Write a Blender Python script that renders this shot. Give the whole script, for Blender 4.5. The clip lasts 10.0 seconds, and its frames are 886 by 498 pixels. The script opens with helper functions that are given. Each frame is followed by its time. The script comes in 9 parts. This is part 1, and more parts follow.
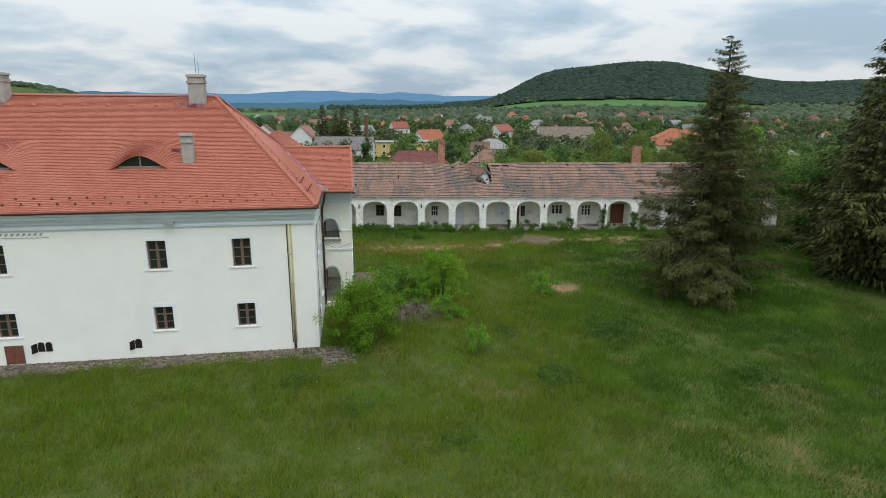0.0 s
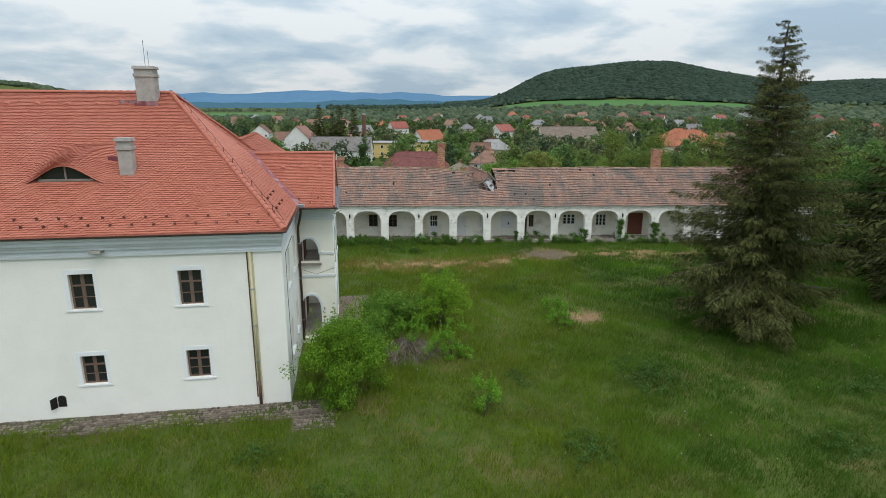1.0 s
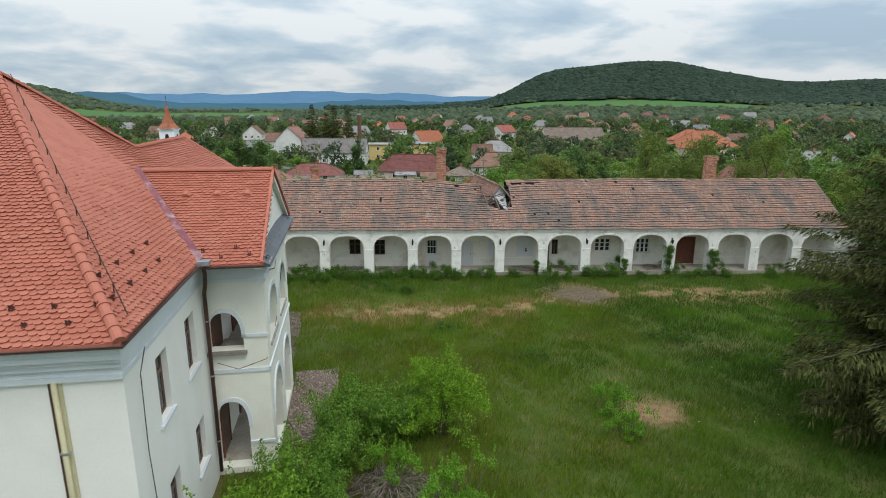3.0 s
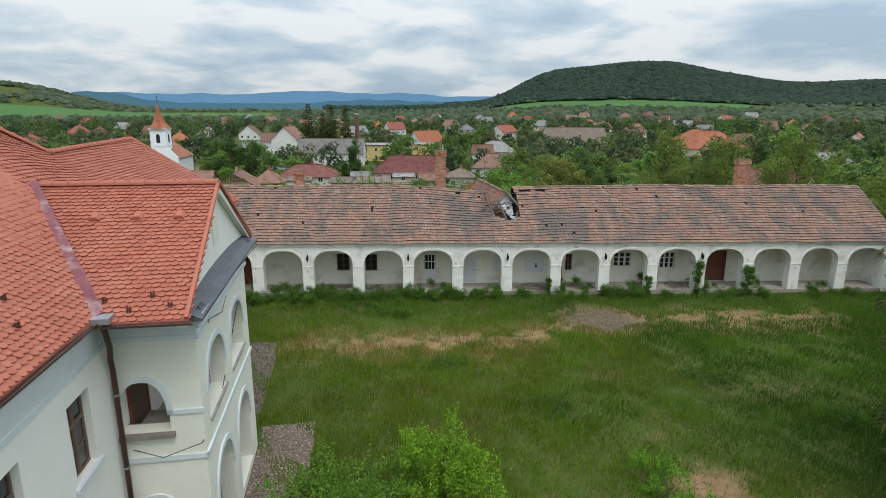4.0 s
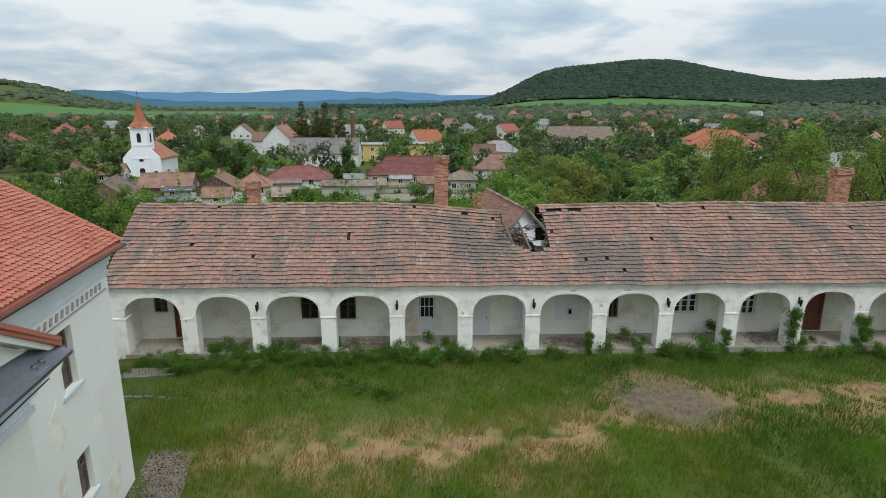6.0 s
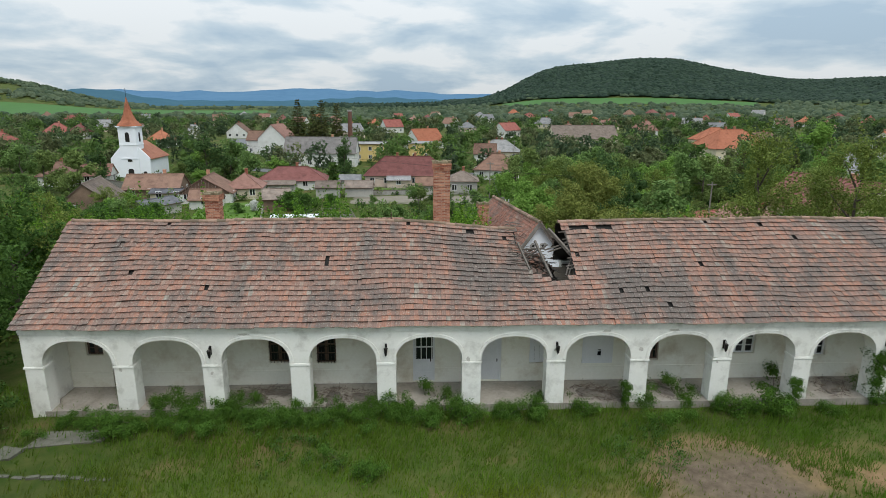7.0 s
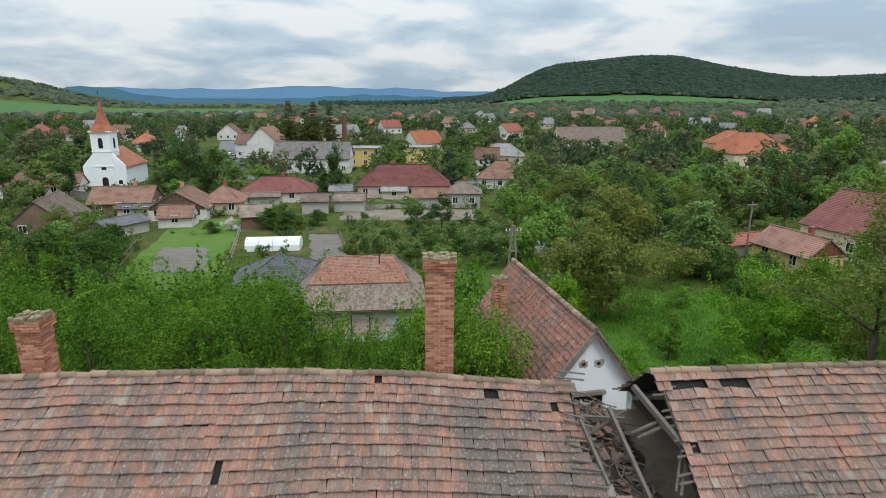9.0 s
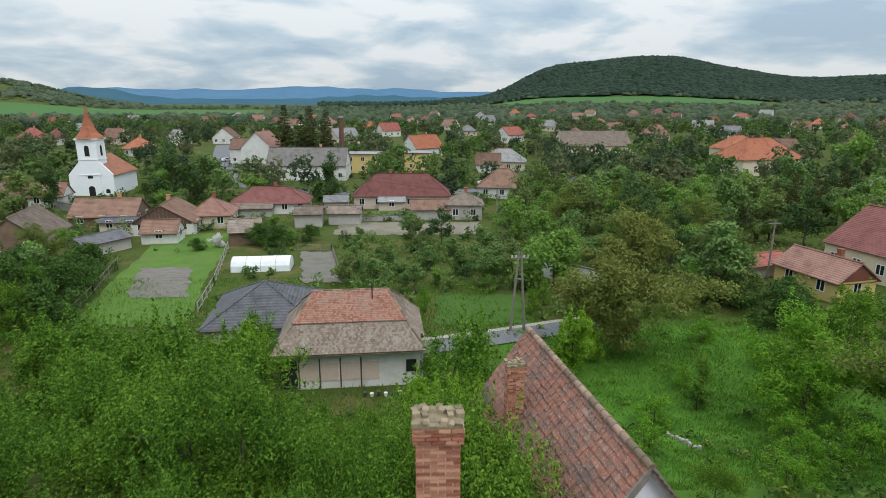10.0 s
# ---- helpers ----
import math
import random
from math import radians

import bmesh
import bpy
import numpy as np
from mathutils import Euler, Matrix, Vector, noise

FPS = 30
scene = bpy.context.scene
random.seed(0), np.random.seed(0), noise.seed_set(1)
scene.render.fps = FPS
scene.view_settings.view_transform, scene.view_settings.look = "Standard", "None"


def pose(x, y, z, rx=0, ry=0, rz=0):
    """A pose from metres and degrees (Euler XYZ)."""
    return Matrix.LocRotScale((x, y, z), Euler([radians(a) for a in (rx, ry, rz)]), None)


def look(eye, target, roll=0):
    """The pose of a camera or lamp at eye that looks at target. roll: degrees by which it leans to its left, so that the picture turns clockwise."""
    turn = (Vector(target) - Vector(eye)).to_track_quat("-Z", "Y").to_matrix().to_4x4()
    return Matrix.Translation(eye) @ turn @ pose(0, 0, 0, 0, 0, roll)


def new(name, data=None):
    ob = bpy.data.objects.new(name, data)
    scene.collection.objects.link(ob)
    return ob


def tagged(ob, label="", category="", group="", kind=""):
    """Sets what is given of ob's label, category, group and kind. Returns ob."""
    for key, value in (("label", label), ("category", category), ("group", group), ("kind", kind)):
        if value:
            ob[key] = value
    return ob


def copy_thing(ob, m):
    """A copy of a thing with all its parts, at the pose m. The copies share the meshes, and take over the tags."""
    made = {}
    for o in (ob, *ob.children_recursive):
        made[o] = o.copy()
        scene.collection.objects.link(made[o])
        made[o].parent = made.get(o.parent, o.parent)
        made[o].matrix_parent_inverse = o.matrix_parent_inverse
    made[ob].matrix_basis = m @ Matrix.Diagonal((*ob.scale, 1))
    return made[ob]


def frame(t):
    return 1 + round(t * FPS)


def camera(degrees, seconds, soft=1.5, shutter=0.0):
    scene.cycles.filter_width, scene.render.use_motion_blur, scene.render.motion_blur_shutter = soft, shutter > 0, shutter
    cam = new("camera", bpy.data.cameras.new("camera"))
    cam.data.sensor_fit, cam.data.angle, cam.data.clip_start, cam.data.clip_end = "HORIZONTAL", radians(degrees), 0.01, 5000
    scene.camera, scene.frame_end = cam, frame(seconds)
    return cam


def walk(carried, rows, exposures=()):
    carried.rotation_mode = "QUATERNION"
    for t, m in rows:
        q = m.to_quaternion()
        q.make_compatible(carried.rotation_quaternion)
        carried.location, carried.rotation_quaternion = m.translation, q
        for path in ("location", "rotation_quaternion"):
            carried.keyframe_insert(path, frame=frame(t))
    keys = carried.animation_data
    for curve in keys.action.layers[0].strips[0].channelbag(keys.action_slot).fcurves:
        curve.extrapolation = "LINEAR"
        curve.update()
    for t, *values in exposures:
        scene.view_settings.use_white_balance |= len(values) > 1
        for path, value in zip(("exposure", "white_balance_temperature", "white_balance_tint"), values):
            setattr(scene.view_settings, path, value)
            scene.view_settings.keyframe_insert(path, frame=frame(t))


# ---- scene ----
cam = camera(75.2, 10.0, soft=0.8, shutter=0.2)
METRES, EYE, TILT, LEAN, TURN = 61.0, 13.5, 0.0, 0.0, -2.2
ROWS = [
    (0.0, 0.0, 0.0, 0.0, 0.06, -13.88, -0.24),
    (0.5, -0.0002, 0.0516, -0.0007, 0.04, -13.89, -0.25),
    (1.0, -0.0005, 0.1066, -0.0013, 0.03, -13.9, -0.22),
    (1.5, -0.0007, 0.1606, -0.0029, 0.01, -13.88, -0.22),
    (2.0, -0.0016, 0.2169, -0.0042, -0.02, -13.86, -0.25),
    (2.5, -0.0021, 0.2693, -0.006, -0.03, -13.84, -0.23),
    (4.0, -0.0025, 0.4075, -0.0109, -0.11, -13.82, -0.26),
    (4.5, -0.0029, 0.451, -0.0127, -0.12, -13.83, -0.26),
    (5.0, -0.0033, 0.4955, -0.0142, -0.14, -13.88, -0.27),
    (5.5, -0.0036, 0.5422, -0.0159, -0.15, -13.9, -0.27),
    (7.0, -0.0045, 0.6879, -0.021, -0.19, -14.03, -0.29),
    (7.5, -0.0038, 0.7381, -0.0224, -0.2, -14.06, -0.25),
    (8.0, -0.0034, 0.7899, -0.0193, -0.2, -14.14, -0.26),
    (8.5, -0.0033, 0.8425, -0.0104, -0.22, -14.21, -0.26),
    (9.0, -0.0035, 0.8964, 0.0027, -0.22, -14.29, -0.25),
    (9.5, -0.0032, 0.9469, 0.0142, -0.24, -14.28, -0.24),
    (10.0, -0.0033, 0.9946, 0.0252, -0.25, -14.27, -0.23),
]
walk(cam, [(t, pose(0, 0, EYE, TILT, LEAN, TURN) @ pose(METRES * x, METRES * y, METRES * z, 90 + pitch, roll, yaw)) for t, x, y, z, yaw, pitch, roll in ROWS])

# ---- world and sun ----
SUN_EL, SUN_AZ = 60.0, 156.0
world = bpy.data.worlds.new("overcast_sky")
scene.world = world
world.use_nodes = True
wt = world.node_tree
wt.nodes.clear()


def wn(kind, **kw):
    n = wt.nodes.new(kind)
    for k, v in kw.items():
        n.inputs[k].default_value = v
    return n


sky = wn("ShaderNodeTexSky")
sky.sky_type = "NISHITA"
sky.sun_disc = False
sky.sun_elevation, sky.sun_rotation = radians(SUN_EL), radians(SUN_AZ)
sky.air_density, sky.dust_density = 1.0, 2.0
coord = wn("ShaderNodeTexCoord")
sep = wn("ShaderNodeSeparateXYZ")
wt.links.new(coord.outputs["Generated"], sep.inputs[0])
# cloud layer: the direction is flattened onto a high ceiling, so that banks shrink towards the horizon
zup = wn("ShaderNodeMath")
zup.operation = "MAXIMUM"
zup.inputs[1].default_value = 0.0
wt.links.new(sep.outputs["Z"], zup.inputs[0])
zadd = wn("ShaderNodeMath")
zadd.operation = "ADD"
zadd.inputs[1].default_value = 0.22
wt.links.new(zup.outputs[0], zadd.inputs[0])
flat = []
for axis in ("X", "Y"):
    d = wn("ShaderNodeMath")
    d.operation = "DIVIDE"
    wt.links.new(sep.outputs[axis], d.inputs[0])
    wt.links.new(zadd.outputs[0], d.inputs[1])
    flat.append(d)
comb = wn("ShaderNodeCombineXYZ")
wt.links.new(flat[0].outputs[0], comb.inputs[0])
wt.links.new(flat[1].outputs[0], comb.inputs[1])
big = wn("ShaderNodeTexNoise", Scale=1.4, Detail=9.0, Roughness=0.53, Distortion=0.2)
wt.links.new(comb.outputs[0], big.inputs["Vector"])
ramp = wn("ShaderNodeValToRGB")
ramp.color_ramp.elements[0].position, ramp.color_ramp.elements[0].color = 0.37, (0.46, 0.6, 0.73, 1)
ramp.color_ramp.elements[1].position, ramp.color_ramp.elements[1].color = 0.55, (0.88, 0.93, 0.96, 1)
mid = ramp.color_ramp.elements.new(0.47)
mid.color = (0.64, 0.755, 0.84, 1)
wt.links.new(big.outputs["Fac"], ramp.inputs["Fac"])
skylit = wn("ShaderNodeBackground", Strength=0.08)
wt.links.new(sky.outputs[0], skylit.inputs["Color"])
cloud = wn("ShaderNodeBackground", Strength=0.98)
# an overcast dome is brighter overhead than along the horizon
zen = wn("ShaderNodeMath")
zen.operation = "MULTIPLY_ADD"
zen.inputs[1].default_value, zen.inputs[2].default_value = 1.45, 0.8
wt.links.new(zup.outputs[0], zen.inputs[0])
wt.links.new(zen.outputs[0], cloud.inputs["Strength"])
wt.links.new(ramp.outputs["Color"], cloud.inputs["Color"])
mix = wn("ShaderNodeMixShader", Fac=0.9)
wt.links.new(skylit.outputs[0], mix.inputs[1])
wt.links.new(cloud.outputs[0], mix.inputs[2])
wout = wn("ShaderNodeOutputWorld")
wt.links.new(mix.outputs[0], wout.inputs["Surface"])

sun = new("sun", bpy.data.lights.new("sun", "SUN"))
sun.data.energy, sun.data.angle, sun.data.color = 1.2, radians(25), (1.0, 0.96, 0.9)
sun.matrix_world = look((35, -50, 150), (0, 30, 0))
scene.view_settings.exposure = 0.0


# ---- materials ----
def material(name, dark, light, scale=2.0, fine=30.0, rough=0.85, bump=0.3, vary=0.0, island=False, stain=None,
             stain_scale=0.35, stain_amount=0.5, metallic=0.0, spread=0.5, specular=0.3, translucent=0.0, stretch=None, world=False):
    """A surface with grain at two scales, optional stains, and a change of tone from piece to piece."""
    m = bpy.data.materials.new(name)
    m.use_nodes = True
    nt = m.node_tree
    bsdf = nt.nodes["Principled BSDF"]

    def add(kind, **kw):
        n = nt.nodes.new(kind)
        for k, v in kw.items():
            n.inputs[k].default_value = v
        return n

    tc = add("ShaderNodeTexCoord")
    vec = add("ShaderNodeNewGeometry").outputs["Position"] if world else tc.outputs["Object"]
    place = vec
    if stretch:
        mp = add("ShaderNodeMapping")
        mp.inputs["Scale"].default_value = stretch
        nt.links.new(vec, mp.inputs["Vector"])
        vec = mp.outputs["Vector"]
    n1 = add("ShaderNodeTexNoise", Scale=scale, Detail=5.0, Roughness=0.6)
    n2 = add("ShaderNodeTexNoise", Scale=fine, Detail=3.0, Roughness=0.6)
    for n in (n1, n2):
        nt.links.new(vec, n.inputs["Vector"])
    avg = add("ShaderNodeMath")
    avg.operation = "MULTIPLY_ADD"
    avg.inputs[1].default_value = 0.45
    nt.links.new(n2.outputs["Fac"], avg.inputs[0])
    half = add("ShaderNodeMath")
    half.operation = "MULTIPLY"
    half.inputs[1].default_value = 0.55
    nt.links.new(n1.outputs["Fac"], half.inputs[0])
    nt.links.new(half.outputs[0], avg.inputs[2])
    rp = add("ShaderNodeMapRange")
    rp.inputs["From Min"].default_value, rp.inputs["From Max"].default_value = 0.5 - spread * 0.4, 0.5 + spread * 0.4
    fac = avg.outputs[0]
    if vary:
        if island:
            rnd = add("ShaderNodeNewGeometry").outputs["Random Per Island"]
        else:
            rnd = add("ShaderNodeObjectInfo").outputs["Random"]
        sub = add("ShaderNodeMath")
        sub.operation = "MULTIPLY_ADD"
        sub.inputs[1].default_value, sub.inputs[2].default_value = vary, -0.5 * vary
        nt.links.new(rnd, sub.inputs[0])
        ad = add("ShaderNodeMath")
        ad.operation = "ADD"
        nt.links.new(fac, ad.inputs[0])
        nt.links.new(sub.outputs[0], ad.inputs[1])
        fac = ad.outputs[0]
    nt.links.new(fac, rp.inputs["Value"])
    col = add("ShaderNodeMix")
    col.data_type = "RGBA"
    col.inputs["A"].default_value, col.inputs["B"].default_value = (*dark, 1), (*light, 1)
    nt.links.new(rp.outputs["Result"], col.inputs["Factor"])
    out = col.outputs["Result"]
    if stain:
        n3 = add("ShaderNodeTexNoise", Scale=stain_scale, Detail=6.0, Roughness=0.65)
        nt.links.new(place, n3.inputs["Vector"])
        sr = add("ShaderNodeMapRange")
        sr.inputs["From Min"].default_value, sr.inputs["From Max"].default_value = 0.5, 0.72
        sr.inputs["To Max"].default_value = stain_amount
        nt.links.new(n3.outputs["Fac"], sr.inputs["Value"])
        c2 = add("ShaderNodeMix")
        c2.data_type = "RGBA"
        c2.inputs["B"].default_value = (*stain, 1)
        nt.links.new(out, c2.inputs["A"])
        nt.links.new(sr.outputs["Result"], c2.inputs["Factor"])
        out = c2.outputs["Result"]
    nt.links.new(out, bsdf.inputs["Base Color"])
    bsdf.inputs["Roughness"].default_value = rough
    bsdf.inputs["Metallic"].default_value = metallic
    bsdf.inputs["Specular IOR Level"].default_value = specular
    if bump:
        bp = add("ShaderNodeBump", Strength=bump, Distance=0.02)
        nt.links.new(avg.outputs[0], bp.inputs["Height"])
        nt.links.new(bp.outputs["Normal"], bsdf.inputs["Normal"])
    if translucent:
        tr = add("ShaderNodeBsdfTranslucent")
        nt.links.new(out, tr.inputs["Color"])
        ms = add("ShaderNodeMixShader", Fac=translucent)
        nt.links.new(bsdf.outputs[0], ms.inputs[1])
        nt.links.new(tr.outputs[0], ms.inputs[2])
        nt.links.new(ms.outputs[0], nt.nodes["Material Output"].inputs["Surface"])
    return m


PLASTER = material("white_plaster", (0.76, 0.75, 0.7), (0.84, 0.83, 0.78), 0.7, 14, 0.9, 0.15, stain=(0.67, 0.655, 0.6), stain_scale=0.3, stain_amount=0.35)
SURROUND = material("pale_blue_white_paint", (0.72, 0.735, 0.745), (0.79, 0.8, 0.81), 1.2, 20, 0.85, 0.1)
TRIM = material("grey_trim_paint", (0.56, 0.60, 0.62), (0.68, 0.72, 0.74), 1.2, 20, 0.85, 0.15, stain=(0.45, 0.46, 0.45), stain_amount=0.4)
WING_PLASTER = material("cream_plaster", (0.70, 0.69, 0.60), (0.80, 0.79, 0.71), 0.8, 14, 0.9, 0.15, stain=(0.55, 0.53, 0.45), stain_scale=0.5, stain_amount=0.4)
OLD_PLASTER = material("worn_white_plaster", (0.78, 0.77, 0.71), (0.87, 0.86, 0.81), 0.9, 10, 0.92, 0.3, stain=(0.36, 0.34, 0.29), stain_scale=1.3, stain_amount=0.6)
BACK_PLASTER = material("damp_plaster", (0.8, 0.77, 0.66), (0.89, 0.87, 0.78), 0.7, 9, 0.93, 0.3, stain=(0.46, 0.36, 0.23), stain_scale=0.5, stain_amount=0.8)
RED_TILE = material("new_clay_tile", (0.315, 0.092, 0.059), (0.445, 0.155, 0.1), 1.0, 40, 0.75, 0.2, vary=0.3, island=True, spread=0.8, stain=(0.43, 0.195, 0.14), stain_scale=0.25, stain_amount=0.4, world=True)
RED_RIDGE = material("new_ridge_tile", (0.34, 0.105, 0.068), (0.48, 0.175, 0.12), 2.0, 40, 0.75, 0.2)


def weathered_tiles(name, island, gain=1.0, soot=0.75, warm=0.0, sooty=False):
    """Old clay tiles: each piece takes its own fired or lichened tone, with soot and lichen drawn across them."""
    m = material(name, (0.5, 0.5, 0.5), (1.0, 1.0, 1.0), 6.0, 40, 0.93, 0.5, spread=0.9, world=True)
    nt = m.node_tree
    b = nt.nodes["Principled BSDF"]
    if island:
        rnd = nt.nodes.new("ShaderNodeNewGeometry").outputs["Random Per Island"]
    else:
        rnd = nt.nodes.new("ShaderNodeObjectInfo").outputs["Random"]
    rp = nt.nodes.new("ShaderNodeValToRGB")
    tones = ((0.0, (0.2, 0.165, 0.145)), (0.2, (0.31, 0.22, 0.18)), (0.42, (0.37, 0.24, 0.19)), (0.6, (0.43, 0.25, 0.19)), (0.74, (0.49, 0.25, 0.17)), (0.84, (0.45, 0.34, 0.275)), (0.93, (0.46, 0.41, 0.34)), (1.0, (0.3, 0.27, 0.23)))
    tones = tuple((p, (c[0] * (1 + 0.12 * warm), c[1] * (1 - 0.22 * warm), c[2] * (1 - 0.28 * warm))) for p, c in tones)
    els = rp.color_ramp.elements
    els[0].position, els[0].color = 0.0, (*(c * gain for c in tones[0][1]), 1)
    els[1].position, els[1].color = 1.0, (*(c * gain for c in tones[-1][1]), 1)
    for p, c in tones[1:-1]:
        e = els.new(p)
        e.color = (*(k * gain for k in c), 1)
    gp = nt.nodes.new("ShaderNodeNewGeometry")
    ms = nt.nodes.new("ShaderNodeMapping")
    ms.inputs["Scale"].default_value = (1.6, 0.5, 0.5)
    nt.links.new(gp.outputs["Position"], ms.inputs["Vector"])
    nb = nt.nodes.new("ShaderNodeTexNoise")
    nb.inputs["Scale"].default_value, nb.inputs["Detail"].default_value = 1.0, 2.0
    nt.links.new(ms.outputs["Vector"], nb.inputs["Vector"])
    mixf = nt.nodes.new("ShaderNodeMath")
    mixf.operation = "MULTIPLY_ADD"
    mixf.inputs[1].default_value = 0.9
    nt.links.new(nb.outputs["Fac"], mixf.inputs[0])
    part_rnd = nt.nodes.new("ShaderNodeMath")
    part_rnd.operation = "MULTIPLY_ADD"
    part_rnd.inputs[1].default_value, part_rnd.inputs[2].default_value = 0.62, -0.26
    nt.links.new(rnd, part_rnd.inputs[0])
    nt.links.new(part_rnd.outputs[0], mixf.inputs[2])
    nt.links.new(mixf.outputs[0], rp.inputs["Fac"])
    old = b.inputs["Base Color"].links[0].from_socket
    mul = nt.nodes.new("ShaderNodeMix")
    mul.data_type, mul.blend_type = "RGBA", "MULTIPLY"
    mul.inputs["Factor"].default_value = 1.0
    nt.links.new(rp.outputs["Color"], mul.inputs["A"])
    nt.links.new(old, mul.inputs["B"])
    tc = nt.nodes.new("ShaderNodeTexCoord")
    mp = nt.nodes.new("ShaderNodeMapping")
    mp.inputs["Scale"].default_value = (1.0, 0.45, 0.45)
    geo = nt.nodes.new("ShaderNodeNewGeometry")
    nt.links.new(geo.outputs["Position"], mp.inputs["Vector"])
    n3 = nt.nodes.new("ShaderNodeTexNoise")
    n3.inputs["Scale"].default_value, n3.inputs["Detail"].default_value, n3.inputs["Roughness"].default_value = 0.75, 7.0, 0.68
    nt.links.new(mp.outputs["Vector"], n3.inputs["Vector"])
    sr = nt.nodes.new("ShaderNodeMapRange")
    sr.inputs["From Min"].default_value, sr.inputs["From Max"].default_value, sr.inputs["To Max"].default_value = 0.49, 0.63, soot
    grime = n3.outputs["Fac"]
    if sooty:
        # black lichen is thickest round the hollow of the roof
        for cx, cy, rx, ry, amount in ((3.4, 65.6, 4.2, 3.2, 0.13), (12.0, 64.6, 5.5, 2.6, 0.08), (22.0, 66.2, 5.0, 2.4, 0.05)):
            me = nt.nodes.new("ShaderNodeMapping")
            me.inputs["Location"].default_value, me.inputs["Scale"].default_value = (-cx / rx, -cy / ry, 0), (1 / rx, 1 / ry, 0)
            nt.links.new(geo.outputs["Position"], me.inputs["Vector"])
            ln = nt.nodes.new("ShaderNodeVectorMath")
            ln.operation = "LENGTH"
            nt.links.new(me.outputs["Vector"], ln.inputs[0])
            fall = nt.nodes.new("ShaderNodeMapRange")
            fall.inputs["From Min"].default_value, fall.inputs["From Max"].default_value, fall.inputs["To Max"].default_value = 1.0, 0.2, amount
            nt.links.new(ln.outputs["Value"], fall.inputs["Value"])
            ad = nt.nodes.new("ShaderNodeMath")
            ad.operation = "ADD"
            nt.links.new(grime, ad.inputs[0])
            nt.links.new(fall.outputs["Result"], ad.inputs[1])
            grime = ad.outputs[0]
    nt.links.new(grime, sr.inputs["Value"])
    mx = nt.nodes.new("ShaderNodeMix")
    mx.data_type = "RGBA"
    mx.inputs["B"].default_value = (0.115, 0.1, 0.09, 1)
    nt.links.new(sr.outputs["Result"], mx.inputs["Factor"])
    # rain streaks down the slope
    mp2 = nt.nodes.new("ShaderNodeMapping")
    mp2.inputs["Scale"].default_value = (26.0, 1.4, 1.4)
    nt.links.new(geo.outputs["Position"], mp2.inputs["Vector"])
    n4 = nt.nodes.new("ShaderNodeTexNoise")
    n4.inputs["Scale"].default_value, n4.inputs["Detail"].default_value, n4.inputs["Roughness"].default_value = 1.0, 6.0, 0.7
    nt.links.new(mp2.outputs["Vector"], n4.inputs["Vector"])
    st = nt.nodes.new("ShaderNodeMapRange")
    st.inputs["From Min"].default_value, st.inputs["From Max"].default_value, st.inputs["To Min"].default_value, st.inputs["To Max"].default_value = 0.3, 0.7, 0.68, 1.2
    nt.links.new(n4.outputs["Fac"], st.inputs["Value"])
    streak = nt.nodes.new("ShaderNodeMix")
    streak.data_type, streak.blend_type = "RGBA", "MULTIPLY"
    streak.inputs["Factor"].default_value = 1.0
    nt.links.new(mul.outputs["Result"], streak.inputs["A"])
    nt.links.new(st.outputs["Result"], streak.inputs["B"])
    nt.links.new(streak.outputs["Result"], mx.inputs["A"])
    # pale lichen specks
    n5 = nt.nodes.new("ShaderNodeTexNoise")
    n5.inputs["Scale"].default_value, n5.inputs["Detail"].default_value, n5.inputs["Roughness"].default_value = 16.0, 4.0, 0.7
    nt.links.new(geo.outputs["Position"], n5.inputs["Vector"])
    lr = nt.nodes.new("ShaderNodeMapRange")
    lr.inputs["From Min"].default_value, lr.inputs["From Max"].default_value, lr.inputs["To Max"].default_value = 0.56, 0.66, 0.7
    nt.links.new(n5.outputs["Fac"], lr.inputs["Value"])
    lm = nt.nodes.new("ShaderNodeMix")
    lm.data_type = "RGBA"
    lm.inputs["B"].default_value = (0.4, 0.38, 0.31, 1)
    nt.links.new(lr.outputs["Result"], lm.inputs["Factor"])
    nt.links.new(mx.outputs["Result"], lm.inputs["A"])
    nt.links.new(lm.outputs["Result"], b.inputs["Base Color"])
    return m


OLD_TILE = weathered_tiles("old_clay_tile", True, 0.87, 0.84, 0.12, True)
OLD_TILE_PIECE = weathered_tiles("old_clay_tile_single", False, 0.87, 0.84, 0.12, True)
RED_TILE_PIECE = material("new_clay_tile_single", (0.315, 0.092, 0.059), (0.445, 0.155, 0.1), 1.0, 40, 0.75, 0.2, vary=0.3, spread=0.8, stain=(0.43, 0.195, 0.14), stain_scale=0.25, stain_amount=0.4, world=True)
MOSS_TILE = material("mossy_ridge_tile", (0.15, 0.115, 0.08), (0.34, 0.225, 0.165), 3.0, 25, 0.95, 0.5, vary=0.5)
WOOD = material("dark_brown_wood", (0.075, 0.045, 0.032), (0.17, 0.11, 0.08), 3, 30, 0.7, 0.2)
OLD_BEAM = material("old_grey_beam", (0.085, 0.07, 0.058), (0.2, 0.175, 0.15), 3, 30, 0.95, 0.4)
GREY_WOOD = material("weathered_timber", (0.13, 0.115, 0.1), (0.3, 0.27, 0.23), 3, 30, 0.9, 0.4)
WINDOW_WOOD = material("brown_casement_paint", (0.11, 0.07, 0.052), (0.22, 0.15, 0.115), 3, 30, 0.65, 0.15)
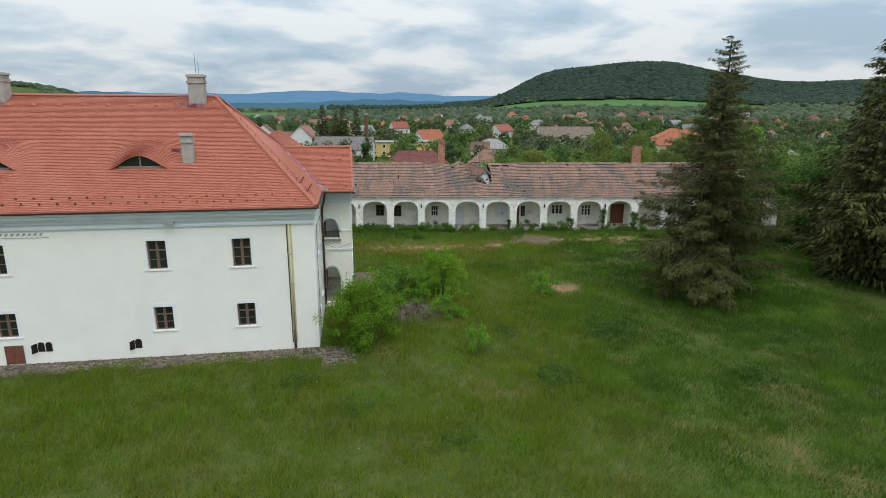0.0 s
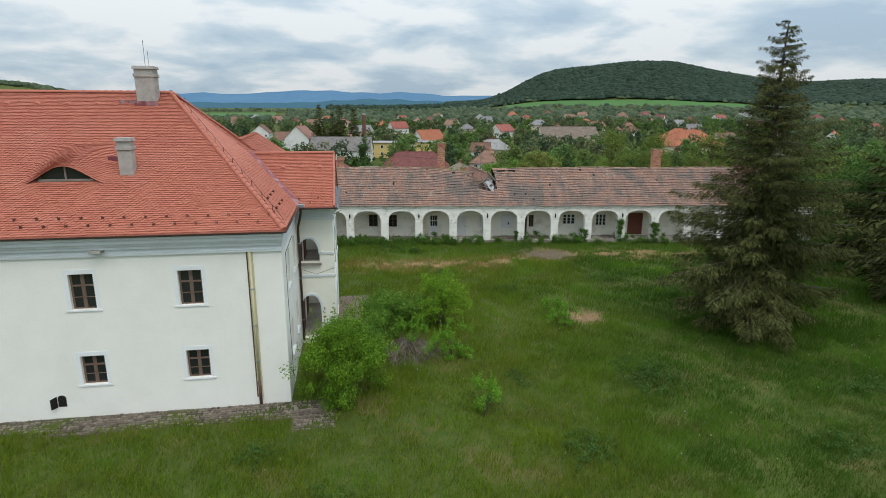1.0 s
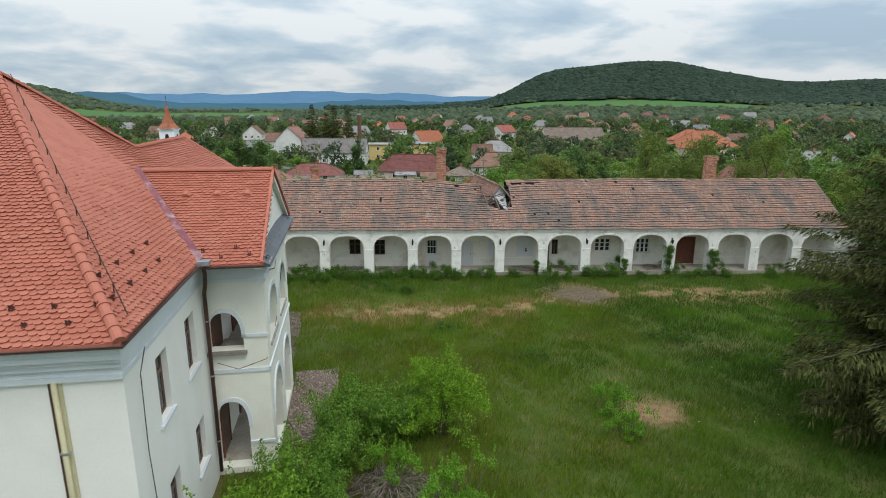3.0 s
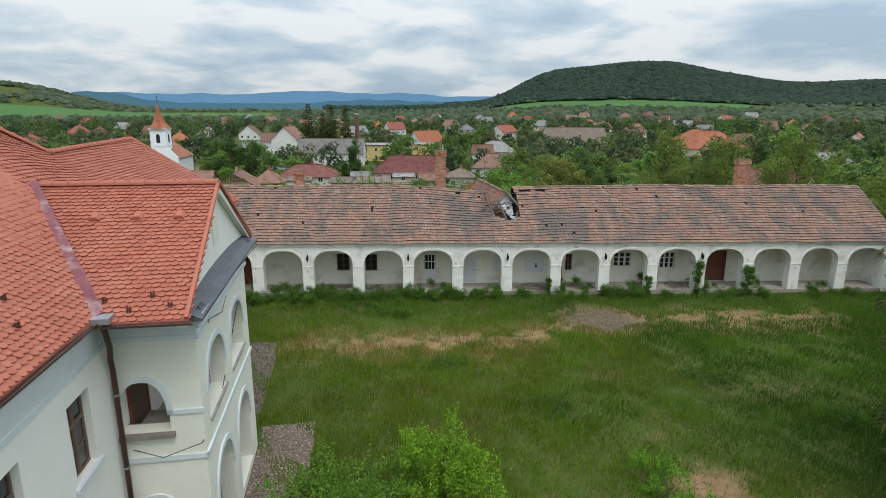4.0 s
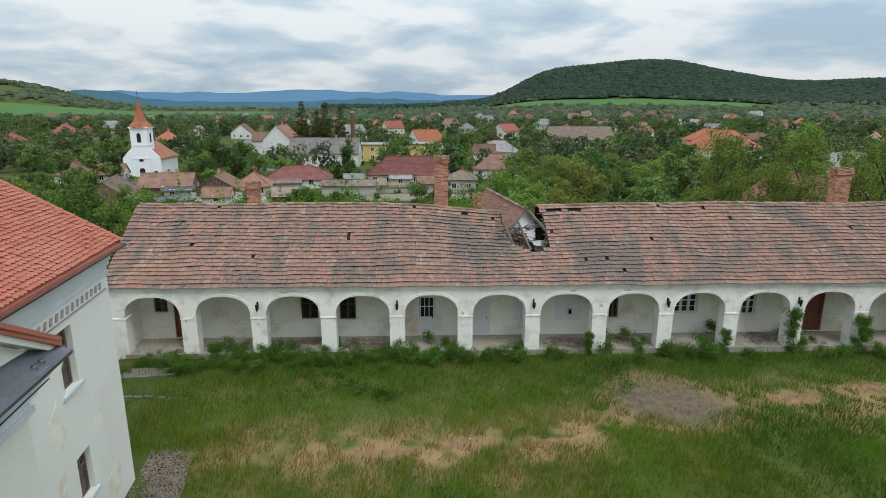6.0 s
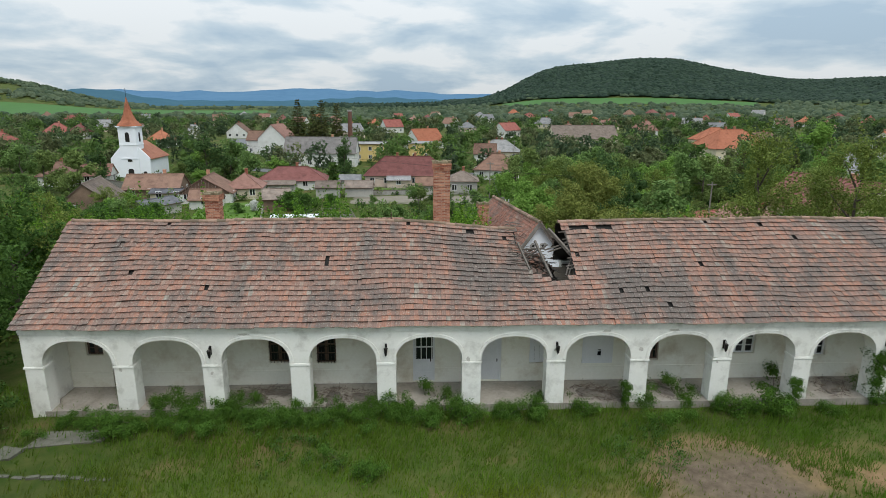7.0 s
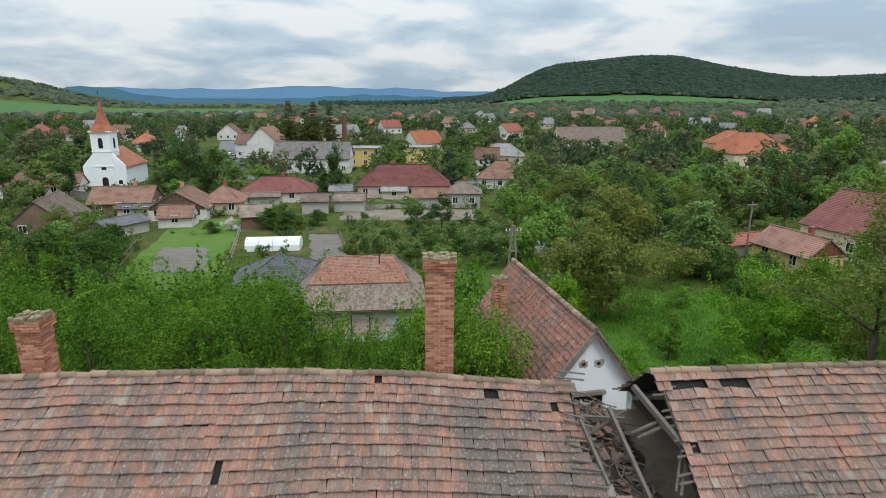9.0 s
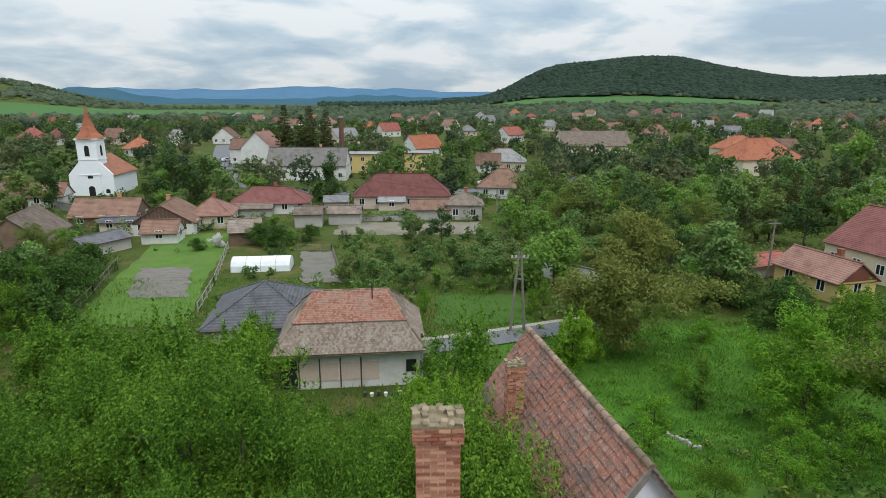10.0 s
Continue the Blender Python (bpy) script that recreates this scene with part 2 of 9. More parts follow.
REDWOOD = material("reddish_door_wood", (0.13, 0.045, 0.03), (0.22, 0.08, 0.05), 3, 30, 0.7, 0.2)
WHITE_WOOD = material("white_painted_wood", (0.66, 0.66, 0.66), (0.78, 0.78, 0.78), 3, 30, 0.6, 0.1)
# near-black paint for the shade inside rooms, lofts and openings
DARK = material("interior_shade_black", (0.012, 0.011, 0.01), (0.03, 0.028, 0.025), 2, 20, 0.9, 0.0)
IRON = material("black_iron", (0.015, 0.014, 0.013), (0.045, 0.04, 0.036), 6, 40, 0.5, 0.1, metallic=0.6)
LEAD = material("dark_sheet_lead", (0.075, 0.08, 0.09), (0.16, 0.17, 0.19), 1.5, 20, 0.5, 0.15, metallic=0.5)
GUTTER = material("brown_gutter_metal", (0.07, 0.035, 0.03), (0.14, 0.075, 0.06), 3, 30, 0.45, 0.05, metallic=0.3)
ZINC = material("zinc_sheet", (0.30, 0.31, 0.33), (0.48, 0.49, 0.5), 3, 30, 0.45, 0.05, metallic=0.6)
VALLEY = material("purple_valley_sheet", (0.13, 0.03, 0.038), (0.27, 0.085, 0.1), 2.5, 20, 0.5, 0.1, stain=(0.55, 0.45, 0.45), stain_scale=2.2, stain_amount=0.6)
BRASSPIPE = material("yellowed_pipe_paint", (0.45, 0.41, 0.25), (0.58, 0.54, 0.36), 2, 20, 0.6, 0.1)
CONCRETE = material("grey_render", (0.27, 0.25, 0.23), (0.46, 0.44, 0.41), 2.0, 18, 0.92, 0.4, stain=(0.14, 0.13, 0.12), stain_scale=1.2, stain_amount=0.6)
BRICK = material("red_brick", (0.25, 0.085, 0.052), (0.56, 0.29, 0.185), 4.0, 30, 0.9, 0.5, vary=0.8, spread=0.9, world=True)
MORTAR = material("lime_mortar", (0.36, 0.3, 0.24), (0.52, 0.45, 0.38), 5.0, 40, 0.95, 0.4)
CAPSTONE = material("weathered_cap_stone", (0.13, 0.105, 0.06), (0.36, 0.29, 0.19), 4.0, 25, 0.95, 0.5, vary=0.5, island=True, spread=0.9)
STONE = material("rough_stone", (0.085, 0.07, 0.056), (0.24, 0.2, 0.165), 2.0, 20, 0.92, 0.5, vary=0.7, island=True, spread=0.9)
COBBLE = material("pinkish_paving_stone", (0.17, 0.13, 0.11), (0.38, 0.3, 0.255), 2.0, 20, 0.92, 0.5, vary=0.7, island=True, spread=0.9)
EARTH = material("paving_bed", (0.1, 0.08, 0.06), (0.2, 0.165, 0.125), 1.5, 12, 0.95, 0.5)
FLOOR = material("cement_floor", (0.25, 0.225, 0.19), (0.42, 0.385, 0.335), 0.8, 9, 0.92, 0.3, stain=(0.13, 0.1, 0.08), stain_scale=0.6, stain_amount=0.6)
ASPHALT = material("asphalt", (0.1, 0.1, 0.105), (0.2, 0.2, 0.21), 0.8, 30, 0.9, 0.2)
SOIL = material("tilled_soil", (0.1, 0.09, 0.08), (0.23, 0.205, 0.18), 1.2, 8, 0.95, 0.8, spread=0.5, stain=(0.09, 0.11, 0.05), stain_scale=0.35, stain_amount=0.7, stretch=(0.3, 2.5, 1))
BARK = material("bark", (0.05, 0.04, 0.032), (0.14, 0.115, 0.09), 4, 30, 0.95, 0.5)
TWIG = material("dry_twigs", (0.09, 0.07, 0.055), (0.24, 0.2, 0.16), 4, 30, 0.95, 0.3, vary=0.5, island=True)


def leafy(name, dark, light, tr=0.32, vary=0.6):
    return material(name, dark, light, 0.5, 3.0, 0.8, 0.0, vary=vary, island=True, spread=0.9, specular=0.1, translucent=tr)


LEAF_BRIGHT = leafy("bright_leaf", (0.07, 0.18, 0.012), (0.22, 0.42, 0.045))
LEAF_MID = leafy("mid_leaf", (0.055, 0.135, 0.016), (0.205, 0.345, 0.052))
LEAF_DARK = leafy("dark_leaf", (0.032, 0.075, 0.015), (0.1, 0.18, 0.04))
LEAF_OLIVE = leafy("olive_leaf", (0.08, 0.118, 0.021), (0.22, 0.275, 0.064))
LEAF_YELLOW = leafy("fresh_yellow_leaf", (0.087, 0.19, 0.012), (0.27, 0.45, 0.042))
LEAF_THICK = leafy("thicket_leaf", (0.036, 0.1, 0.011), (0.165, 0.31, 0.036), 0.36, 0.9)
LEAF_THICK_LIGHT = leafy("light_thicket_leaf", (0.05, 0.118, 0.011), (0.2, 0.345, 0.04), 0.36, 0.9)
LEAF_IVY = leafy("ivy_leaf", (0.034, 0.09, 0.013), (0.12, 0.225, 0.035))
LEAF_SHRUB = leafy("shrub_leaf", (0.052, 0.125, 0.009), (0.2, 0.34, 0.03), 0.34, 0.8)
# leaf tones of the village, with some air haze mixed in as extra blue
VIL_MID = leafy("hazed_village_mid_leaf", (0.07, 0.134, 0.035), (0.205, 0.31, 0.094))
VIL_OLIVE = leafy("hazed_village_olive_leaf", (0.088, 0.134, 0.036), (0.225, 0.296, 0.09))
VIL_BRIGHT = leafy("hazed_village_bright_leaf", (0.09, 0.18, 0.028), (0.24, 0.385, 0.084))
VIL_DARK = leafy("hazed_village_dark_leaf", (0.034, 0.072, 0.022), (0.1, 0.168, 0.052))
NEEDLE = leafy("spruce_needle", (0.034, 0.042, 0.013), (0.115, 0.122, 0.038), 0.2, 0.8)
# greyer and bluer than near leaves: distance haze is put into this colour
HAZY_FAR_LEAF = leafy("hazy_far_wood", (0.036, 0.06, 0.034), (0.095, 0.122, 0.068), 0.1)
BLOSSOM = leafy("white_blossom", (0.5, 0.5, 0.45), (0.8, 0.8, 0.76))
GRASS = material("grass_blade", (0.062, 0.112, 0.007), (0.21, 0.28, 0.02), 0.2, 2.5, 0.75, 0.0, vary=0.26, island=True, spread=0.8,
                 specular=0.15, stain=(0.2, 0.16, 0.055), stain_scale=0.17, stain_amount=0.6, translucent=0.4)
GRASS_FRESH = material("fresh_grass_blade", (0.048, 0.125, 0.01), (0.12, 0.24, 0.028), 0.18, 2.5, 0.75, 0.0, vary=0.55, island=True, spread=0.8, specular=0.2, translucent=0.3)



def dry_strip(nt):
    """A trodden, withered strip across the yard: how strongly it shows at each place."""
    def math_node(op, a, b=None, c=None):
        n = nt.nodes.new("ShaderNodeMath")
        n.operation = op
        for k, v in enumerate((a, b, c)):
            if v is None:
                continue
            if isinstance(v, (int, float)):
                n.inputs[k].default_value = v
            else:
                nt.links.new(v, n.inputs[k])
        return n.outputs[0]

    def ramp(v, lo, hi):
        n = nt.nodes.new("ShaderNodeMapRange")
        n.inputs["From Min"].default_value, n.inputs["From Max"].default_value = lo, hi
        nt.links.new(v, n.inputs["Value"])
        return n.outputs["Result"]
    geo = nt.nodes.new("ShaderNodeNewGeometry").outputs["Position"]
    sep = nt.nodes.new("ShaderNodeSeparateXYZ")
    nt.links.new(geo, sep.inputs[0])
    no = nt.nodes.new("ShaderNodeTexNoise")
    no.inputs["Scale"].default_value, no.inputs["Detail"].default_value = 0.6, 5.0
    nt.links.new(geo, no.inputs["Vector"])
    line = math_node("MULTIPLY_ADD", ramp(sep.outputs["X"], 6.0, 11.0), 3.2, 55.2)
    d = math_node("SUBTRACT", sep.outputs["Y"], line)
    d = math_node("ABSOLUTE", math_node("MULTIPLY_ADD", no.outputs["Fac"], 3.4, math_node("SUBTRACT", d, 1.7)))
    ring = math_node("ABSOLUTE", math_node("SUBTRACT", math_node("POWER", math_node("ADD", math_node("POWER", math_node("DIVIDE", math_node("SUBTRACT", sep.outputs["X"], 11.8), 3.0), 2.0), math_node("POWER", math_node("DIVIDE", math_node("SUBTRACT", sep.outputs["Y"], 58.4), 2.6), 2.0)), 0.5), 0.85))
    k = math_node("MULTIPLY", ramp(d, 2.9, 0.2), math_node("MULTIPLY", ramp(sep.outputs["X"], -8.0, -4.0), ramp(sep.outputs["X"], 30.0, 25.0)))
    k = math_node("MAXIMUM", k, ramp(ring, 0.34, 0.05))
    return math_node("MULTIPLY", k, ramp(no.outputs["Fac"], 0.36, 0.56))


def wither(m, colour, amount):
    """Lets the dry strip show on a material of the yard."""
    nt = m.node_tree
    b = nt.nodes["Principled BSDF"]
    src = b.inputs["Base Color"].links[0].from_socket
    ends = [l.to_socket for l in src.links]
    mx = nt.nodes.new("ShaderNodeMix")
    mx.data_type = "RGBA"
    mx.inputs["B"].default_value = (*colour, 1)
    sc = nt.nodes.new("ShaderNodeMath")
    sc.operation = "MULTIPLY"
    sc.inputs[1].default_value = amount
    nt.links.new(dry_strip(nt), sc.inputs[0])
    nt.links.new(sc.outputs[0], mx.inputs["Factor"])
    for e in ends:
        nt.links.new(mx.outputs["Result"], e)
    nt.links.new(src, mx.inputs["A"])


wither(GRASS, (0.3, 0.205, 0.08), 0.9)


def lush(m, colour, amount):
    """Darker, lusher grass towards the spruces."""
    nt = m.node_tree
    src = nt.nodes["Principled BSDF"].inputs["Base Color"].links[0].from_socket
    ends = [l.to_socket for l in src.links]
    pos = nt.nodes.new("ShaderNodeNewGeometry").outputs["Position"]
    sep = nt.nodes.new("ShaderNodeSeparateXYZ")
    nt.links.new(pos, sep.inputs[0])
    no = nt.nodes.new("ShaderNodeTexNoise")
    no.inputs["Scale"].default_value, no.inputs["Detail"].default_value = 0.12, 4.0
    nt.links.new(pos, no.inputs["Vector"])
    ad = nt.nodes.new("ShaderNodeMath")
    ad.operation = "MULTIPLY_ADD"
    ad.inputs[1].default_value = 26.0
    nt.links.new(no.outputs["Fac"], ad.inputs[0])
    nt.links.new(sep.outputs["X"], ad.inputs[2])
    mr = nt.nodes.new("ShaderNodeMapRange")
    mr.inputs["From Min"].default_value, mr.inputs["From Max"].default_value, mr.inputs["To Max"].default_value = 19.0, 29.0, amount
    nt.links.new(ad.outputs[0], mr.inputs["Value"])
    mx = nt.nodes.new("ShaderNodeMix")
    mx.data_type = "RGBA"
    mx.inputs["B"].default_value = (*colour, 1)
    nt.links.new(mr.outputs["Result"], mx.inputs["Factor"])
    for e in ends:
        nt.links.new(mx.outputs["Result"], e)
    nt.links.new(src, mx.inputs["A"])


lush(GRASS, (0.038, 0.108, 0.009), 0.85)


def patches(m, colour, scale, low, high, amount, from_y=None):
    """Other growth standing in patches, or thicker from a line on."""
    nt = m.node_tree
    src = nt.nodes["Principled BSDF"].inputs["Base Color"].links[0].from_socket
    ends = [l.to_socket for l in src.links]
    pos = nt.nodes.new("ShaderNodeNewGeometry").outputs["Position"]
    no = nt.nodes.new("ShaderNodeTexNoise")
    no.inputs["Scale"].default_value, no.inputs["Detail"].default_value, no.inputs["Roughness"].default_value = scale, 6.0, 0.6
    nt.links.new(pos, no.inputs["Vector"])
    value = no.outputs["Fac"]
    if from_y:
        sep = nt.nodes.new("ShaderNodeSeparateXYZ")
        nt.links.new(pos, sep.inputs[0])
        ry = nt.nodes.new("ShaderNodeMapRange")
        ry.inputs["From Min"].default_value, ry.inputs["From Max"].default_value, ry.inputs["To Min"].default_value = from_y, from_y + 3.0, -0.6
        nt.links.new(sep.outputs["Y"], ry.inputs["Value"])
        ad = nt.nodes.new("ShaderNodeMath")
        ad.operation = "MULTIPLY_ADD"
        ad.inputs[1].default_value = 0.35
        nt.links.new(ry.outputs["Result"], ad.inputs[0])
        nt.links.new(value, ad.inputs[2])
        value = ad.outputs[0]
    mr = nt.nodes.new("ShaderNodeMapRange")
    mr.inputs["From Min"].default_value, mr.inputs["From Max"].default_value, mr.inputs["To Max"].default_value = low, high, amount
    nt.links.new(value, mr.inputs["Value"])
    mx = nt.nodes.new("ShaderNodeMix")
    mx.data_type = "RGBA"
    mx.inputs["B"].default_value = (*colour, 1)
    nt.links.new(mr.outputs["Result"], mx.inputs["Factor"])
    for e in ends:
        nt.links.new(mx.outputs["Result"], e)
    nt.links.new(src, mx.inputs["A"])


patches(GRASS, (0.13, 0.26, 0.018), 0.27, 0.5, 0.66, 0.65)
patches(GRASS, (0.1, 0.185, 0.02), 0.4, 0.5, 0.8, 0.8, 56.5)
patches(GRASS, (0.13, 0.1, 0.032), 0.19, 0.56, 0.7, 0.55)
# ---- mesh helpers ----
def smooth(a, b, v):
    t = np.clip((v - a) / (b - a), 0, 1)
    return t * t * (3 - 2 * t)


def part(name, bm, material, parent=None, label="", kind="", shade=False):
    """Links a bmesh as one mesh object under a thing or a part."""
    me = bpy.data.meshes.new(name)
    bmesh.ops.recalc_face_normals(bm, faces=bm.faces)
    bm.to_mesh(me)
    bm.free()
    me.materials.append(material)
    if shade:
        me.polygons.foreach_set("use_smooth", [True] * len(me.polygons))
    ob = new(name, me)
    ob.parent = parent
    return tagged(ob, label, kind=kind)


def heavy(name, verts, faces, material, parent=None, label="", kind="", sides=3):
    """Links a big mesh out of numpy arrays of vertices and of faces with equal sides."""
    me = bpy.data.meshes.new(name)
    nf = len(faces)
    me.vertices.add(len(verts))
    me.vertices.foreach_set("co", np.asarray(verts, dtype=np.float32).ravel())
    me.loops.add(nf * sides)
    me.loops.foreach_set("vertex_index", np.asarray(faces, dtype=np.int32).ravel())
    me.polygons.add(nf)
    me.polygons.foreach_set("loop_start", np.arange(0, nf * sides, sides, dtype=np.int32))
    me.update(calc_edges=True)
    me.materials.append(material)
    ob = new(name, me)
    ob.parent = parent
    return tagged(ob, label, kind=kind)


def thing(name, m, label, category, group="", kind=""):
    ob = new(name)
    ob.matrix_world = m
    ob.empty_display_size = 0.3
    return tagged(ob, label, category, group, kind)


def B():
    return bmesh.new()


def box(bm, x0, x1, y0, y1, z0, z1, taper=0.0):
    v = [bm.verts.new((x, y, z)) for z, k in ((z0, 0), (z1, taper)) for x, y in
         ((x0 + k, y0 + k), (x1 - k, y0 + k), (x1 - k, y1 - k), (x0 + k, y1 - k))]
    for f in ((0, 3, 2, 1), (4, 5, 6, 7), (0, 1, 5, 4), (1, 2, 6, 5), (2, 3, 7, 6), (3, 0, 4, 7)):
        bm.faces.new([v[i] for i in f])
    return bm


def prism(bm, pts, d):
    """A polygon pushed along the vector d."""
    d = Vector(d)
    a = [bm.verts.new(p) for p in pts]
    b = [bm.verts.new(Vector(p) + d) for p in pts]
    n = len(a)
    bm.faces.new(a[::-1])
    bm.faces.new(b)
    for i in range(n):
        bm.faces.new((a[i], a[(i + 1) % n], b[(i + 1) % n], b[i]))
    return bm


def slab(bm, pts, thick):
    """A sloping polygon with a thickness downwards."""
    return prism(bm, pts, (0, 0, -thick))


def tube(bm, pts, r, n=8, r2=None):
    """A round bar along a line of points, from radius r to r2."""
    pts = [Vector(p) for p in pts]
    r2 = r if r2 is None else r2
    rings = []
    for i, p in enumerate(pts):
        d = (pts[min(i + 1, len(pts) - 1)] - pts[max(i - 1, 0)]).normalized()
        q = d.to_track_quat("Z", "Y")
        rr = r + (r2 - r) * i / max(1, len(pts) - 1)
        rings.append([bm.verts.new(p + q @ Vector((rr * math.cos(2 * math.pi * k / n), rr * math.sin(2 * math.pi * k / n), 0))) for k in range(n)])
    for a, b in zip(rings, rings[1:]):
        for k in range(n):
            bm.faces.new((a[k], a[(k + 1) % n], b[(k + 1) % n], b[k]))
    bm.faces.new(rings[0][::-1])
    bm.faces.new(rings[-1])
    return bm


def bar(bm, a, b, w, h):
    """A squared timber from a to b."""
    a, b = Vector(a), Vector(b)
    q = (b - a).to_track_quat("X", "Z")
    L = (b - a).length
    pts = [q @ Vector((0, y, z)) + a for y, z in ((-w / 2, -h / 2), (w / 2, -h / 2), (w / 2, h / 2), (-w / 2, h / 2))]
    return prism(bm, pts, q @ Vector((L, 0, 0)))


def arch_points(x0, x1, spring, top, n=14):
    """The rounded head of an opening, from the right springing to the left one."""
    c, a, h = (x0 + x1) / 2, (x1 - x0) / 2, top - spring
    return [(c + a * math.copysign(abs(math.cos(t)) ** 0.8, math.cos(t)), spring + h * math.sin(t) ** 0.9) for t in (math.pi * i / n for i in range(n + 1))]


def arched_wall(bm, x0, x1, z0, z1, openings, y0, y1, swap=False):
    """A wall from x0 to x1 between y0 and y1, cut through by arched openings (a, b, sill, spring, top)."""
    def P(x, y, z):
        return (y, x, z) if swap else (x, y, z)

    def strip(pts_lo, pts_hi):
        for (a, c), (b, d) in zip(zip(pts_lo, pts_hi), zip(pts_lo[1:], pts_hi[1:])):
            if abs(a[0] - b[0]) < 1e-6 and abs(c[0] - d[0]) < 1e-6:
                continue
            prism(bm, [P(a[0], y0, a[1]), P(b[0], y0, b[1]), P(d[0], y0, d[1]), P(c[0], y0, c[1])], P(0, y1 - y0, 0))
    x = x0
    for a, b, sill, spring, top in sorted(openings):
        if a - x > 1e-4:
            strip([(x, z0), (a, z0)], [(x, z1), (a, z1)])
        if sill > z0 + 1e-4:
            strip([(a, z0), (b, z0)], [(a, sill), (b, sill)])
        arc = arch_points(a, b, spring, top)[::-1]
        arc[0], arc[-1] = (a, spring), (b, spring)
        strip(arc, [(p[0], z1) for p in arc])
        x = b
    if x1 - x > 1e-4:
        strip([(x, z0), (x1, z0)], [(x, z1), (x1, z1)])
    bmesh.ops.remove_doubles(bm, verts=bm.verts, dist=1e-4)
    return bm


def holed_wall(bm, x0, x1, z0, z1, holes, y0, y1, swap=False):
    """A wall with square openings (a, b, sill, head), built as one welded lattice of blocks."""
    xs = sorted({x0, x1, *(v for h in holes for v in h[:2])})
    zs = sorted({z0, z1, *(v for h in holes for v in h[2:])})
    for xa, xb in zip(xs, xs[1:]):
        for za, zb in zip(zs, zs[1:]):
            mx, mz = (xa + xb) / 2, (za + zb) / 2
            if any(a < mx < b and c < mz < d for a, b, c, d in holes):
                continue
            box(bm, *((y0, y1, xa, xb) if swap else (xa, xb, y0, y1)), za, zb)
    return weld(bm)


def weld(bm):
    """Joins touching blocks into one body, without inner faces."""
    bmesh.ops.remove_doubles(bm, verts=bm.verts, dist=1e-4)
    bm.verts.index_update()
    seen = {}
    for f in bm.faces:
        seen.setdefault(tuple(sorted(v.index for v in f.verts)), []).append(f)
    bmesh.ops.delete(bm, geom=[f for fs in seen.values() if len(fs) > 1 for f in fs], context="FACES_ONLY")
    return bm


def sash_window(parent, m, w, h, name="window", wood=None, rows=3, cols=2, label=""):
    """A casement set in an opening: frame, mullion, bars and panes; local x along the wall, y inwards."""
    wood = wood or WINDOW_WOOD
    win = thing(name, m, "", "")
    win.parent = parent
    bm = B()
    f = 0.055
    for a in ((-w / 2, -w / 2 + f, 0, h), (w / 2 - f, w / 2, 0, h), (-w / 2 + f, w / 2 - f, 0, f), (-w / 2 + f, w / 2 - f, h - f, h)):
        box(bm, a[0], a[1], 0, 0.09, a[2], a[3])
    part("window_frame", bm, wood, win)
    bm = B()
    for c in range(1, cols):
        xx = -w / 2 + w * c / cols
        box(bm, xx - 0.035, xx + 0.035, -0.01, 0.08, f, h - f)
    box(bm, -w / 2 + f, w / 2 - f, -0.02, 0.08, h * 0.66 - 0.035, h * 0.66 + 0.035)
    for k in range(cols):
        xa, xb = -w / 2 + w * k / cols + 0.055, -w / 2 + w * (k + 1) / cols - 0.055
        for r in (0.33,):
            box(bm, xa, xb, 0.015, 0.05, h * r - 0.018, h * r + 0.018)
        for za, zb in ((f, h * 0.66 - 0.05), (h * 0.66 + 0.05, h - f)):
            box(bm, xa - 0.02, xa + 0.02, 0.01, 0.06, za, zb)
            box(bm, xb - 0.02, xb + 0.02, 0.01, 0.06, za, zb)
    part("glazing_bar", bm, wood, win)
    for k in range(cols):
        bm = B()
        xa, xb = -w / 2 + w * k / cols + 0.05, -w / 2 + w * (k + 1) / cols - 0.05
        box(bm, xa, xb, 0.03, 0.036, f, h - f)
        part("pane", bm, GLASS, win)
    # black sheet behind the panes, painted as the room's shade
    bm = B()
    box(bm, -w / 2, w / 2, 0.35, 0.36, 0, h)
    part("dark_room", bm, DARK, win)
    return win


def glass_material():
    m = bpy.data.materials.new("window_glass")
    m.use_nodes = True
    b = m.node_tree.nodes["Principled BSDF"]
    b.inputs["Base Color"].default_value = (0.02, 0.022, 0.024, 1)
    b.inputs["Roughness"].default_value = 0.08
    b.inputs["Specular IOR Level"].default_value = 0.6
    return m


GLASS = glass_material()

# ---- ground: one sheet of land, from the yard down to the village and up to the hills ----
CENTRE = (2.0, 30.0)
# hills: bearing, half width in degrees, distance, half depth, height, flatness
HILLS = [(20.7, 7.2, 1650, 330, 101, 2.4), (29.3, 3.5, 1700, 330, 11, 2.0), (33.0, 8.0, 1750, 330, 40, 2.4), (45.0, 9.0, 1700, 330, 44, 2.4), (12.0, 4.2, 1600, 300, 56, 2.0), (-39.5, 7.5, 1500, 330, 56, 2.6), (-31.0, 4.0, 1500, 300, 24, 2.0),
         (-55.0, 9.0, 1500, 330, 66, 2.5), (3.0, 5.0, 1900, 300, 12, 2.0)]


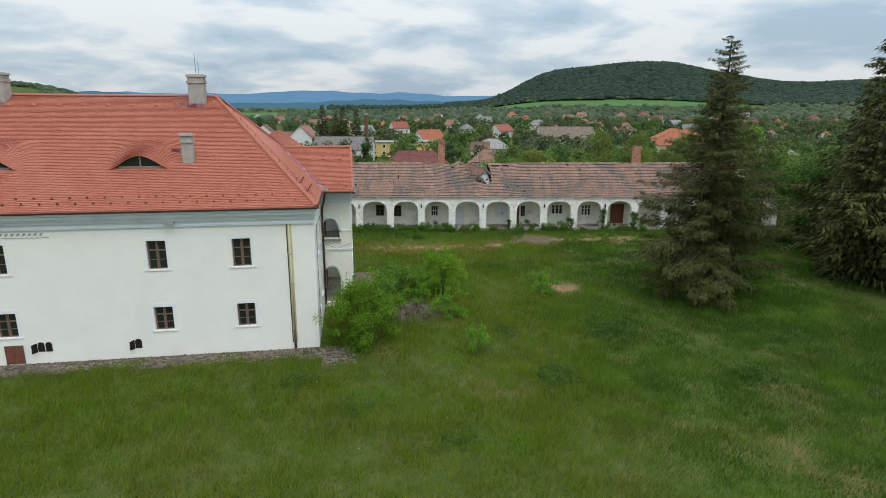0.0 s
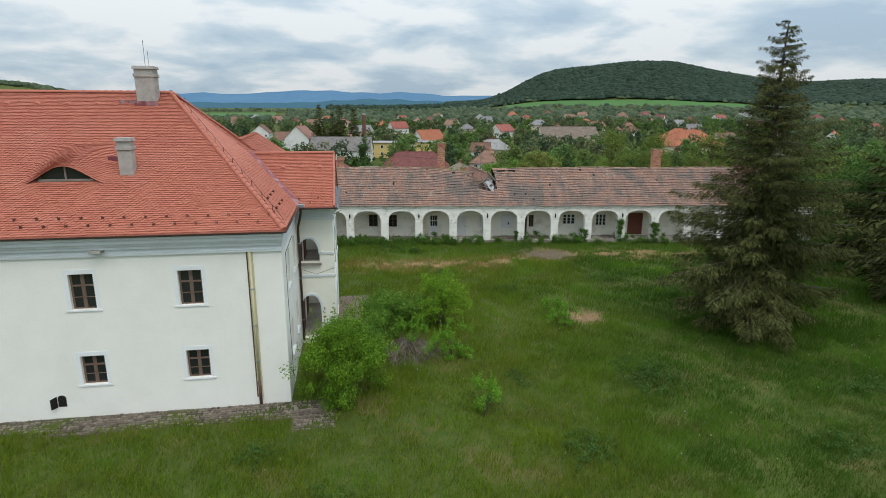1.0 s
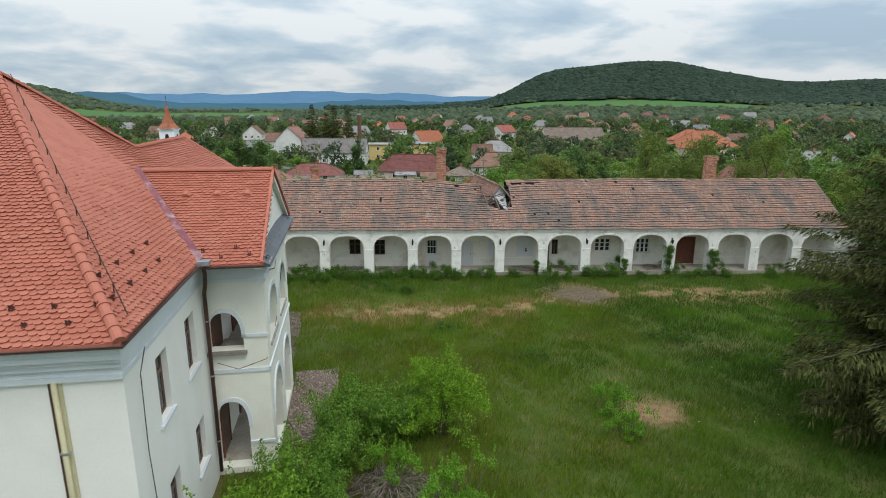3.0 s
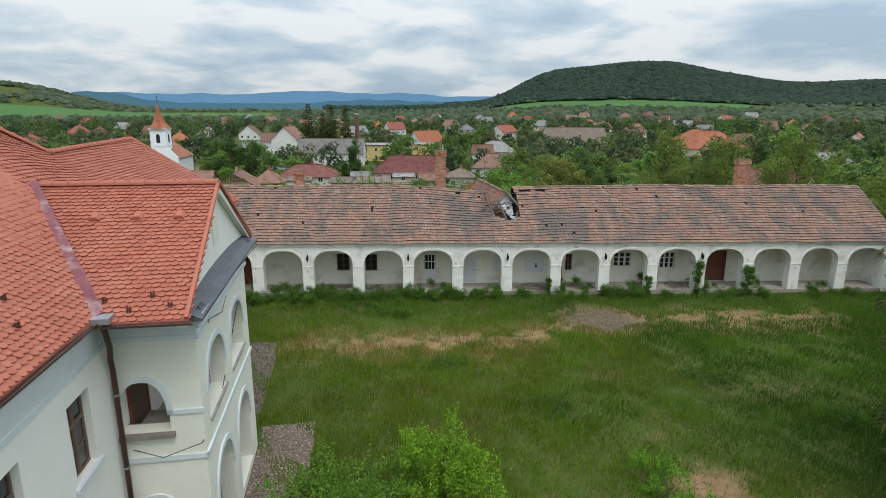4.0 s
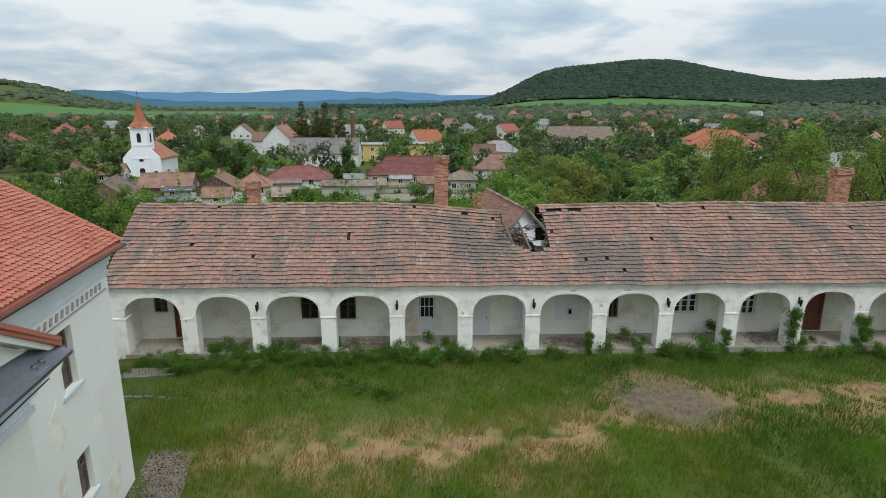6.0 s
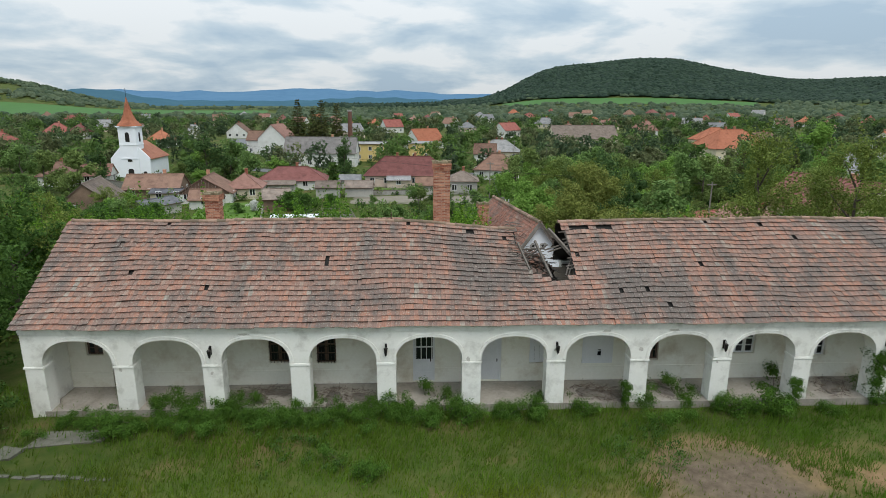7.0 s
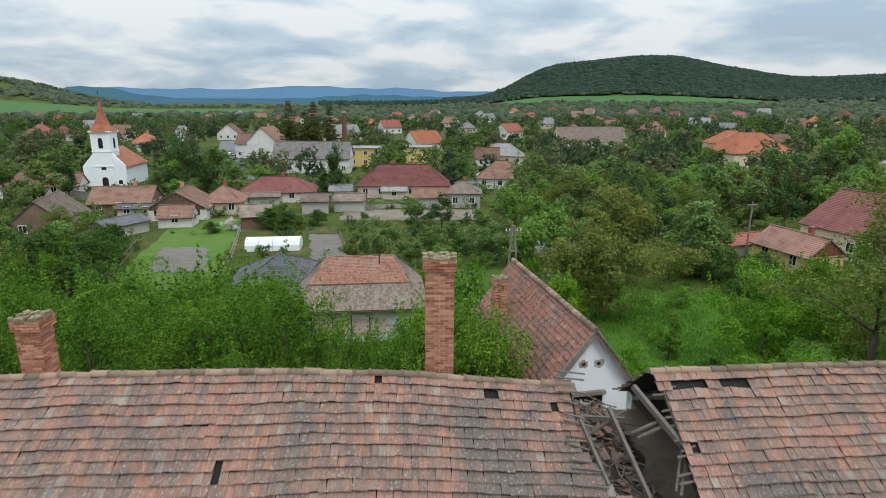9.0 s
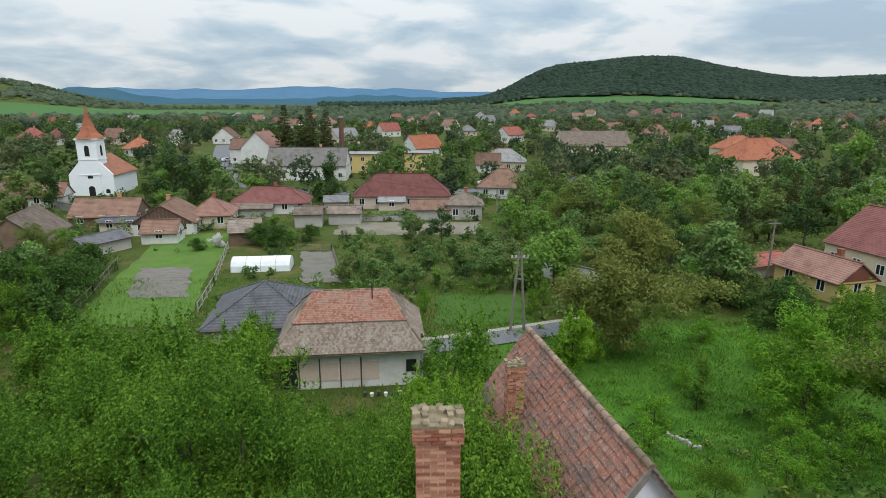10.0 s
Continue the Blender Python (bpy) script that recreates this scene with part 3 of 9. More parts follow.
def land(x, y):
    """The height of the land at a place (numpy arrays)."""
    x, y = np.asarray(x, float), np.asarray(y, float)
    r = np.hypot(x - CENTRE[0], y - CENTRE[1])
    az = np.degrees(np.arctan2(x - CENTRE[0], y - CENTRE[1]))
    z = -7.7 * smooth(72, 101, y + 0.02 * np.abs(x)) + 1.6 * smooth(30, 90, x) * smooth(80, 130, y)
    z = z + 3.0 * smooth(230, 420, y) + 12.0 * smooth(500, 1300, r) * smooth(-5, 15, az) + 9 * smooth(800, 1400, r)
    for b, w, d, dd, h, p in HILLS:
        z = z + h * np.exp(-np.abs((az - b) / w) ** p) * np.exp(-np.abs((r - d) / dd) ** 2.2)
    bumps = 0.06 * np.sin(x * 0.9 + 1.3 * np.sin(y * 0.5)) * np.sin(y * 0.8 + 0.7) + 0.04 * np.sin(x * 2.3 + y * 1.7)
    return z + bumps * smooth(0, 2, np.abs(x + 5) + 0 * y) * (r < 70) * 0.8


# bare earth in the yard: middle, half width, half depth
BARE = [(11.7, 58.5, 2.35, 1.9), (12.6, 58.0, 1.9, 1.3), (10.9, 41.9, 1.35, 1.15), (17.6, 58.3, 1.6, 0.55), (21.8, 59.2, 1.6, 0.5), (25.2, 58.2, 1.5, 0.5), (3.0, 55.4, 1.4, 0.32), (-0.4, 54.8, 1.5, 0.32), (6.4, 55.3, 1.2, 0.28)]


def ground_material():
    m = bpy.data.materials.new("meadow_and_fields")
    m.use_nodes = True
    nt = m.node_tree
    b = nt.nodes["Principled BSDF"]
    b.inputs["Roughness"].default_value = 0.95
    b.inputs["Specular IOR Level"].default_value = 0.1
    tc = nt.nodes.new("ShaderNodeTexCoord")

    def nz(scale, detail=5.0):
        n = nt.nodes.new("ShaderNodeTexNoise")
        n.inputs["Scale"].default_value, n.inputs["Detail"].default_value, n.inputs["Roughness"].default_value = scale, detail, 0.62
        nt.links.new(tc.outputs["Object"], n.inputs["Vector"])
        return n.outputs["Fac"]

    def rng(v, lo, hi):
        n = nt.nodes.new("ShaderNodeMapRange")
        n.inputs["From Min"].default_value, n.inputs["From Max"].default_value = lo, hi
        nt.links.new(v, n.inputs["Value"])
        return n.outputs["Result"]

    def blend(f, a, bb):
        n = nt.nodes.new("ShaderNodeMix")
        n.data_type = "RGBA"
        nt.links.new(f, n.inputs["Factor"])
        for key, v in (("A", a), ("B", bb)):
            if isinstance(v, tuple):
                n.inputs[key].default_value = (*v, 1)
            else:
                nt.links.new(v, n.inputs[key])
        return n.outputs["Result"]
    green = blend(rng(nz(0.12), 0.35, 0.65), (0.034, 0.062, 0.01), (0.06, 0.094, 0.017))
    green = blend(rng(nz(1.3, 8), 0.35, 0.7), green, (0.083, 0.094, 0.026))
    dry = blend(rng(nz(0.22), 0.54, 0.7), green, (0.14, 0.105, 0.046))
    # the orchard's lush sward
    sep = nt.nodes.new("ShaderNodeSeparateXYZ")
    nt.links.new(tc.outputs["Object"], sep.inputs[0])
    lush = None
    for v in (rng(sep.outputs["Y"], 78, 86), rng(sep.outputs["Y"], 119, 115), rng(sep.outputs["X"], 8, 11), rng(sep.outputs["X"], 44, 36)):
        if lush is not None:
            n = nt.nodes.new("ShaderNodeMath")
            n.operation = "MULTIPLY"
            nt.links.new(lush, n.inputs[0])
            nt.links.new(v, n.inputs[1])
            v = n.outputs[0]
        lush = v
    fresh = blend(rng(nz(0.5, 6), 0.35, 0.65), (0.045, 0.12, 0.012), (0.085, 0.19, 0.025))
    col = blend(lush, dry, fresh)
    col = blend(dry_strip(nt), col, (0.26, 0.175, 0.085))
    # patches of bare trodden earth
    for cx, cy, rx, ry in BARE:
        mp = nt.nodes.new("ShaderNodeMapping")
        mp.inputs["Location"].default_value, mp.inputs["Scale"].default_value = (-cx / rx, -cy / ry, 0), (1 / rx, 1 / ry, 0)
        nt.links.new(tc.outputs["Object"], mp.inputs["Vector"])
        ln = nt.nodes.new("ShaderNodeVectorMath")
        ln.operation = "LENGTH"
        nt.links.new(mp.outputs["Vector"], ln.inputs[0])
        ad = nt.nodes.new("ShaderNodeMath")
        ad.operation = "MULTIPLY_ADD"
        ad.inputs[1].default_value = 1.3
        nt.links.new(nz(0.9, 6), ad.inputs[0])
        nt.links.new(ln.outputs["Value"], ad.inputs[2])
        low, high = ((0.095, 0.072, 0.05), (0.16, 0.122, 0.086)) if cy > 50 and rx > 1.8 else ((0.15, 0.095, 0.052), (0.26, 0.168, 0.09))
        earth = blend(rng(nz(2.5, 6), 0.35, 0.65), low, high)
        col = blend(rng(ad.outputs[0], 2.15, 1.1), col, earth)
    nt.links.new(col, b.inputs["Base Color"])
    bp = nt.nodes.new("ShaderNodeBump")
    bp.inputs["Strength"].default_value, bp.inputs["Distance"].default_value = 0.4, 0.07
    nt.links.new(nz(3.0, 8), bp.inputs["Height"])
    nt.links.new(bp.outputs["Normal"], b.inputs["Normal"])
    return m


def build_ground():
    radii = np.concatenate([[0.0], np.linspace(1.5, 96, 60), np.geomspace(98, 2600, 90)])
    na = 288
    ang = np.linspace(0, 2 * np.pi, na, endpoint=False)
    R, A = np.meshgrid(radii[1:], ang, indexing="ij")
    X, Y = CENTRE[0] + R * np.sin(A), CENTRE[1] + R * np.cos(A)
    V = np.stack([X, Y, land(X, Y)], -1).reshape(-1, 3)
    V = np.vstack([V, [[CENTRE[0], CENTRE[1], float(land(*CENTRE))]]])
    n = len(radii) - 1
    i, j = np.meshgrid(np.arange(n - 1), np.arange(na), indexing="ij")
    a, b2 = i * na + j, i * na + (j + 1) % na
    c, d = a + na, b2 + na
    F = np.concatenate([np.stack([a, c, b2], -1).reshape(-1, 3), np.stack([b2, c, d], -1).reshape(-1, 3)])
    fan = np.stack([np.full(na, len(V) - 1), np.arange(na), (np.arange(na) + 1) % na], -1)
    ob = heavy("ground", V, np.vstack([F, fan]), ground_material(), kind="structure", label="overgrown green meadow running down to a village valley")
    ob.data.polygons.foreach_set("use_smooth", [True] * len(ob.data.polygons))
    tagged(ob, category="ground")


build_ground()

# the blue of these far hills is air haze painted into the colour
HAZE_HILL = material("haze_blue_hill", (0.07, 0.145, 0.235), (0.105, 0.195, 0.29), 0.004, 0.02, 1.0, 0.0, spread=0.8, specular=0.0)
HAZE_HILL_NEAR = material("haze_green_blue_hill", (0.04, 0.095, 0.135), (0.065, 0.13, 0.165), 0.006, 0.03, 1.0, 0.0, spread=0.8, specular=0.0)


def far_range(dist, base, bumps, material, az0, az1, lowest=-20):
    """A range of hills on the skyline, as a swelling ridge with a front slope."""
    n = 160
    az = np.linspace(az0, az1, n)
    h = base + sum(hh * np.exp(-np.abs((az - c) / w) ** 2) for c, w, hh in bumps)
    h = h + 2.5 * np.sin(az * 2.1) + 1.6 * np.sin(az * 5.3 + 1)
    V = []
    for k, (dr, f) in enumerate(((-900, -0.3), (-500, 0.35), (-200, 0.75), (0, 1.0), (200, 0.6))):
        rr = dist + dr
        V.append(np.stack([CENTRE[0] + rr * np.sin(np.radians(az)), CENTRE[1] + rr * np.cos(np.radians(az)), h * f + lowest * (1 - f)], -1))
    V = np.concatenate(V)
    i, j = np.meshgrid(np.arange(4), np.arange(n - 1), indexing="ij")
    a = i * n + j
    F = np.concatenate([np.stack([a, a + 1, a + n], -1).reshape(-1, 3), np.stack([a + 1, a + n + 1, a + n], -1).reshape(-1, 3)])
    ob = heavy("backdrop", V, F, material, kind="structure", label="distant wooded hills on the horizon, painted haze-blue")
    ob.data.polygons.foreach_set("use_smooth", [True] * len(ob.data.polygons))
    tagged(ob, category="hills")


far_range(4300, 72, [(-26, 4, 26), (-20, 2, 18), (-10, 7, 50), (-1, 3, 30), (6, 4, 20)], HAZE_HILL, -70, 70)
far_range(3300, 30, [(-28, 3.5, 52), (-4.5, 5, 22), (10, 8, 25)], HAZE_HILL_NEAR, -70, 70)

# ---- roof pieces ----
def inside(px, py, poly):
    ok = np.zeros(px.shape, bool)
    n = len(poly)
    for i in range(n):
        (x0, y0), (x1, y1) = poly[i], poly[(i + 1) % n]
        if y0 == y1:
            continue
        c = ((y0 > py) != (y1 > py)) & (px < (x1 - x0) * (py - y0) / (y1 - y0) + x0)
        ok ^= c
    return ok


def tile_shape(w, h, kind):
    """One tile, lying in its plane: x along the eave, y up the slope, z out; the lower edge stands proud."""
    if kind == "tail":
        low = [(-w / 2, 0.055), (-w * 0.27, 0.008), (w * 0.27, 0.008), (w / 2, 0.055)]
        top = [(x, y, 0.036) for x, y in low] + [(w / 2, h * 1.2, 0.004), (-w / 2, h * 1.2, 0.004)]
        V = np.array(top + [(x, y + 0.01, 0.0) for x, y in low])
        F = [(0, 1, 5), (1, 4, 5), (1, 2, 4), (2, 3, 4)]
        for i in range(3):
            F += [(i, 6 + i, i + 1), (i + 1, 6 + i, 7 + i)]
    else:
        xs = (-w / 2, -w * 0.28, 0.0, w * 0.28, w / 2)
        zs = (0.007, 0.001, 0.0, 0.002, 0.005)
        top = [(x, 0.0, 0.05 + z) for x, z in zip(xs, zs)] + [(x, h * 1.12, 0.004 + z) for x, z in zip(xs, zs)]
        low2 = [(x, 0.03, -0.006) for x in xs]
        V = np.array(top + low2)
        F = []
        for i in range(4):
            F += [(i, i + 1, 5 + i), (i + 1, 6 + i, 5 + i), (10 + i, 11 + i, i), (11 + i, i + 1, i)]
        F += [(4, 14, 9)]
    return V, np.array(F)


def tile_field(o, e1, slope, poly, w, h, kind, lift=None, skip=None, seed=1, jitter=0.006, lift_from=None, paired=0.0):
    """All tiles over a polygon (given in plan: along e1, and inwards across it) of the slope that rises from the eave line through o."""
    rng = np.random.default_rng(seed)
    o, e1 = np.array(o, float), np.array(e1, float)
    inward = np.array([-e1[1], e1[0], 0])
    L = math.hypot(1, slope)
    e2 = (inward + np.array([0, 0, slope])) / L
    nrm = np.cross(e1, e2)
    P = np.array(poly)
    a0, a1, b0, b1 = P[:, 0].min(), P[:, 0].max(), P[:, 1].min(), P[:, 1].max()
    rows = int((b1 - b0) * L / h) + 1
    cols = int((a1 - a0) / w) + 2
    i, j = np.meshgrid(np.arange(cols), np.arange(rows), indexing="ij")
    A = a0 + (i + 0.5 * (j % 2) * (kind == "tail")) * w
    S = b0 + j * h / L
    A, S = A.ravel(), S.ravel()
    ok = inside(A, S + 0.4 * h / L, [tuple(q) for q in poly])
    if skip is not None:
        ok &= ~skip(A, S)
    A, S = A[ok], S[ok]
    V, F = tile_shape(w * (0.985 if kind == "tail" else 1.0), h, kind)
    n = len(A)
    jz = rng.normal(0, jitter, n)
    row = np.round((S - b0) * L / h).astype(int)
    jr = rng.normal(0, jitter * 1.5, n)
    local = np.repeat(V[None], n, 0)
    x, y = local[..., 0].copy(), local[..., 1].copy()
    local[..., 0] = x - y * jr[:, None] * 3
    local[..., 1] = y + x * jr[:, None] * 3 + rng.normal(0, jitter, n)[:, None]
    local[..., 2] += jz[:, None]
    if paired:
        # laid in pairs of courses: every second one stands higher at its lower edge
        low = (V[:, 2] > 0.03).astype(float)
        local[..., 2] += paired * (row % 2)[:, None] * low[None]
        local[..., 1] += (paired * 0.6 * np.sin(A * 0.8 + row * 1.7) + paired * 0.4 * np.sin(A * 2.9 + row))[:, None]
    along, up = A[:, None] + local[..., 0], S[:, None] + local[..., 1] / L
    world = o + along[..., None] * e1 + (up * L)[..., None] * e2 + local[..., 2][..., None] * nrm
    if lift is not None:
        world[..., 2] += lift(along, up) if lift_from is None else lift(along, up) * (S[:, None] > lift_from)
    faces = (F[None] + (np.arange(n) * len(V))[:, None, None]).reshape(-1, 3)
    return world, faces, F


def add_tiles(parent, name, fields, mat_all, mat_piece, near, limit, label):
    """Joins the tiles of the fields into one mesh, but for up to limit of those in the near stretch, which are pieces of their own."""
    count = 0
    allv, allf, base = [], [], 0
    for world, faces, F in fields:
        c = world.mean(1)
        sel = near(c)
        if sel.sum() + count > limit:
            idx = np.where(sel)[0][: max(0, limit - count)]
            sel = np.zeros(len(c), bool)
            sel[idx] = True
        count += int(sel.sum())
        for k in np.where(sel)[0]:
            PIECES.append((name, world[k], F, mat_piece, parent))
        rest = world[~sel]
        n, m = rest.shape[0], rest.shape[1]
        allv.append(rest.reshape(-1, 3))
        allf.append((F[None] + (np.arange(n) * m)[:, None, None]).reshape(-1, 3) + base)
        base += n * m
    ob = heavy(name + "_field", np.concatenate(allv), np.concatenate(allf), mat_all, parent, label, kind="stuff")
    ob.data.shade_flat()
    return ob


PIECES = []


def ridge_run(parent, pts, r, length, mat, name="ridge_tile", sink=0.05, wobble=0.0, seed=3):
    """Half-round ridge tiles, each an object on one mesh, along a line."""
    rng = random.Random(seed)
    bm = B()
    n = 7
    rings = []
    for y, rr in ((0, r * 1.15), (0.05, r * 1.15), (0.055, r), (length * 1.08, r * 0.95)):
        rings.append([bm.verts.new((rr * math.cos(math.pi * k / (n - 1)), y, rr * math.sin(math.pi * k / (n - 1)) - sink)) for k in range(n)])
    for a, b in zip(rings, rings[1:]):
        for k in range(n - 1):
            bm.faces.new((a[k], a[k + 1], b[k + 1], b[k]))
    bm.faces.new(rings[0])
    me = bpy.data.meshes.new(name)
    bm.to_mesh(me)
    bm.free()
    me.materials.append(mat)
    for a, b in zip(pts, pts[1:]):
        a, b = Vector(a), Vector(b)
        d = b - a
        q = d.to_track_quat("Y", "Z").to_matrix().to_4x4()
        k = max(1, round(d.length / length))
        for i in range(k):
            ob = new(name, me)
            ob.parent = parent
            ob.matrix_local = Matrix.Translation(a + d * (i / k) + Vector((0, 0, rng.uniform(-wobble, wobble)))) @ q @ Matrix.Rotation(rng.uniform(-1, 1) * wobble * 2, 4, "Z")


def brick_stack(parent, x0, x1, y0, y1, z0, z1, cap=0.06, seed=1, brick=0.24, course=0.074):
    """A brick chimney shaft: mortar core and single bricks on all four faces."""
    rng = random.Random(seed)
    bm = B()
    box(bm, x0 + 0.012, x1 - 0.012, y0 + 0.012, y1 - 0.012, z0, z1 - 0.02)
    part("mortar_core", bm, MORTAR, parent)
    bm = B()
    box(bm, -0.5, 0.5, -0.5, 0.5, -0.5, 0.5, 0.03)
    me = bpy.data.meshes.new("brick")
    bm.to_mesh(me)
    bm.free()
    me.materials.append(BRICK)
    z, k = z0, 0
    while z + course <= z1 + 1e-6:
        grow = cap if z1 - z < 4.5 * course and z1 - z > 0.6 * course else 0.0
        for (p0, p1, fixed, horiz, sgn) in ((x0 - grow, x1 + grow, y0 - grow, True, 1), (x0 - grow, x1 + grow, y1 + grow, True, -1), (y0 - grow, y1 + grow, x0 - grow, False, 1), (y0 - grow, y1 + grow, x1 + grow, False, -1)):
            n = max(2, round((p1 - p0) / brick))
            L = (p1 - p0) / n
            s = p0 - (0.5 * L if k % 2 else 0)
            while s < p1 - 0.02:
                a, b = max(s, p0), min(s + L, p1)
                if b - a > 0.05:
                    ob = new("brick", me)
                    ob.parent = parent
                    dd = rng.uniform(-0.006, 0.004)
                    c = fixed + sgn * (0.055 + dd)
                    pos = ((a + b) / 2, c, z + course / 2) if horiz else (c, (a + b) / 2, z + course / 2)
                    sz = (b - a - 0.015, 0.11, course - 0.015) if horiz else (0.11, b - a - 0.015, course - 0.015)
                    ob.matrix_local = Matrix.Translation(pos) @ Matrix.Diagonal((*sz, 1))
                s += L
        z += course
        k += 1


# ---- the manor house ----
MANOR = pose(0, 0, 0, 0, 0, 6.9) @ Matrix.Translation((-2.1, 31.6, 0))
manor = thing("manor_house", MANOR, "large white two-storey manor house with red tiled hipped roof", "house")
WEST, NORTH = -26.0, 22.6
UP, LOW = (5.0, 6.56), (1.55, 2.88)
S_COLS = [(-4.39, -3.42), (-8.72, -7.75), (-16.5, -15.53), (-20.9, -19.9)]
s_holes = [(a, b, *s) for a, b in S_COLS for s in (UP, LOW)]
bm = holed_wall(B(), WEST, 0, -0.6, 7.9, s_holes, 0, 0.7)
part("south_wall", bm, PLASTER, manor)
E_WIN = [(2.0, 2.9, 5.0, 6.8), (2.0, 2.9, 1.6, 3.2), (4.7, 5.7, 5.0, 6.8), (4.7, 5.7, 1.6, 3.2), (19.15, 19.95, 5.0, 6.7), (19.15, 19.95, 1.65, 3.05)]
bm = holed_wall(B(), 0.7, NORTH, -0.6, 7.9, E_WIN, -0.7, 0, swap=True)
part("east_wall", bm, PLASTER, manor)
bm = B()
box(bm, WEST, -0.7, NORTH - 0.7, NORTH, -0.6, 7.9)
box(bm, WEST - 0.6, WEST, 0.0, NORTH, -0.6, 7.9)
part("rear_wall", bm, PLASTER, manor)
for a, b in S_COLS:
    for s, h in (UP, LOW):
        sash_window(manor, pose((a + b) / 2, 0.16, s), b - a, h - s)
        bm = B()
        for q in ((a - 0.17, a - 0.01, s - 0.0, h + 0.2), (b + 0.01, b + 0.17, s, h + 0.2), (a - 0.01, b + 0.01, h + 0.01, h + 0.2)):
            box(bm, q[0], q[1], -0.013, 0.0, q[2], q[3])
        part("window_surround", bm, SURROUND, manor)
        bm = B()
        box(bm, a - 0.22, b + 0.22, -0.045, 0.14, s - 0.07, s - 0.005)
        part("window_sill", bm, SURROUND, manor)
for a, b, s, h in E_WIN:
    sash_window(manor, pose(-0.16, (a + b) / 2, s, 0, 0, 90), b - a, h - s)
    bm = B()
    box(bm, -0.05, 0.08, a - 0.15, b + 0.15, s - 0.1, s - 0.005)
    part("window_sill", bm, TRIM, manor)


def cornice(profile, pts, mat, name="cornice"):
    """A moulding of steps (drop from, drop to, reach) round a line of outer corners; pts are wall corners with outward offsets."""
    for z0, z1, out in profile:
        for (ax, ay, aox, aoy), (bx, by, box_, boy) in zip(pts, pts[1:]):
            p = [(ax + aox * out, ay + aoy * out, z0), (bx + box_ * out, by + boy * out, z0), (bx - box_ * 0.02, by - boy * 0.02, z0), (ax - aox * 0.02, ay - aoy * 0.02, z0)]
            part(name, prism(B(), p, (0, 0, z1 - z0)), mat, manor)


STEPS = [(7.3, 7.42, 0.10), (7.42, 7.6, 0.05), (7.6, 7.74, 0.16), (7.74, 7.86, 0.24), (7.86, 8.04, 0.36), (8.04, 8.14, 0.46)]
cornice(STEPS, [(WEST, 0, 0, -0.9), (0, 0, 0.38, -0.9), (0, 6.9, 0.38, 0)], TRIM)
cornice(STEPS, [(0, 13.9, 0.38, 0), (0, NORTH, 0.38, 1), (WEST, NORTH, 0, 1)], TRIM)
# corner strips, dentil ornament, rain pipe set in its chase
part("chase_edge", box(B(), -1.5, -1.442, -0.02, -0.001, 0.4, 7.35), GUTTER, manor)
bm = B()
for k in range(20):
    u = -13.75 - k * 0.27
    prism(bm, [(u, -0.025, 7.02), (u + 0.12, -0.025, 7.02), (u + 0.2, -0.025, 7.16), (u + 0.08, -0.025, 7.16)], (0, 0.025, 0))
box(bm, -19.2, -13.3, -0.02, 0.0, 6.9, 6.93)
part("dentil_band", bm, CONCRETE, manor, "grey painted frieze of slanted dentils")
bm = B()
box(bm, -1.44, -1.22, -0.035, -0.002, 0.4, 7.35)
part("pipe_chase", bm, BRASSPIPE, manor)
bm = tube(B(), [(-1.34, -0.08, 1.2), (-1.34, -0.08, 7.32)], 0.055, 10)
part("rain_pipe", bm, BRASSPIPE, manor, shade=True)
bm = tube(B(), [(-1.34, -0.08, -0.3), (-1.34, -0.08, 1.2)], 0.07, 10)
part("pipe_foot", bm, GUTTER, manor, "rusty brown iron pipe foot", shade=True)
for z in (2.2, 3.9, 5.6):
    part("pipe_clamp", box(B(), -1.44, -1.24, -0.14, -0.03, z, z + 0.05), ZINC, manor)
bm = B()
box(bm, -7.6, -7.15, -0.40, -0.05, 7.5, 7.62)
part("cornice_patch", bm, CONCRETE, manor)
# cellar hatch and vents with open iron shutters
hatch = thing("cellar_hatch", pose(-15.87, 0, 0), "", "")
hatch.parent = manor
bm = B()
for x in (-0.2, 0.2):
    box(bm, x - 0.185, x + 0.185, -0.05, 0.0, 0.08, 1.02)
    for z in (0.15, 0.6):
        box(bm, x - 0.12, x + 0.12, -0.07, -0.05, z, z + 0.34)
part("hatch_door", bm, REDWOOD, hatch)
bm = B()
box(bm, -0.45, -0.39, -0.06, 0.0, 0.02, 1.08)
box(bm, 0.39, 0.45, -0.06, 0.0, 0.02, 1.08)
box(bm, -0.45, 0.45, -0.06, 0.0, 1.02, 1.1)
part("hatch_frame", bm, WOOD, hatch)
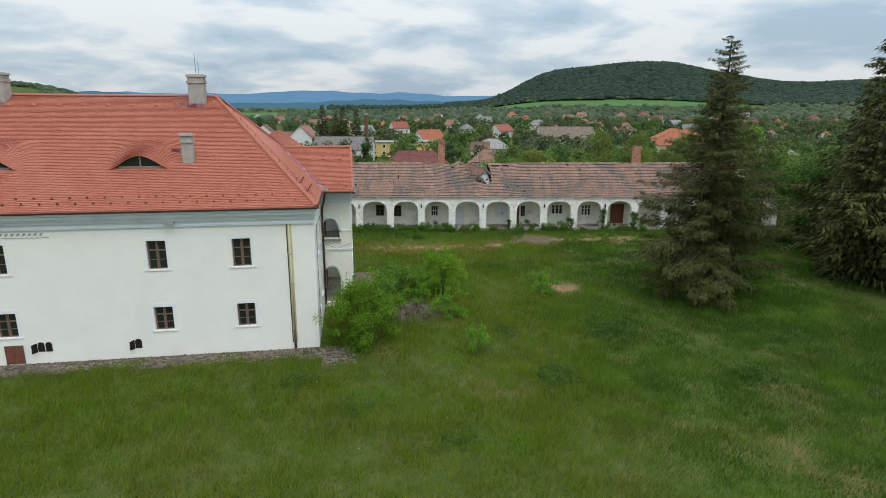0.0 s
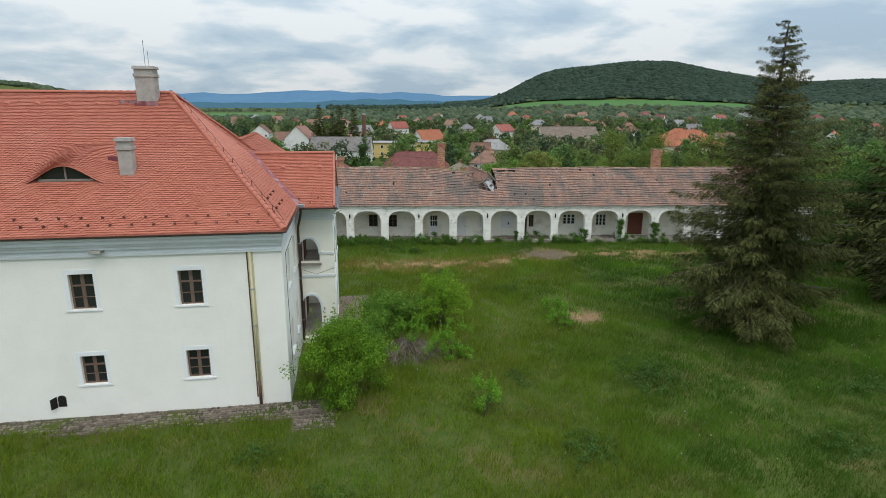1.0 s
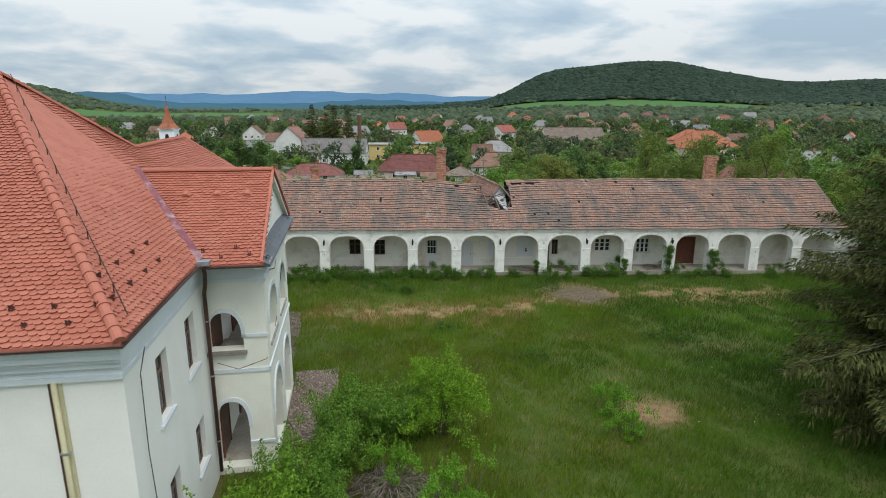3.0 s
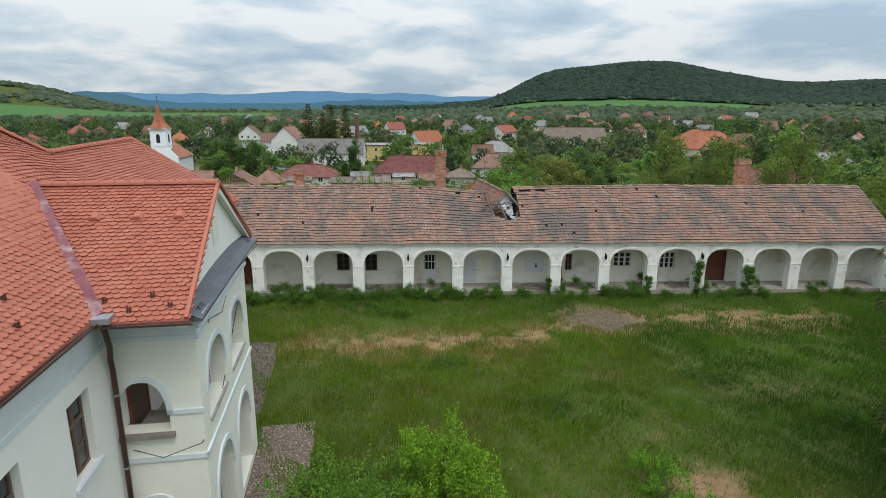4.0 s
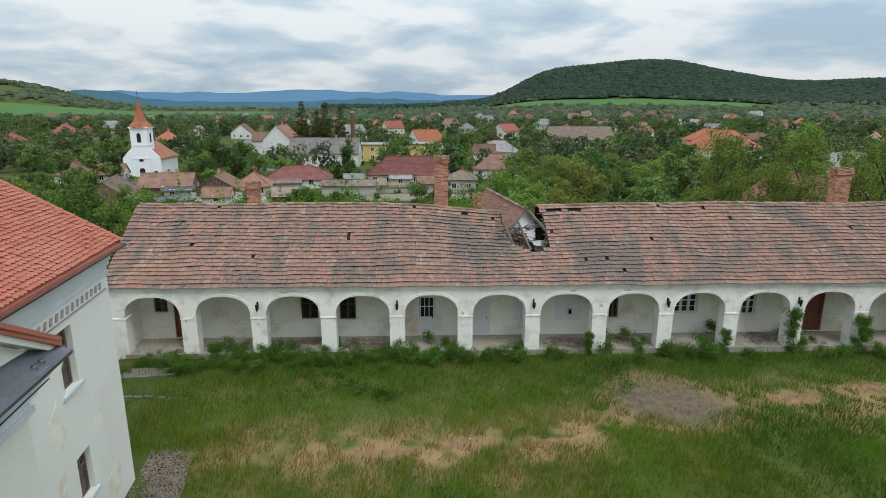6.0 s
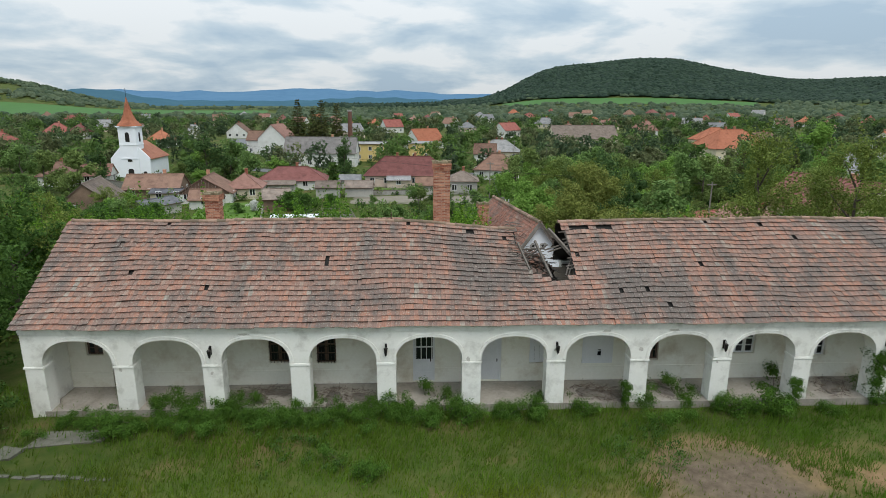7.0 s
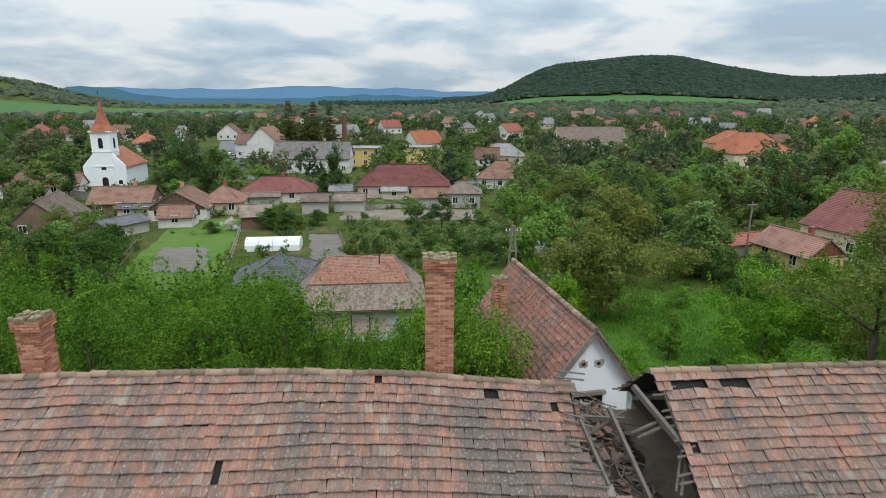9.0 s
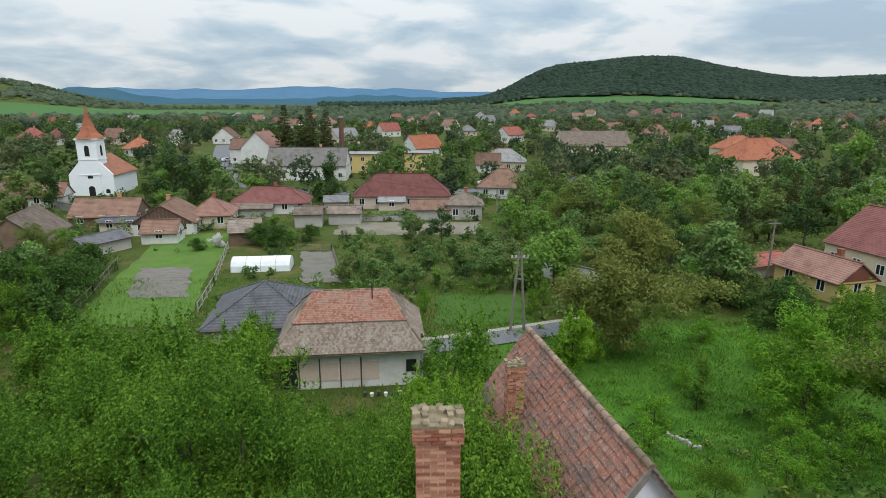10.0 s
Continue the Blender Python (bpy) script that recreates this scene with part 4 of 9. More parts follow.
for u, z in ((-14.55, 0.68), (-9.7, 0.58)):
    vent = thing("cellar_vent", pose(u, 0, z), "", "")
    vent.parent = manor
    # the vent is a black plate on the wall, painted as its shaded inside
    bm = B()
    pts = [(-0.17, 0), (0.17, 0)] + arch_points(-0.17, 0.17, 0.36, 0.54, 8)
    prism(bm, [(x, -0.012, zz) for x, zz in pts], (0, 0.01, 0))
    part("vent_opening", bm, DARK, vent)
    bm = B()
    for k in range(4):
        tube(bm, [(-0.12 + k * 0.08, -0.02, 0), (-0.12 + k * 0.08, -0.02, 0.5)], 0.008, 5)
    for zz in (0.12, 0.3):
        tube(bm, [(-0.17, -0.02, zz), (0.17, -0.02, zz)], 0.008, 5)
    part("vent_grille", bm, IRON, vent)
    bm = B()
    prism(bm, [(-0.19, -0.02, -0.02), (-0.36, -0.26, -0.02), (-0.36, -0.26, 0.46), (-0.19, -0.02, 0.5)], (-0.012, 0.008, 0))
    part("shutter", bm, IRON, vent, "open black iron shutter")
    if u < -12:
        bm = B()
        pts = [(0.02, 0), (0.34, 0)] + arch_points(0.02, 0.34, 0.36, 0.54, 8)
        prism(bm, [(x + 0.2, -0.03, zz) for x, zz in pts], (0, 0.015, 0))
        part("shutter", bm, IRON, vent, "open black iron shutter")

# roof sheets of the manor
# OUT: overhang to the south, OE: to the east; RV: line of the main ridge, WC: of the wing's
EAVE, OUT, OE = 8.29, 0.48, 0.24
RV, WC = 9.9, 10.4
APEX, RIDGE_Z = (-6.6, RV, 14.08), 14.08
P2, S2 = (-4.07, 22.1, 11.26), (-3.9, 14.0, 11.2)
SLOPE_S = (RIDGE_Z - EAVE) / (RV + OUT)
E1, E2 = (OE, -OUT, EAVE), (OE, NORTH + 0.9, EAVE - 0.2)
bm = B()
slab(bm, [(WEST - 0.6, -OUT, EAVE), E1, APEX, (WEST - 0.6, RV, RIDGE_Z)], 0.1)
part("south_roof_slope", bm, RED_RIDGE, manor)
for tri in ((E1, (OE, RV, EAVE), APEX), ((OE, RV, EAVE), S2, APEX), ((OE, RV, EAVE), E2, S2), (E2, P2, S2)):
    part("east_roof_slope", slab(B(), list(tri), 0.1), RED_RIDGE, manor)
bm = B()
NW = (-9.4, NORTH + 0.9, EAVE - 0.2)
slab(bm, [E2, NW, P2], 0.1)
slab(bm, [P2, NW, S2], 0.1)
slab(bm, [NW, (-9.4, 15.0, 11.0), S2], 0.1)
slab(bm, [APEX, S2, (-9.4, 15.0, 11.0)], 0.1)
slab(bm, [APEX, (-9.4, 15.0, 11.0), (WEST - 0.6, 15.0, 11.0), (WEST - 0.6, RV, RIDGE_Z)], 0.1)
slab(bm, [(-9.4, 15.0, 11.0), NW, (WEST - 0.6, NORTH + 0.9, EAVE - 0.2), (WEST - 0.6, 15.0, 11.0)], 0.1)
prism(bm, [(WEST - 0.6, -OUT, EAVE), (WEST - 0.6, RV, RIDGE_Z), (WEST - 0.6, 15.0, 11.0), (WEST - 0.6, NORTH + 0.9, EAVE - 0.2)], (0.1, 0, 0))
part("north_roof_slope", bm, RED_RIDGE, manor)

EYEBROWS = [-9.45, -17.15]


def brow(u, v):
    """How far the roof swells over the eyebrow dormers."""
    out = np.zeros(np.broadcast(u, v).shape)
    for c in EYEBROWS:
        prof = np.where(np.abs(u - c) < 1.9, np.cos(np.clip((u - c) / 1.9, -1, 1) * math.pi / 2) ** 2, 0) * 0.8
        back = np.clip(1 - (v - 2.6) / 2.9, 0, 1) ** 1.2
        out = out + prof * np.minimum(back, 1.0)
    return out


TW, TH = 0.19, 0.145
south_poly = [(WEST - 0.6, -OUT), (OE - 0.05, -OUT), (APEX[0], RV), (WEST - 0.6, RV)]
fields = [tile_field((0, 0, EAVE + SLOPE_S * OUT), (1, 0, 0), SLOPE_S, south_poly, TW, TH, "tail", lift=brow, seed=5, lift_from=2.58)]
SLOPE_E = (APEX[2] - EAVE) / (OE - APEX[0])
# the east slope: along +v, rising towards -u; plan coordinates (v, distance in from the eave)
east_poly = [(-OUT, 0), (NORTH + 0.85, 0), (P2[1], OE - P2[0]), (S2[1], OE - S2[0]), (RV, OE - APEX[0])]
fields.append(tile_field((OE, 0, EAVE), (0, 1, 0), SLOPE_E * 0.985, east_poly, TW, TH, "tail", seed=6, lift=lambda a, s: -0.07 * smooth(12, 22, a) - 0.1 * s * smooth(10.6, 14.4, a),
                         skip=lambda a, s: s < 0.666 * (4.3 - np.abs(a - WC)) - 0.08))
# wing roof, both slopes
WR, WE, WV0, WV1 = 10.68, 8.18, 5.9, 14.9
SLOPE_W = (WR - WE) / (WC - WV0)
wing_poly = [(-0.9, 0), (2.22, 0), (2.12, 4.5), (-2.6, 4.5)]
fields.append(tile_field((0, WV0, WE), (1, 0, 0), SLOPE_W, wing_poly, TW, TH, "tail", seed=7))
wing_poly_n = [(-2.2, 0), (0.9, 0), (2.6, 4.5), (-2.12, 4.5)]
fields.append(tile_field((0, WV1, WE), (-1, 0, 0), SLOPE_W, wing_poly_n, TW, TH, "tail", seed=8))
add_tiles(manor, "tile", fields, RED_TILE, RED_TILE_PIECE, lambda c: (c[:, 0] > -0.6) & (c[:, 1] > 5.7) & (c[:, 1] < 7.6), 290, "red beaver-tail clay tiles in overlapping rows")
bm = B()
slab(bm, [(-0.9, WV0, WE), (2.2, WV0, WE), (2.1, WC, WR), (-2.6, WC, WR)], 0.1)
slab(bm, [(2.2, WV1, WE), (-0.9, WV1, WE), (-2.6, WC, WR), (2.1, WC, WR)], 0.1)
part("wing_roof", bm, RED_RIDGE, manor)
ridge_run(manor, [(WEST - 0.6, RV, RIDGE_Z + 0.07), (APEX[0], RV, RIDGE_Z + 0.07)], 0.12, 0.38, RED_RIDGE)
ridge_run(manor, [(E1[0], E1[1], E1[2] + 0.06), (APEX[0], APEX[1], APEX[2] + 0.06)], 0.13, 0.38, RED_RIDGE)
ridge_run(manor, [(S2[0], S2[1], S2[2] + 0.17), (APEX[0], APEX[1], APEX[2] + 0.1)], 0.12, 0.38, RED_RIDGE)
ridge_run(manor, [(S2[0], S2[1], S2[2] + 0.17), (P2[0], P2[1], P2[2] + 0.14)], 0.12, 0.38, RED_RIDGE)
ridge_run(manor, [(E2[0], E2[1], E2[2] + 0.1), (P2[0], P2[1], P2[2] + 0.14)], 0.12, 0.38, RED_RIDGE)
ridge_run(manor, [(2.15, WC, WR + 0.06), (-2.6, WC, WR + 0.06)], 0.12, 0.38, RED_RIDGE)
# verge of the wing gable
bm = B()
for va, vb in ((WV0, WC), (WV1, WC)):
    bar(bm, (2.16, va, WE + 0.04), (2.14, vb, WR + 0.04), 0.09, 0.09)
part("verge", bm, RED_RIDGE, manor)
for va, vb in ((WV0, WC), (WV1, WC)):
    part("gable_cove", bar(B(), (2.02, va, WE - 0.14), (2.02, vb, WR - 0.16), 0.22, 0.14), PLASTER, manor, "white plaster cove under the gable edge")
# valley sheets between the wing and the east slope
for va, sgn in ((WV0, 1), (WV1, -1)):
    bm = B()
    a, b = Vector((OE + 0.06, WC - 4.36 * sgn, EAVE + 0.05)), Vector((-2.72, WC - 0.1 * sgn, WR + 0.14))
    side = Vector((0.085, 0.105 * sgn, 0.03))
    prism(bm, [a - side, a + side, b + side, b - side], (0, 0, 0.02))
    part("valley_sheet", bm, VALLEY, manor, "purple-red valley sheet streaked with white")
# eyebrow dormers: hood surface, front glazing
for c in EYEBROWS:
    dormer = thing("eyebrow_dormer", pose(c, 2.75, EAVE + SLOPE_S * (2.75 + OUT)), "", "")
    dormer.parent = manor
    nu, nv = 24, 8
    bm = B()
    g = [[None] * (nv + 1) for _ in range(nu + 1)]
    for i in range(nu + 1):
        for j in range(nv + 1):
            du, dv = -1.9 + 3.8 * i / nu, -0.13 + 2.9 * j / nv
            g[i][j] = bm.verts.new((du, dv, SLOPE_S * dv - 0.005 + 0.8 * math.cos(du / 1.9 * math.pi / 2) ** 2 * max(0.0, 1 - (dv + 0.15) / 2.9) ** 1.2))
    for i in range(nu):
        for j in range(nv):
            bm.faces.new((g[i][j], g[i + 1][j], g[i + 1][j + 1], g[i][j + 1]))
    part("hood", bm, RED_RIDGE, dormer)
    prof = [(du, 0.78 * math.cos(du / 1.9 * math.pi / 2) ** 2) for du in np.linspace(-1.35, 1.35, 19)]
    bm = B()
    prism(bm, [(x, 0.12, z - 0.06) for x, z in prof] + [(1.35, 0.12, 0.0), (-1.35, 0.12, 0.0)], (0, 0.02, 0))
    part("dormer_panel", bm, WOOD, dormer)
    inner = [(du, 0.74 * math.cos(du / 1.9 * math.pi / 2) ** 2 - 0.05) for du in np.linspace(-1.0, 1.0, 13)]
    bm = B()
    prism(bm, [(x, 0.09, z) for x, z in inner] + [(1.0, 0.09, 0.12), (-1.0, 0.09, 0.12)], (0, 0.012, 0))
    part("pane", bm, GLASS, dormer)
    bm = B()
    box(bm, -1.12, 1.12, 0.0, 0.09, 0.03, 0.13)
    box(bm, -0.035, 0.035, 0.05, 0.1, 0.12, 0.66)
    part("dormer_frame", bm, GREY_WOOD, dormer)
# snow guards in two staggered rows
bm = B()
for x in (-0.028, 0.028):
    prism(bm, [(x - 0.007, -0.01, 0.0), (x - 0.007, 0.12, 0.06), (x - 0.007, 0.02, 0.13), (x - 0.007, -0.01, 0.14)], (0.014, 0, 0))
box(bm, -0.028, 0.028, -0.012, 0.0, 0.05, 0.075)
me_guard = bpy.data.meshes.new("snow_guard")
bm.to_mesh(me_guard)
bm.free()
me_guard.materials.append(GUTTER)
for row, (v, off) in enumerate(((0.38, 0.0), (-0.05, 0.42))):
    u = -24.0 + off
    while u < -0.3 - 0.3 * row:
        ob = new("snow_guard", me_guard)
        ob.parent = manor
        ob.matrix_local = pose(u, v, EAVE + SLOPE_S * (v + OUT) + 0.03) @ Matrix.Diagonal((1.1, 0.95, 1.0, 1))
        u += 0.84
for k, (u, v) in enumerate(((0.3, 6.4), (0.9, 6.1), (1.3, 6.5), (1.75, 6.2))):
    ob = new("snow_guard", me_guard)
    ob.parent = manor
    ob.matrix_local = pose(u, v, WE + SLOPE_W * (v - WV0) + 0.03) @ Matrix.Diagonal((1.1, 0.95, 1.1, 1))
for k in range(9):
    v = 0.9 + 0.55 * k
    if v < 5.2:
        ob = new("snow_guard", me_guard)
        ob.parent = manor
        s = 0.55 + 0.45 * (k % 2)
        ob.matrix_local = pose(OE - s, v, EAVE + SLOPE_E * s + 0.03, 0, 0, 90)
# small ventilation tiles under the ridges
for u, v, slope, z0 in [(-8.6 - 1.45 * k, 8.7, SLOPE_S, EAVE + SLOPE_S * OUT) for k in range(12)] + [(u, 9.0, SLOPE_W, WE - SLOPE_W * WV0) for u in (-0.75, 0.3, 1.35)]:
    z = z0 + slope * v
    bm = B()
    prism(bm, [(u - 0.15, v, z + 0.03), (u + 0.15, v, z + 0.03), (u + 0.07, v - 0.02, z + 0.11), (u - 0.07, v - 0.02, z + 0.11)], (0, 0.25, 0.1))
    part("vent_tile", bm, RED_RIDGE, manor, "clay ventilation tile")
# the lightning conductor beside the hip, on stand-offs
hip_a, hip_b = Vector((OE - 0.1, 0.35, EAVE + 0.32)), Vector((APEX[0] + 0.15, APEX[1] + 0.55, APEX[2] + 0.02))
conductor = part("lightning_conductor", tube(B(), [hip_a.lerp(hip_b, k / 12) + Vector((0, 0, 0.04 * (k % 2))) for k in range(13)], 0.012, 4), IRON, manor)
for k in range(1, 12):
    q = hip_a.lerp(hip_b, k / 12)
    part("stand_off", tube(B(), [q - Vector((0, 0, 0.2)), q + Vector((0, 0, 0.05))], 0.014, 4), IRON, conductor)


def gutter(pts, r=0.075):
    bm = B()
    rings = []
    for i, p in enumerate(pts):
        p = Vector(p)
        d = (Vector(pts[min(i + 1, len(pts) - 1)]) - Vector(pts[max(i - 1, 0)])).normalized()
        side = Vector((d.y, -d.x, 0)).normalized()
        rings.append([bm.verts.new(p + side * (r * math.cos(t)) + Vector((0, 0, -r * math.sin(t)))) for t in np.linspace(0, math.pi, 7)])
    for a, b in zip(rings, rings[1:]):
        for k in range(6):
            bm.faces.new((a[k], a[k + 1], b[k + 1], b[k]))
    ob = part("gutter", bm, GUTTER, manor)
    mod = ob.modifiers.new("thick", "SOLIDIFY")
    mod.thickness = 0.008


gutter([(WEST - 0.6, -OUT - 0.06, EAVE - 0.02), (OE + 0.06, -OUT - 0.06, EAVE - 0.02), (OE + 0.06, WV0 + 0.2, EAVE - 0.05)])
gutter([(0.4, WV0 - 0.08, WE - 0.03), (2.3, WV0 - 0.08, WE - 0.03)])
gutter([(OE + 0.06, WV1, EAVE - 0.14), (OE + 0.06, NORTH + 0.9, EAVE - 0.22)])
bm = B()
tube(bm, [(0.36, 5.95, 8.2), (0.38, 6.05, 7.9), (0.26, 6.45, 7.4), (0.14, 6.68, 7.0), (0.12, 6.78, 6.7), (0.12, 6.78, 0.3)], 0.065, 10)
part("rain_pipe", bm, GUTTER, manor, "brown metal rain pipe", shade=True)
for z in (1.5, 4.0, 6.0):
    part("pipe_clamp", tube(B(), [(0.12, 6.78, z), (0.12, 6.78, z + 0.05)], 0.08, 10), ZINC, manor)
bm = B()
box(bm, 0.12, 0.6, 5.75, 6.12, 8.2, 8.34)
part("gutter_box", bm, ZINC, manor)


def chimney_stack(x0, x1, y0, y1, z0, z1, name="chimney", mat=CONCRETE):
    ch = thing(name, pose((x0 + x1) / 2, (y0 + y1) / 2, z0), "", "")
    ch.parent = manor
    w, d, h = (x1 - x0) / 2, (y1 - y0) / 2, z1 - z0
    bm = B()
    box(bm, -w, w, -d, d, 0, h * 0.74)
    box(bm, -w - 0.05, w + 0.05, -d - 0.05, d + 0.05, h * 0.74, h * 0.82)
    box(bm, -w, w, -d, d, h * 0.82, h * 0.93)
    bmesh.ops.bevel(bm, geom=bm.edges[:], offset=0.015, segments=1, affect="EDGES")
    part("shaft", bm, mat, ch)
    bm = B()
    box(bm, -w - 0.07, w + 0.07, -d - 0.07, d + 0.07, h * 0.93, h, 0.03)
    part("chimney_cap", bm, CONCRETE, ch)
    bm = B()
    box(bm, -w - 0.1, w + 0.1, -d - 0.12, -d - 0.01, 0.0, h * 0.16)
    part("flashing", bm, VALLEY, ch)
    return ch


chimney_stack(-8.05, -7.1, 8.75, 9.6, 13.3, 15.45)
chimney_stack(-19.9, -18.9, 9.0, 9.9, 13.3, 15.45)
chimney_stack(-7.3, -6.72, 3.1, 3.65, 9.9, 12.0)
bm = tube(B(), [(-7.6, 9.3, 15.4), (-7.6, 9.3, 16.8)], 0.012, 5)
tube(bm, [(-7.42, 9.3, 15.4), (-7.42, 9.3, 16.3)], 0.01, 5)
part("lightning_rod", bm, IRON, manor)
for q in ((-8.95, -8.15, 8.8, 9.3, 13.42, 13.68), (-8.1, -7.35, 4.1, 4.5, 10.85, 11.1)):
    part("roof_hatch", box(B(), *q), VALLEY, manor, "purple-red sheet metal roof hatch")

# ---- the wing: two storeys of arched loggias under a curved gable ----
U1, V0, V1 = 2.0, 7.0, 13.85
ARCH_E = [(7.68, 9.75), (10.75, 12.8)]
bm = arched_wall(B(), V0 + 0.45, V1 - 0.45, -0.6, 4.0, [(a, b, 0.25, 2.0, 3.25) for a, b in ARCH_E], U1 - 0.45, U1, swap=True)
arched_wall(bm, V0 + 0.45, V1 - 0.45, 4.0, 7.9, [(a, b, 4.75, 5.5, 6.6) for a, b in ARCH_E], U1 - 0.45, U1, swap=True)
part("loggia_wall", bm, WING_PLASTER, manor, "cream plastered loggia wall with round arches")
for v0, v1, nm in ((V0, V0 + 0.45, "loggia_side_wall"), (V1 - 0.45, V1, "loggia_side_wall")):
    south = v0 == V0
    bm = arched_wall(B(), 0.001, U1, -0.6, 4.0, [(0.06, 1.16, 0.25, 1.9, 2.9)] if south else [], v0, v1)
    arched_wall(bm, 0.001, U1, 4.0, 7.9, [(0.02, 1.2, 4.82, 5.35, 6.26)] if south else [], v0, v1)
    part(nm, bm, WING_PLASTER, manor)
bm = B()
box(bm, 0, U1 - 0.45, V0 + 0.45, V1 - 0.45, 3.9, 4.02)
part("loggia_paving", box(B(), 0.002, U1 - 0.45, V0 + 0.05, V1 - 0.45, -0.3, 0.24), FLOOR, manor)
part("loggia_floor", bm, FLOOR, manor)
bm = B()
box(bm, 0, U1 - 0.45, V0 + 0.45, V1 - 0.45, 7.3, 7.4)
part("loggia_ceiling", bm, WING_PLASTER, manor)
# mouldings round the arches, string courses, sills
for a, b in ARCH_E:
    for sp, tp in ((2.0, 3.25), (5.5, 6.6)):
        bm = B()
        o = arch_points(a - 0.16, b + 0.16, sp, tp + 0.16)
        i = arch_points(a + 0.0, b - 0.0, sp, tp)
        for k in range(len(o) - 1):
            prism(bm, [(U1, o[k][0], o[k][1]), (U1, o[k + 1][0], o[k + 1][1]), (U1, i[k + 1][0], i[k + 1][1]), (U1, i[k][0], i[k][1])], (0.05, 0, 0))
        bmesh.ops.remove_doubles(bm, verts=bm.verts, dist=1e-4)
        part("arch_moulding", bm, TRIM, manor)
for sp, tp in ((1.9, 2.9), (5.3, 6.22)):
    bm = B()
    o = arch_points(0.03, 1.3, sp, tp + 0.14)
    i = arch_points(0.06, 1.16, sp, tp)
    for k in range(len(o) - 1):
        prism(bm, [(o[k][0], V0, o[k][1]), (o[k + 1][0], V0, o[k + 1][1]), (i[k + 1][0], V0, i[k + 1][1]), (i[k][0], V0, i[k][1])], (0, -0.05, 0))
    bmesh.ops.remove_doubles(bm, verts=bm.verts, dist=1e-4)
    part("arch_moulding", bm, TRIM, manor)
bm = B()
box(bm, 1.16, U1 + 0.05, V0 - 0.05, V0, 5.3, 5.42)
box(bm, U1, U1 + 0.05, V0 - 0.05, V1 + 0.05, 4.0, 4.14)
box(bm, 0.0, U1 + 0.05, V0 - 0.05, V0, 4.0, 4.14)
box(bm, 1.16, U1 + 0.05, V0 - 0.05, V0, 1.2, 1.3)
part("string_course", bm, TRIM, manor)
bm = B()
box(bm, 0.0, 1.3, V0 - 0.16, V0 + 0.5, 4.7, 4.815)
part("loggia_sill", bm, GREY_WOOD, manor)
for a, b in ARCH_E:
    bm = B()
    box(bm, U1 - 0.5, U1 + 0.06, a - 0.05, b + 0.05, 4.66, 4.745)
    part("loggia_sill", bm, CONCRETE, manor)
cornice([(a, b, o * 0.85) for a, b, o in STEPS[:5]], [(0.02, V0, 0, -1), (U1, V0, 1, -1), (U1, V1, 1, 1), (0.02, V1, 0, 1)], TRIM)
# gable wall with bowed foot, lead skirt
bm = B()
prism(bm, [(U1 - 0.05, 6.2, 8.1)] + [(U1 - 0.05, v, 8.1) for v in (8, 10.3, 12)] + [(U1 - 0.05, 14.55, 8.1), (U1 - 0.05, WC, WR - 0.15)], (-0.3, 0, 0))
part("gable_wall", bm, PLASTER, manor)
bm = B()
rings = []
for v in np.linspace(V0 - 0.6, V1 + 1.05, 17):
    hgt = 8.14 + 0.34 * max(0.0, math.sin(math.pi * (v - 6.3) / 8.7)) ** 0.6
    rings.append([bm.verts.new((U1 - 0.06, v, hgt)), bm.verts.new((U1 + 0.15, v, 8.08 + (hgt - 8.1) * 0.3)), bm.verts.new((U1 + 0.36, v, 8.0)), bm.verts.new((U1 + 0.36, v, 7.94)), bm.verts.new((U1 - 0.06, v, 7.94))])
for a, b in zip(rings, rings[1:]):
    for k in range(5):
        bm.faces.new((a[k], a[(k + 1) % 5], b[(k + 1) % 5], b[k]))
bm.faces.new(rings[0])
bm.faces.new(rings[-1])
part("lead_skirt", bm, LEAD, manor, "dark grey lead skirt roof over the cornice")
bm = B()
pts = [(9.9, 8.95), (10.6, 8.95)] + arch_points(9.9, 10.6, 9.4, 9.75, 8)
prism(bm, [(U1 - 0.045, v, z) for v, z in pts], (0.03, 0, 0))
part("blind_window", bm, WING_PLASTER, manor, "yellowed blind oval window")
# loggia interior: doors in the house wall, a table
for z, hh in ((0.25, 2.2), (4.02, 2.2)):
    for v in (8.3, 11.6):
        door = thing("loggia_door", pose(0.0, v, z), "", "")
        door.parent = manor
        bm = B()
        box(bm, 0.003, 0.05, -0.55, 0.55, 0, hh)
        part("door_leaf", bm, WOOD, door)
        bm = B()
        for q in ((-0.65, -0.55, 0, hh + 0.1), (0.55, 0.65, 0, hh + 0.1), (-0.55, 0.55, hh, hh + 0.1)):
            box(bm, 0.003, 0.08, q[0], q[1], q[2], q[3])
        part("door_frame", bm, REDWOOD, door)
bm = B()
for k in range(22):
    v = 15.6 + k * 0.3
    prism(bm, [(0.025, v, 7.0), (0.025, v + 0.13, 7.0), (0.025, v + 0.2, 7.2), (0.025, v + 0.07, 7.2)], (-0.024, 0, 0))
box(bm, 0.001, 0.03, 15.4, 22.4, 6.9, 6.94)
part("dentil_band", bm, CONCRETE, manor, "grey painted frieze of slanted dentils")
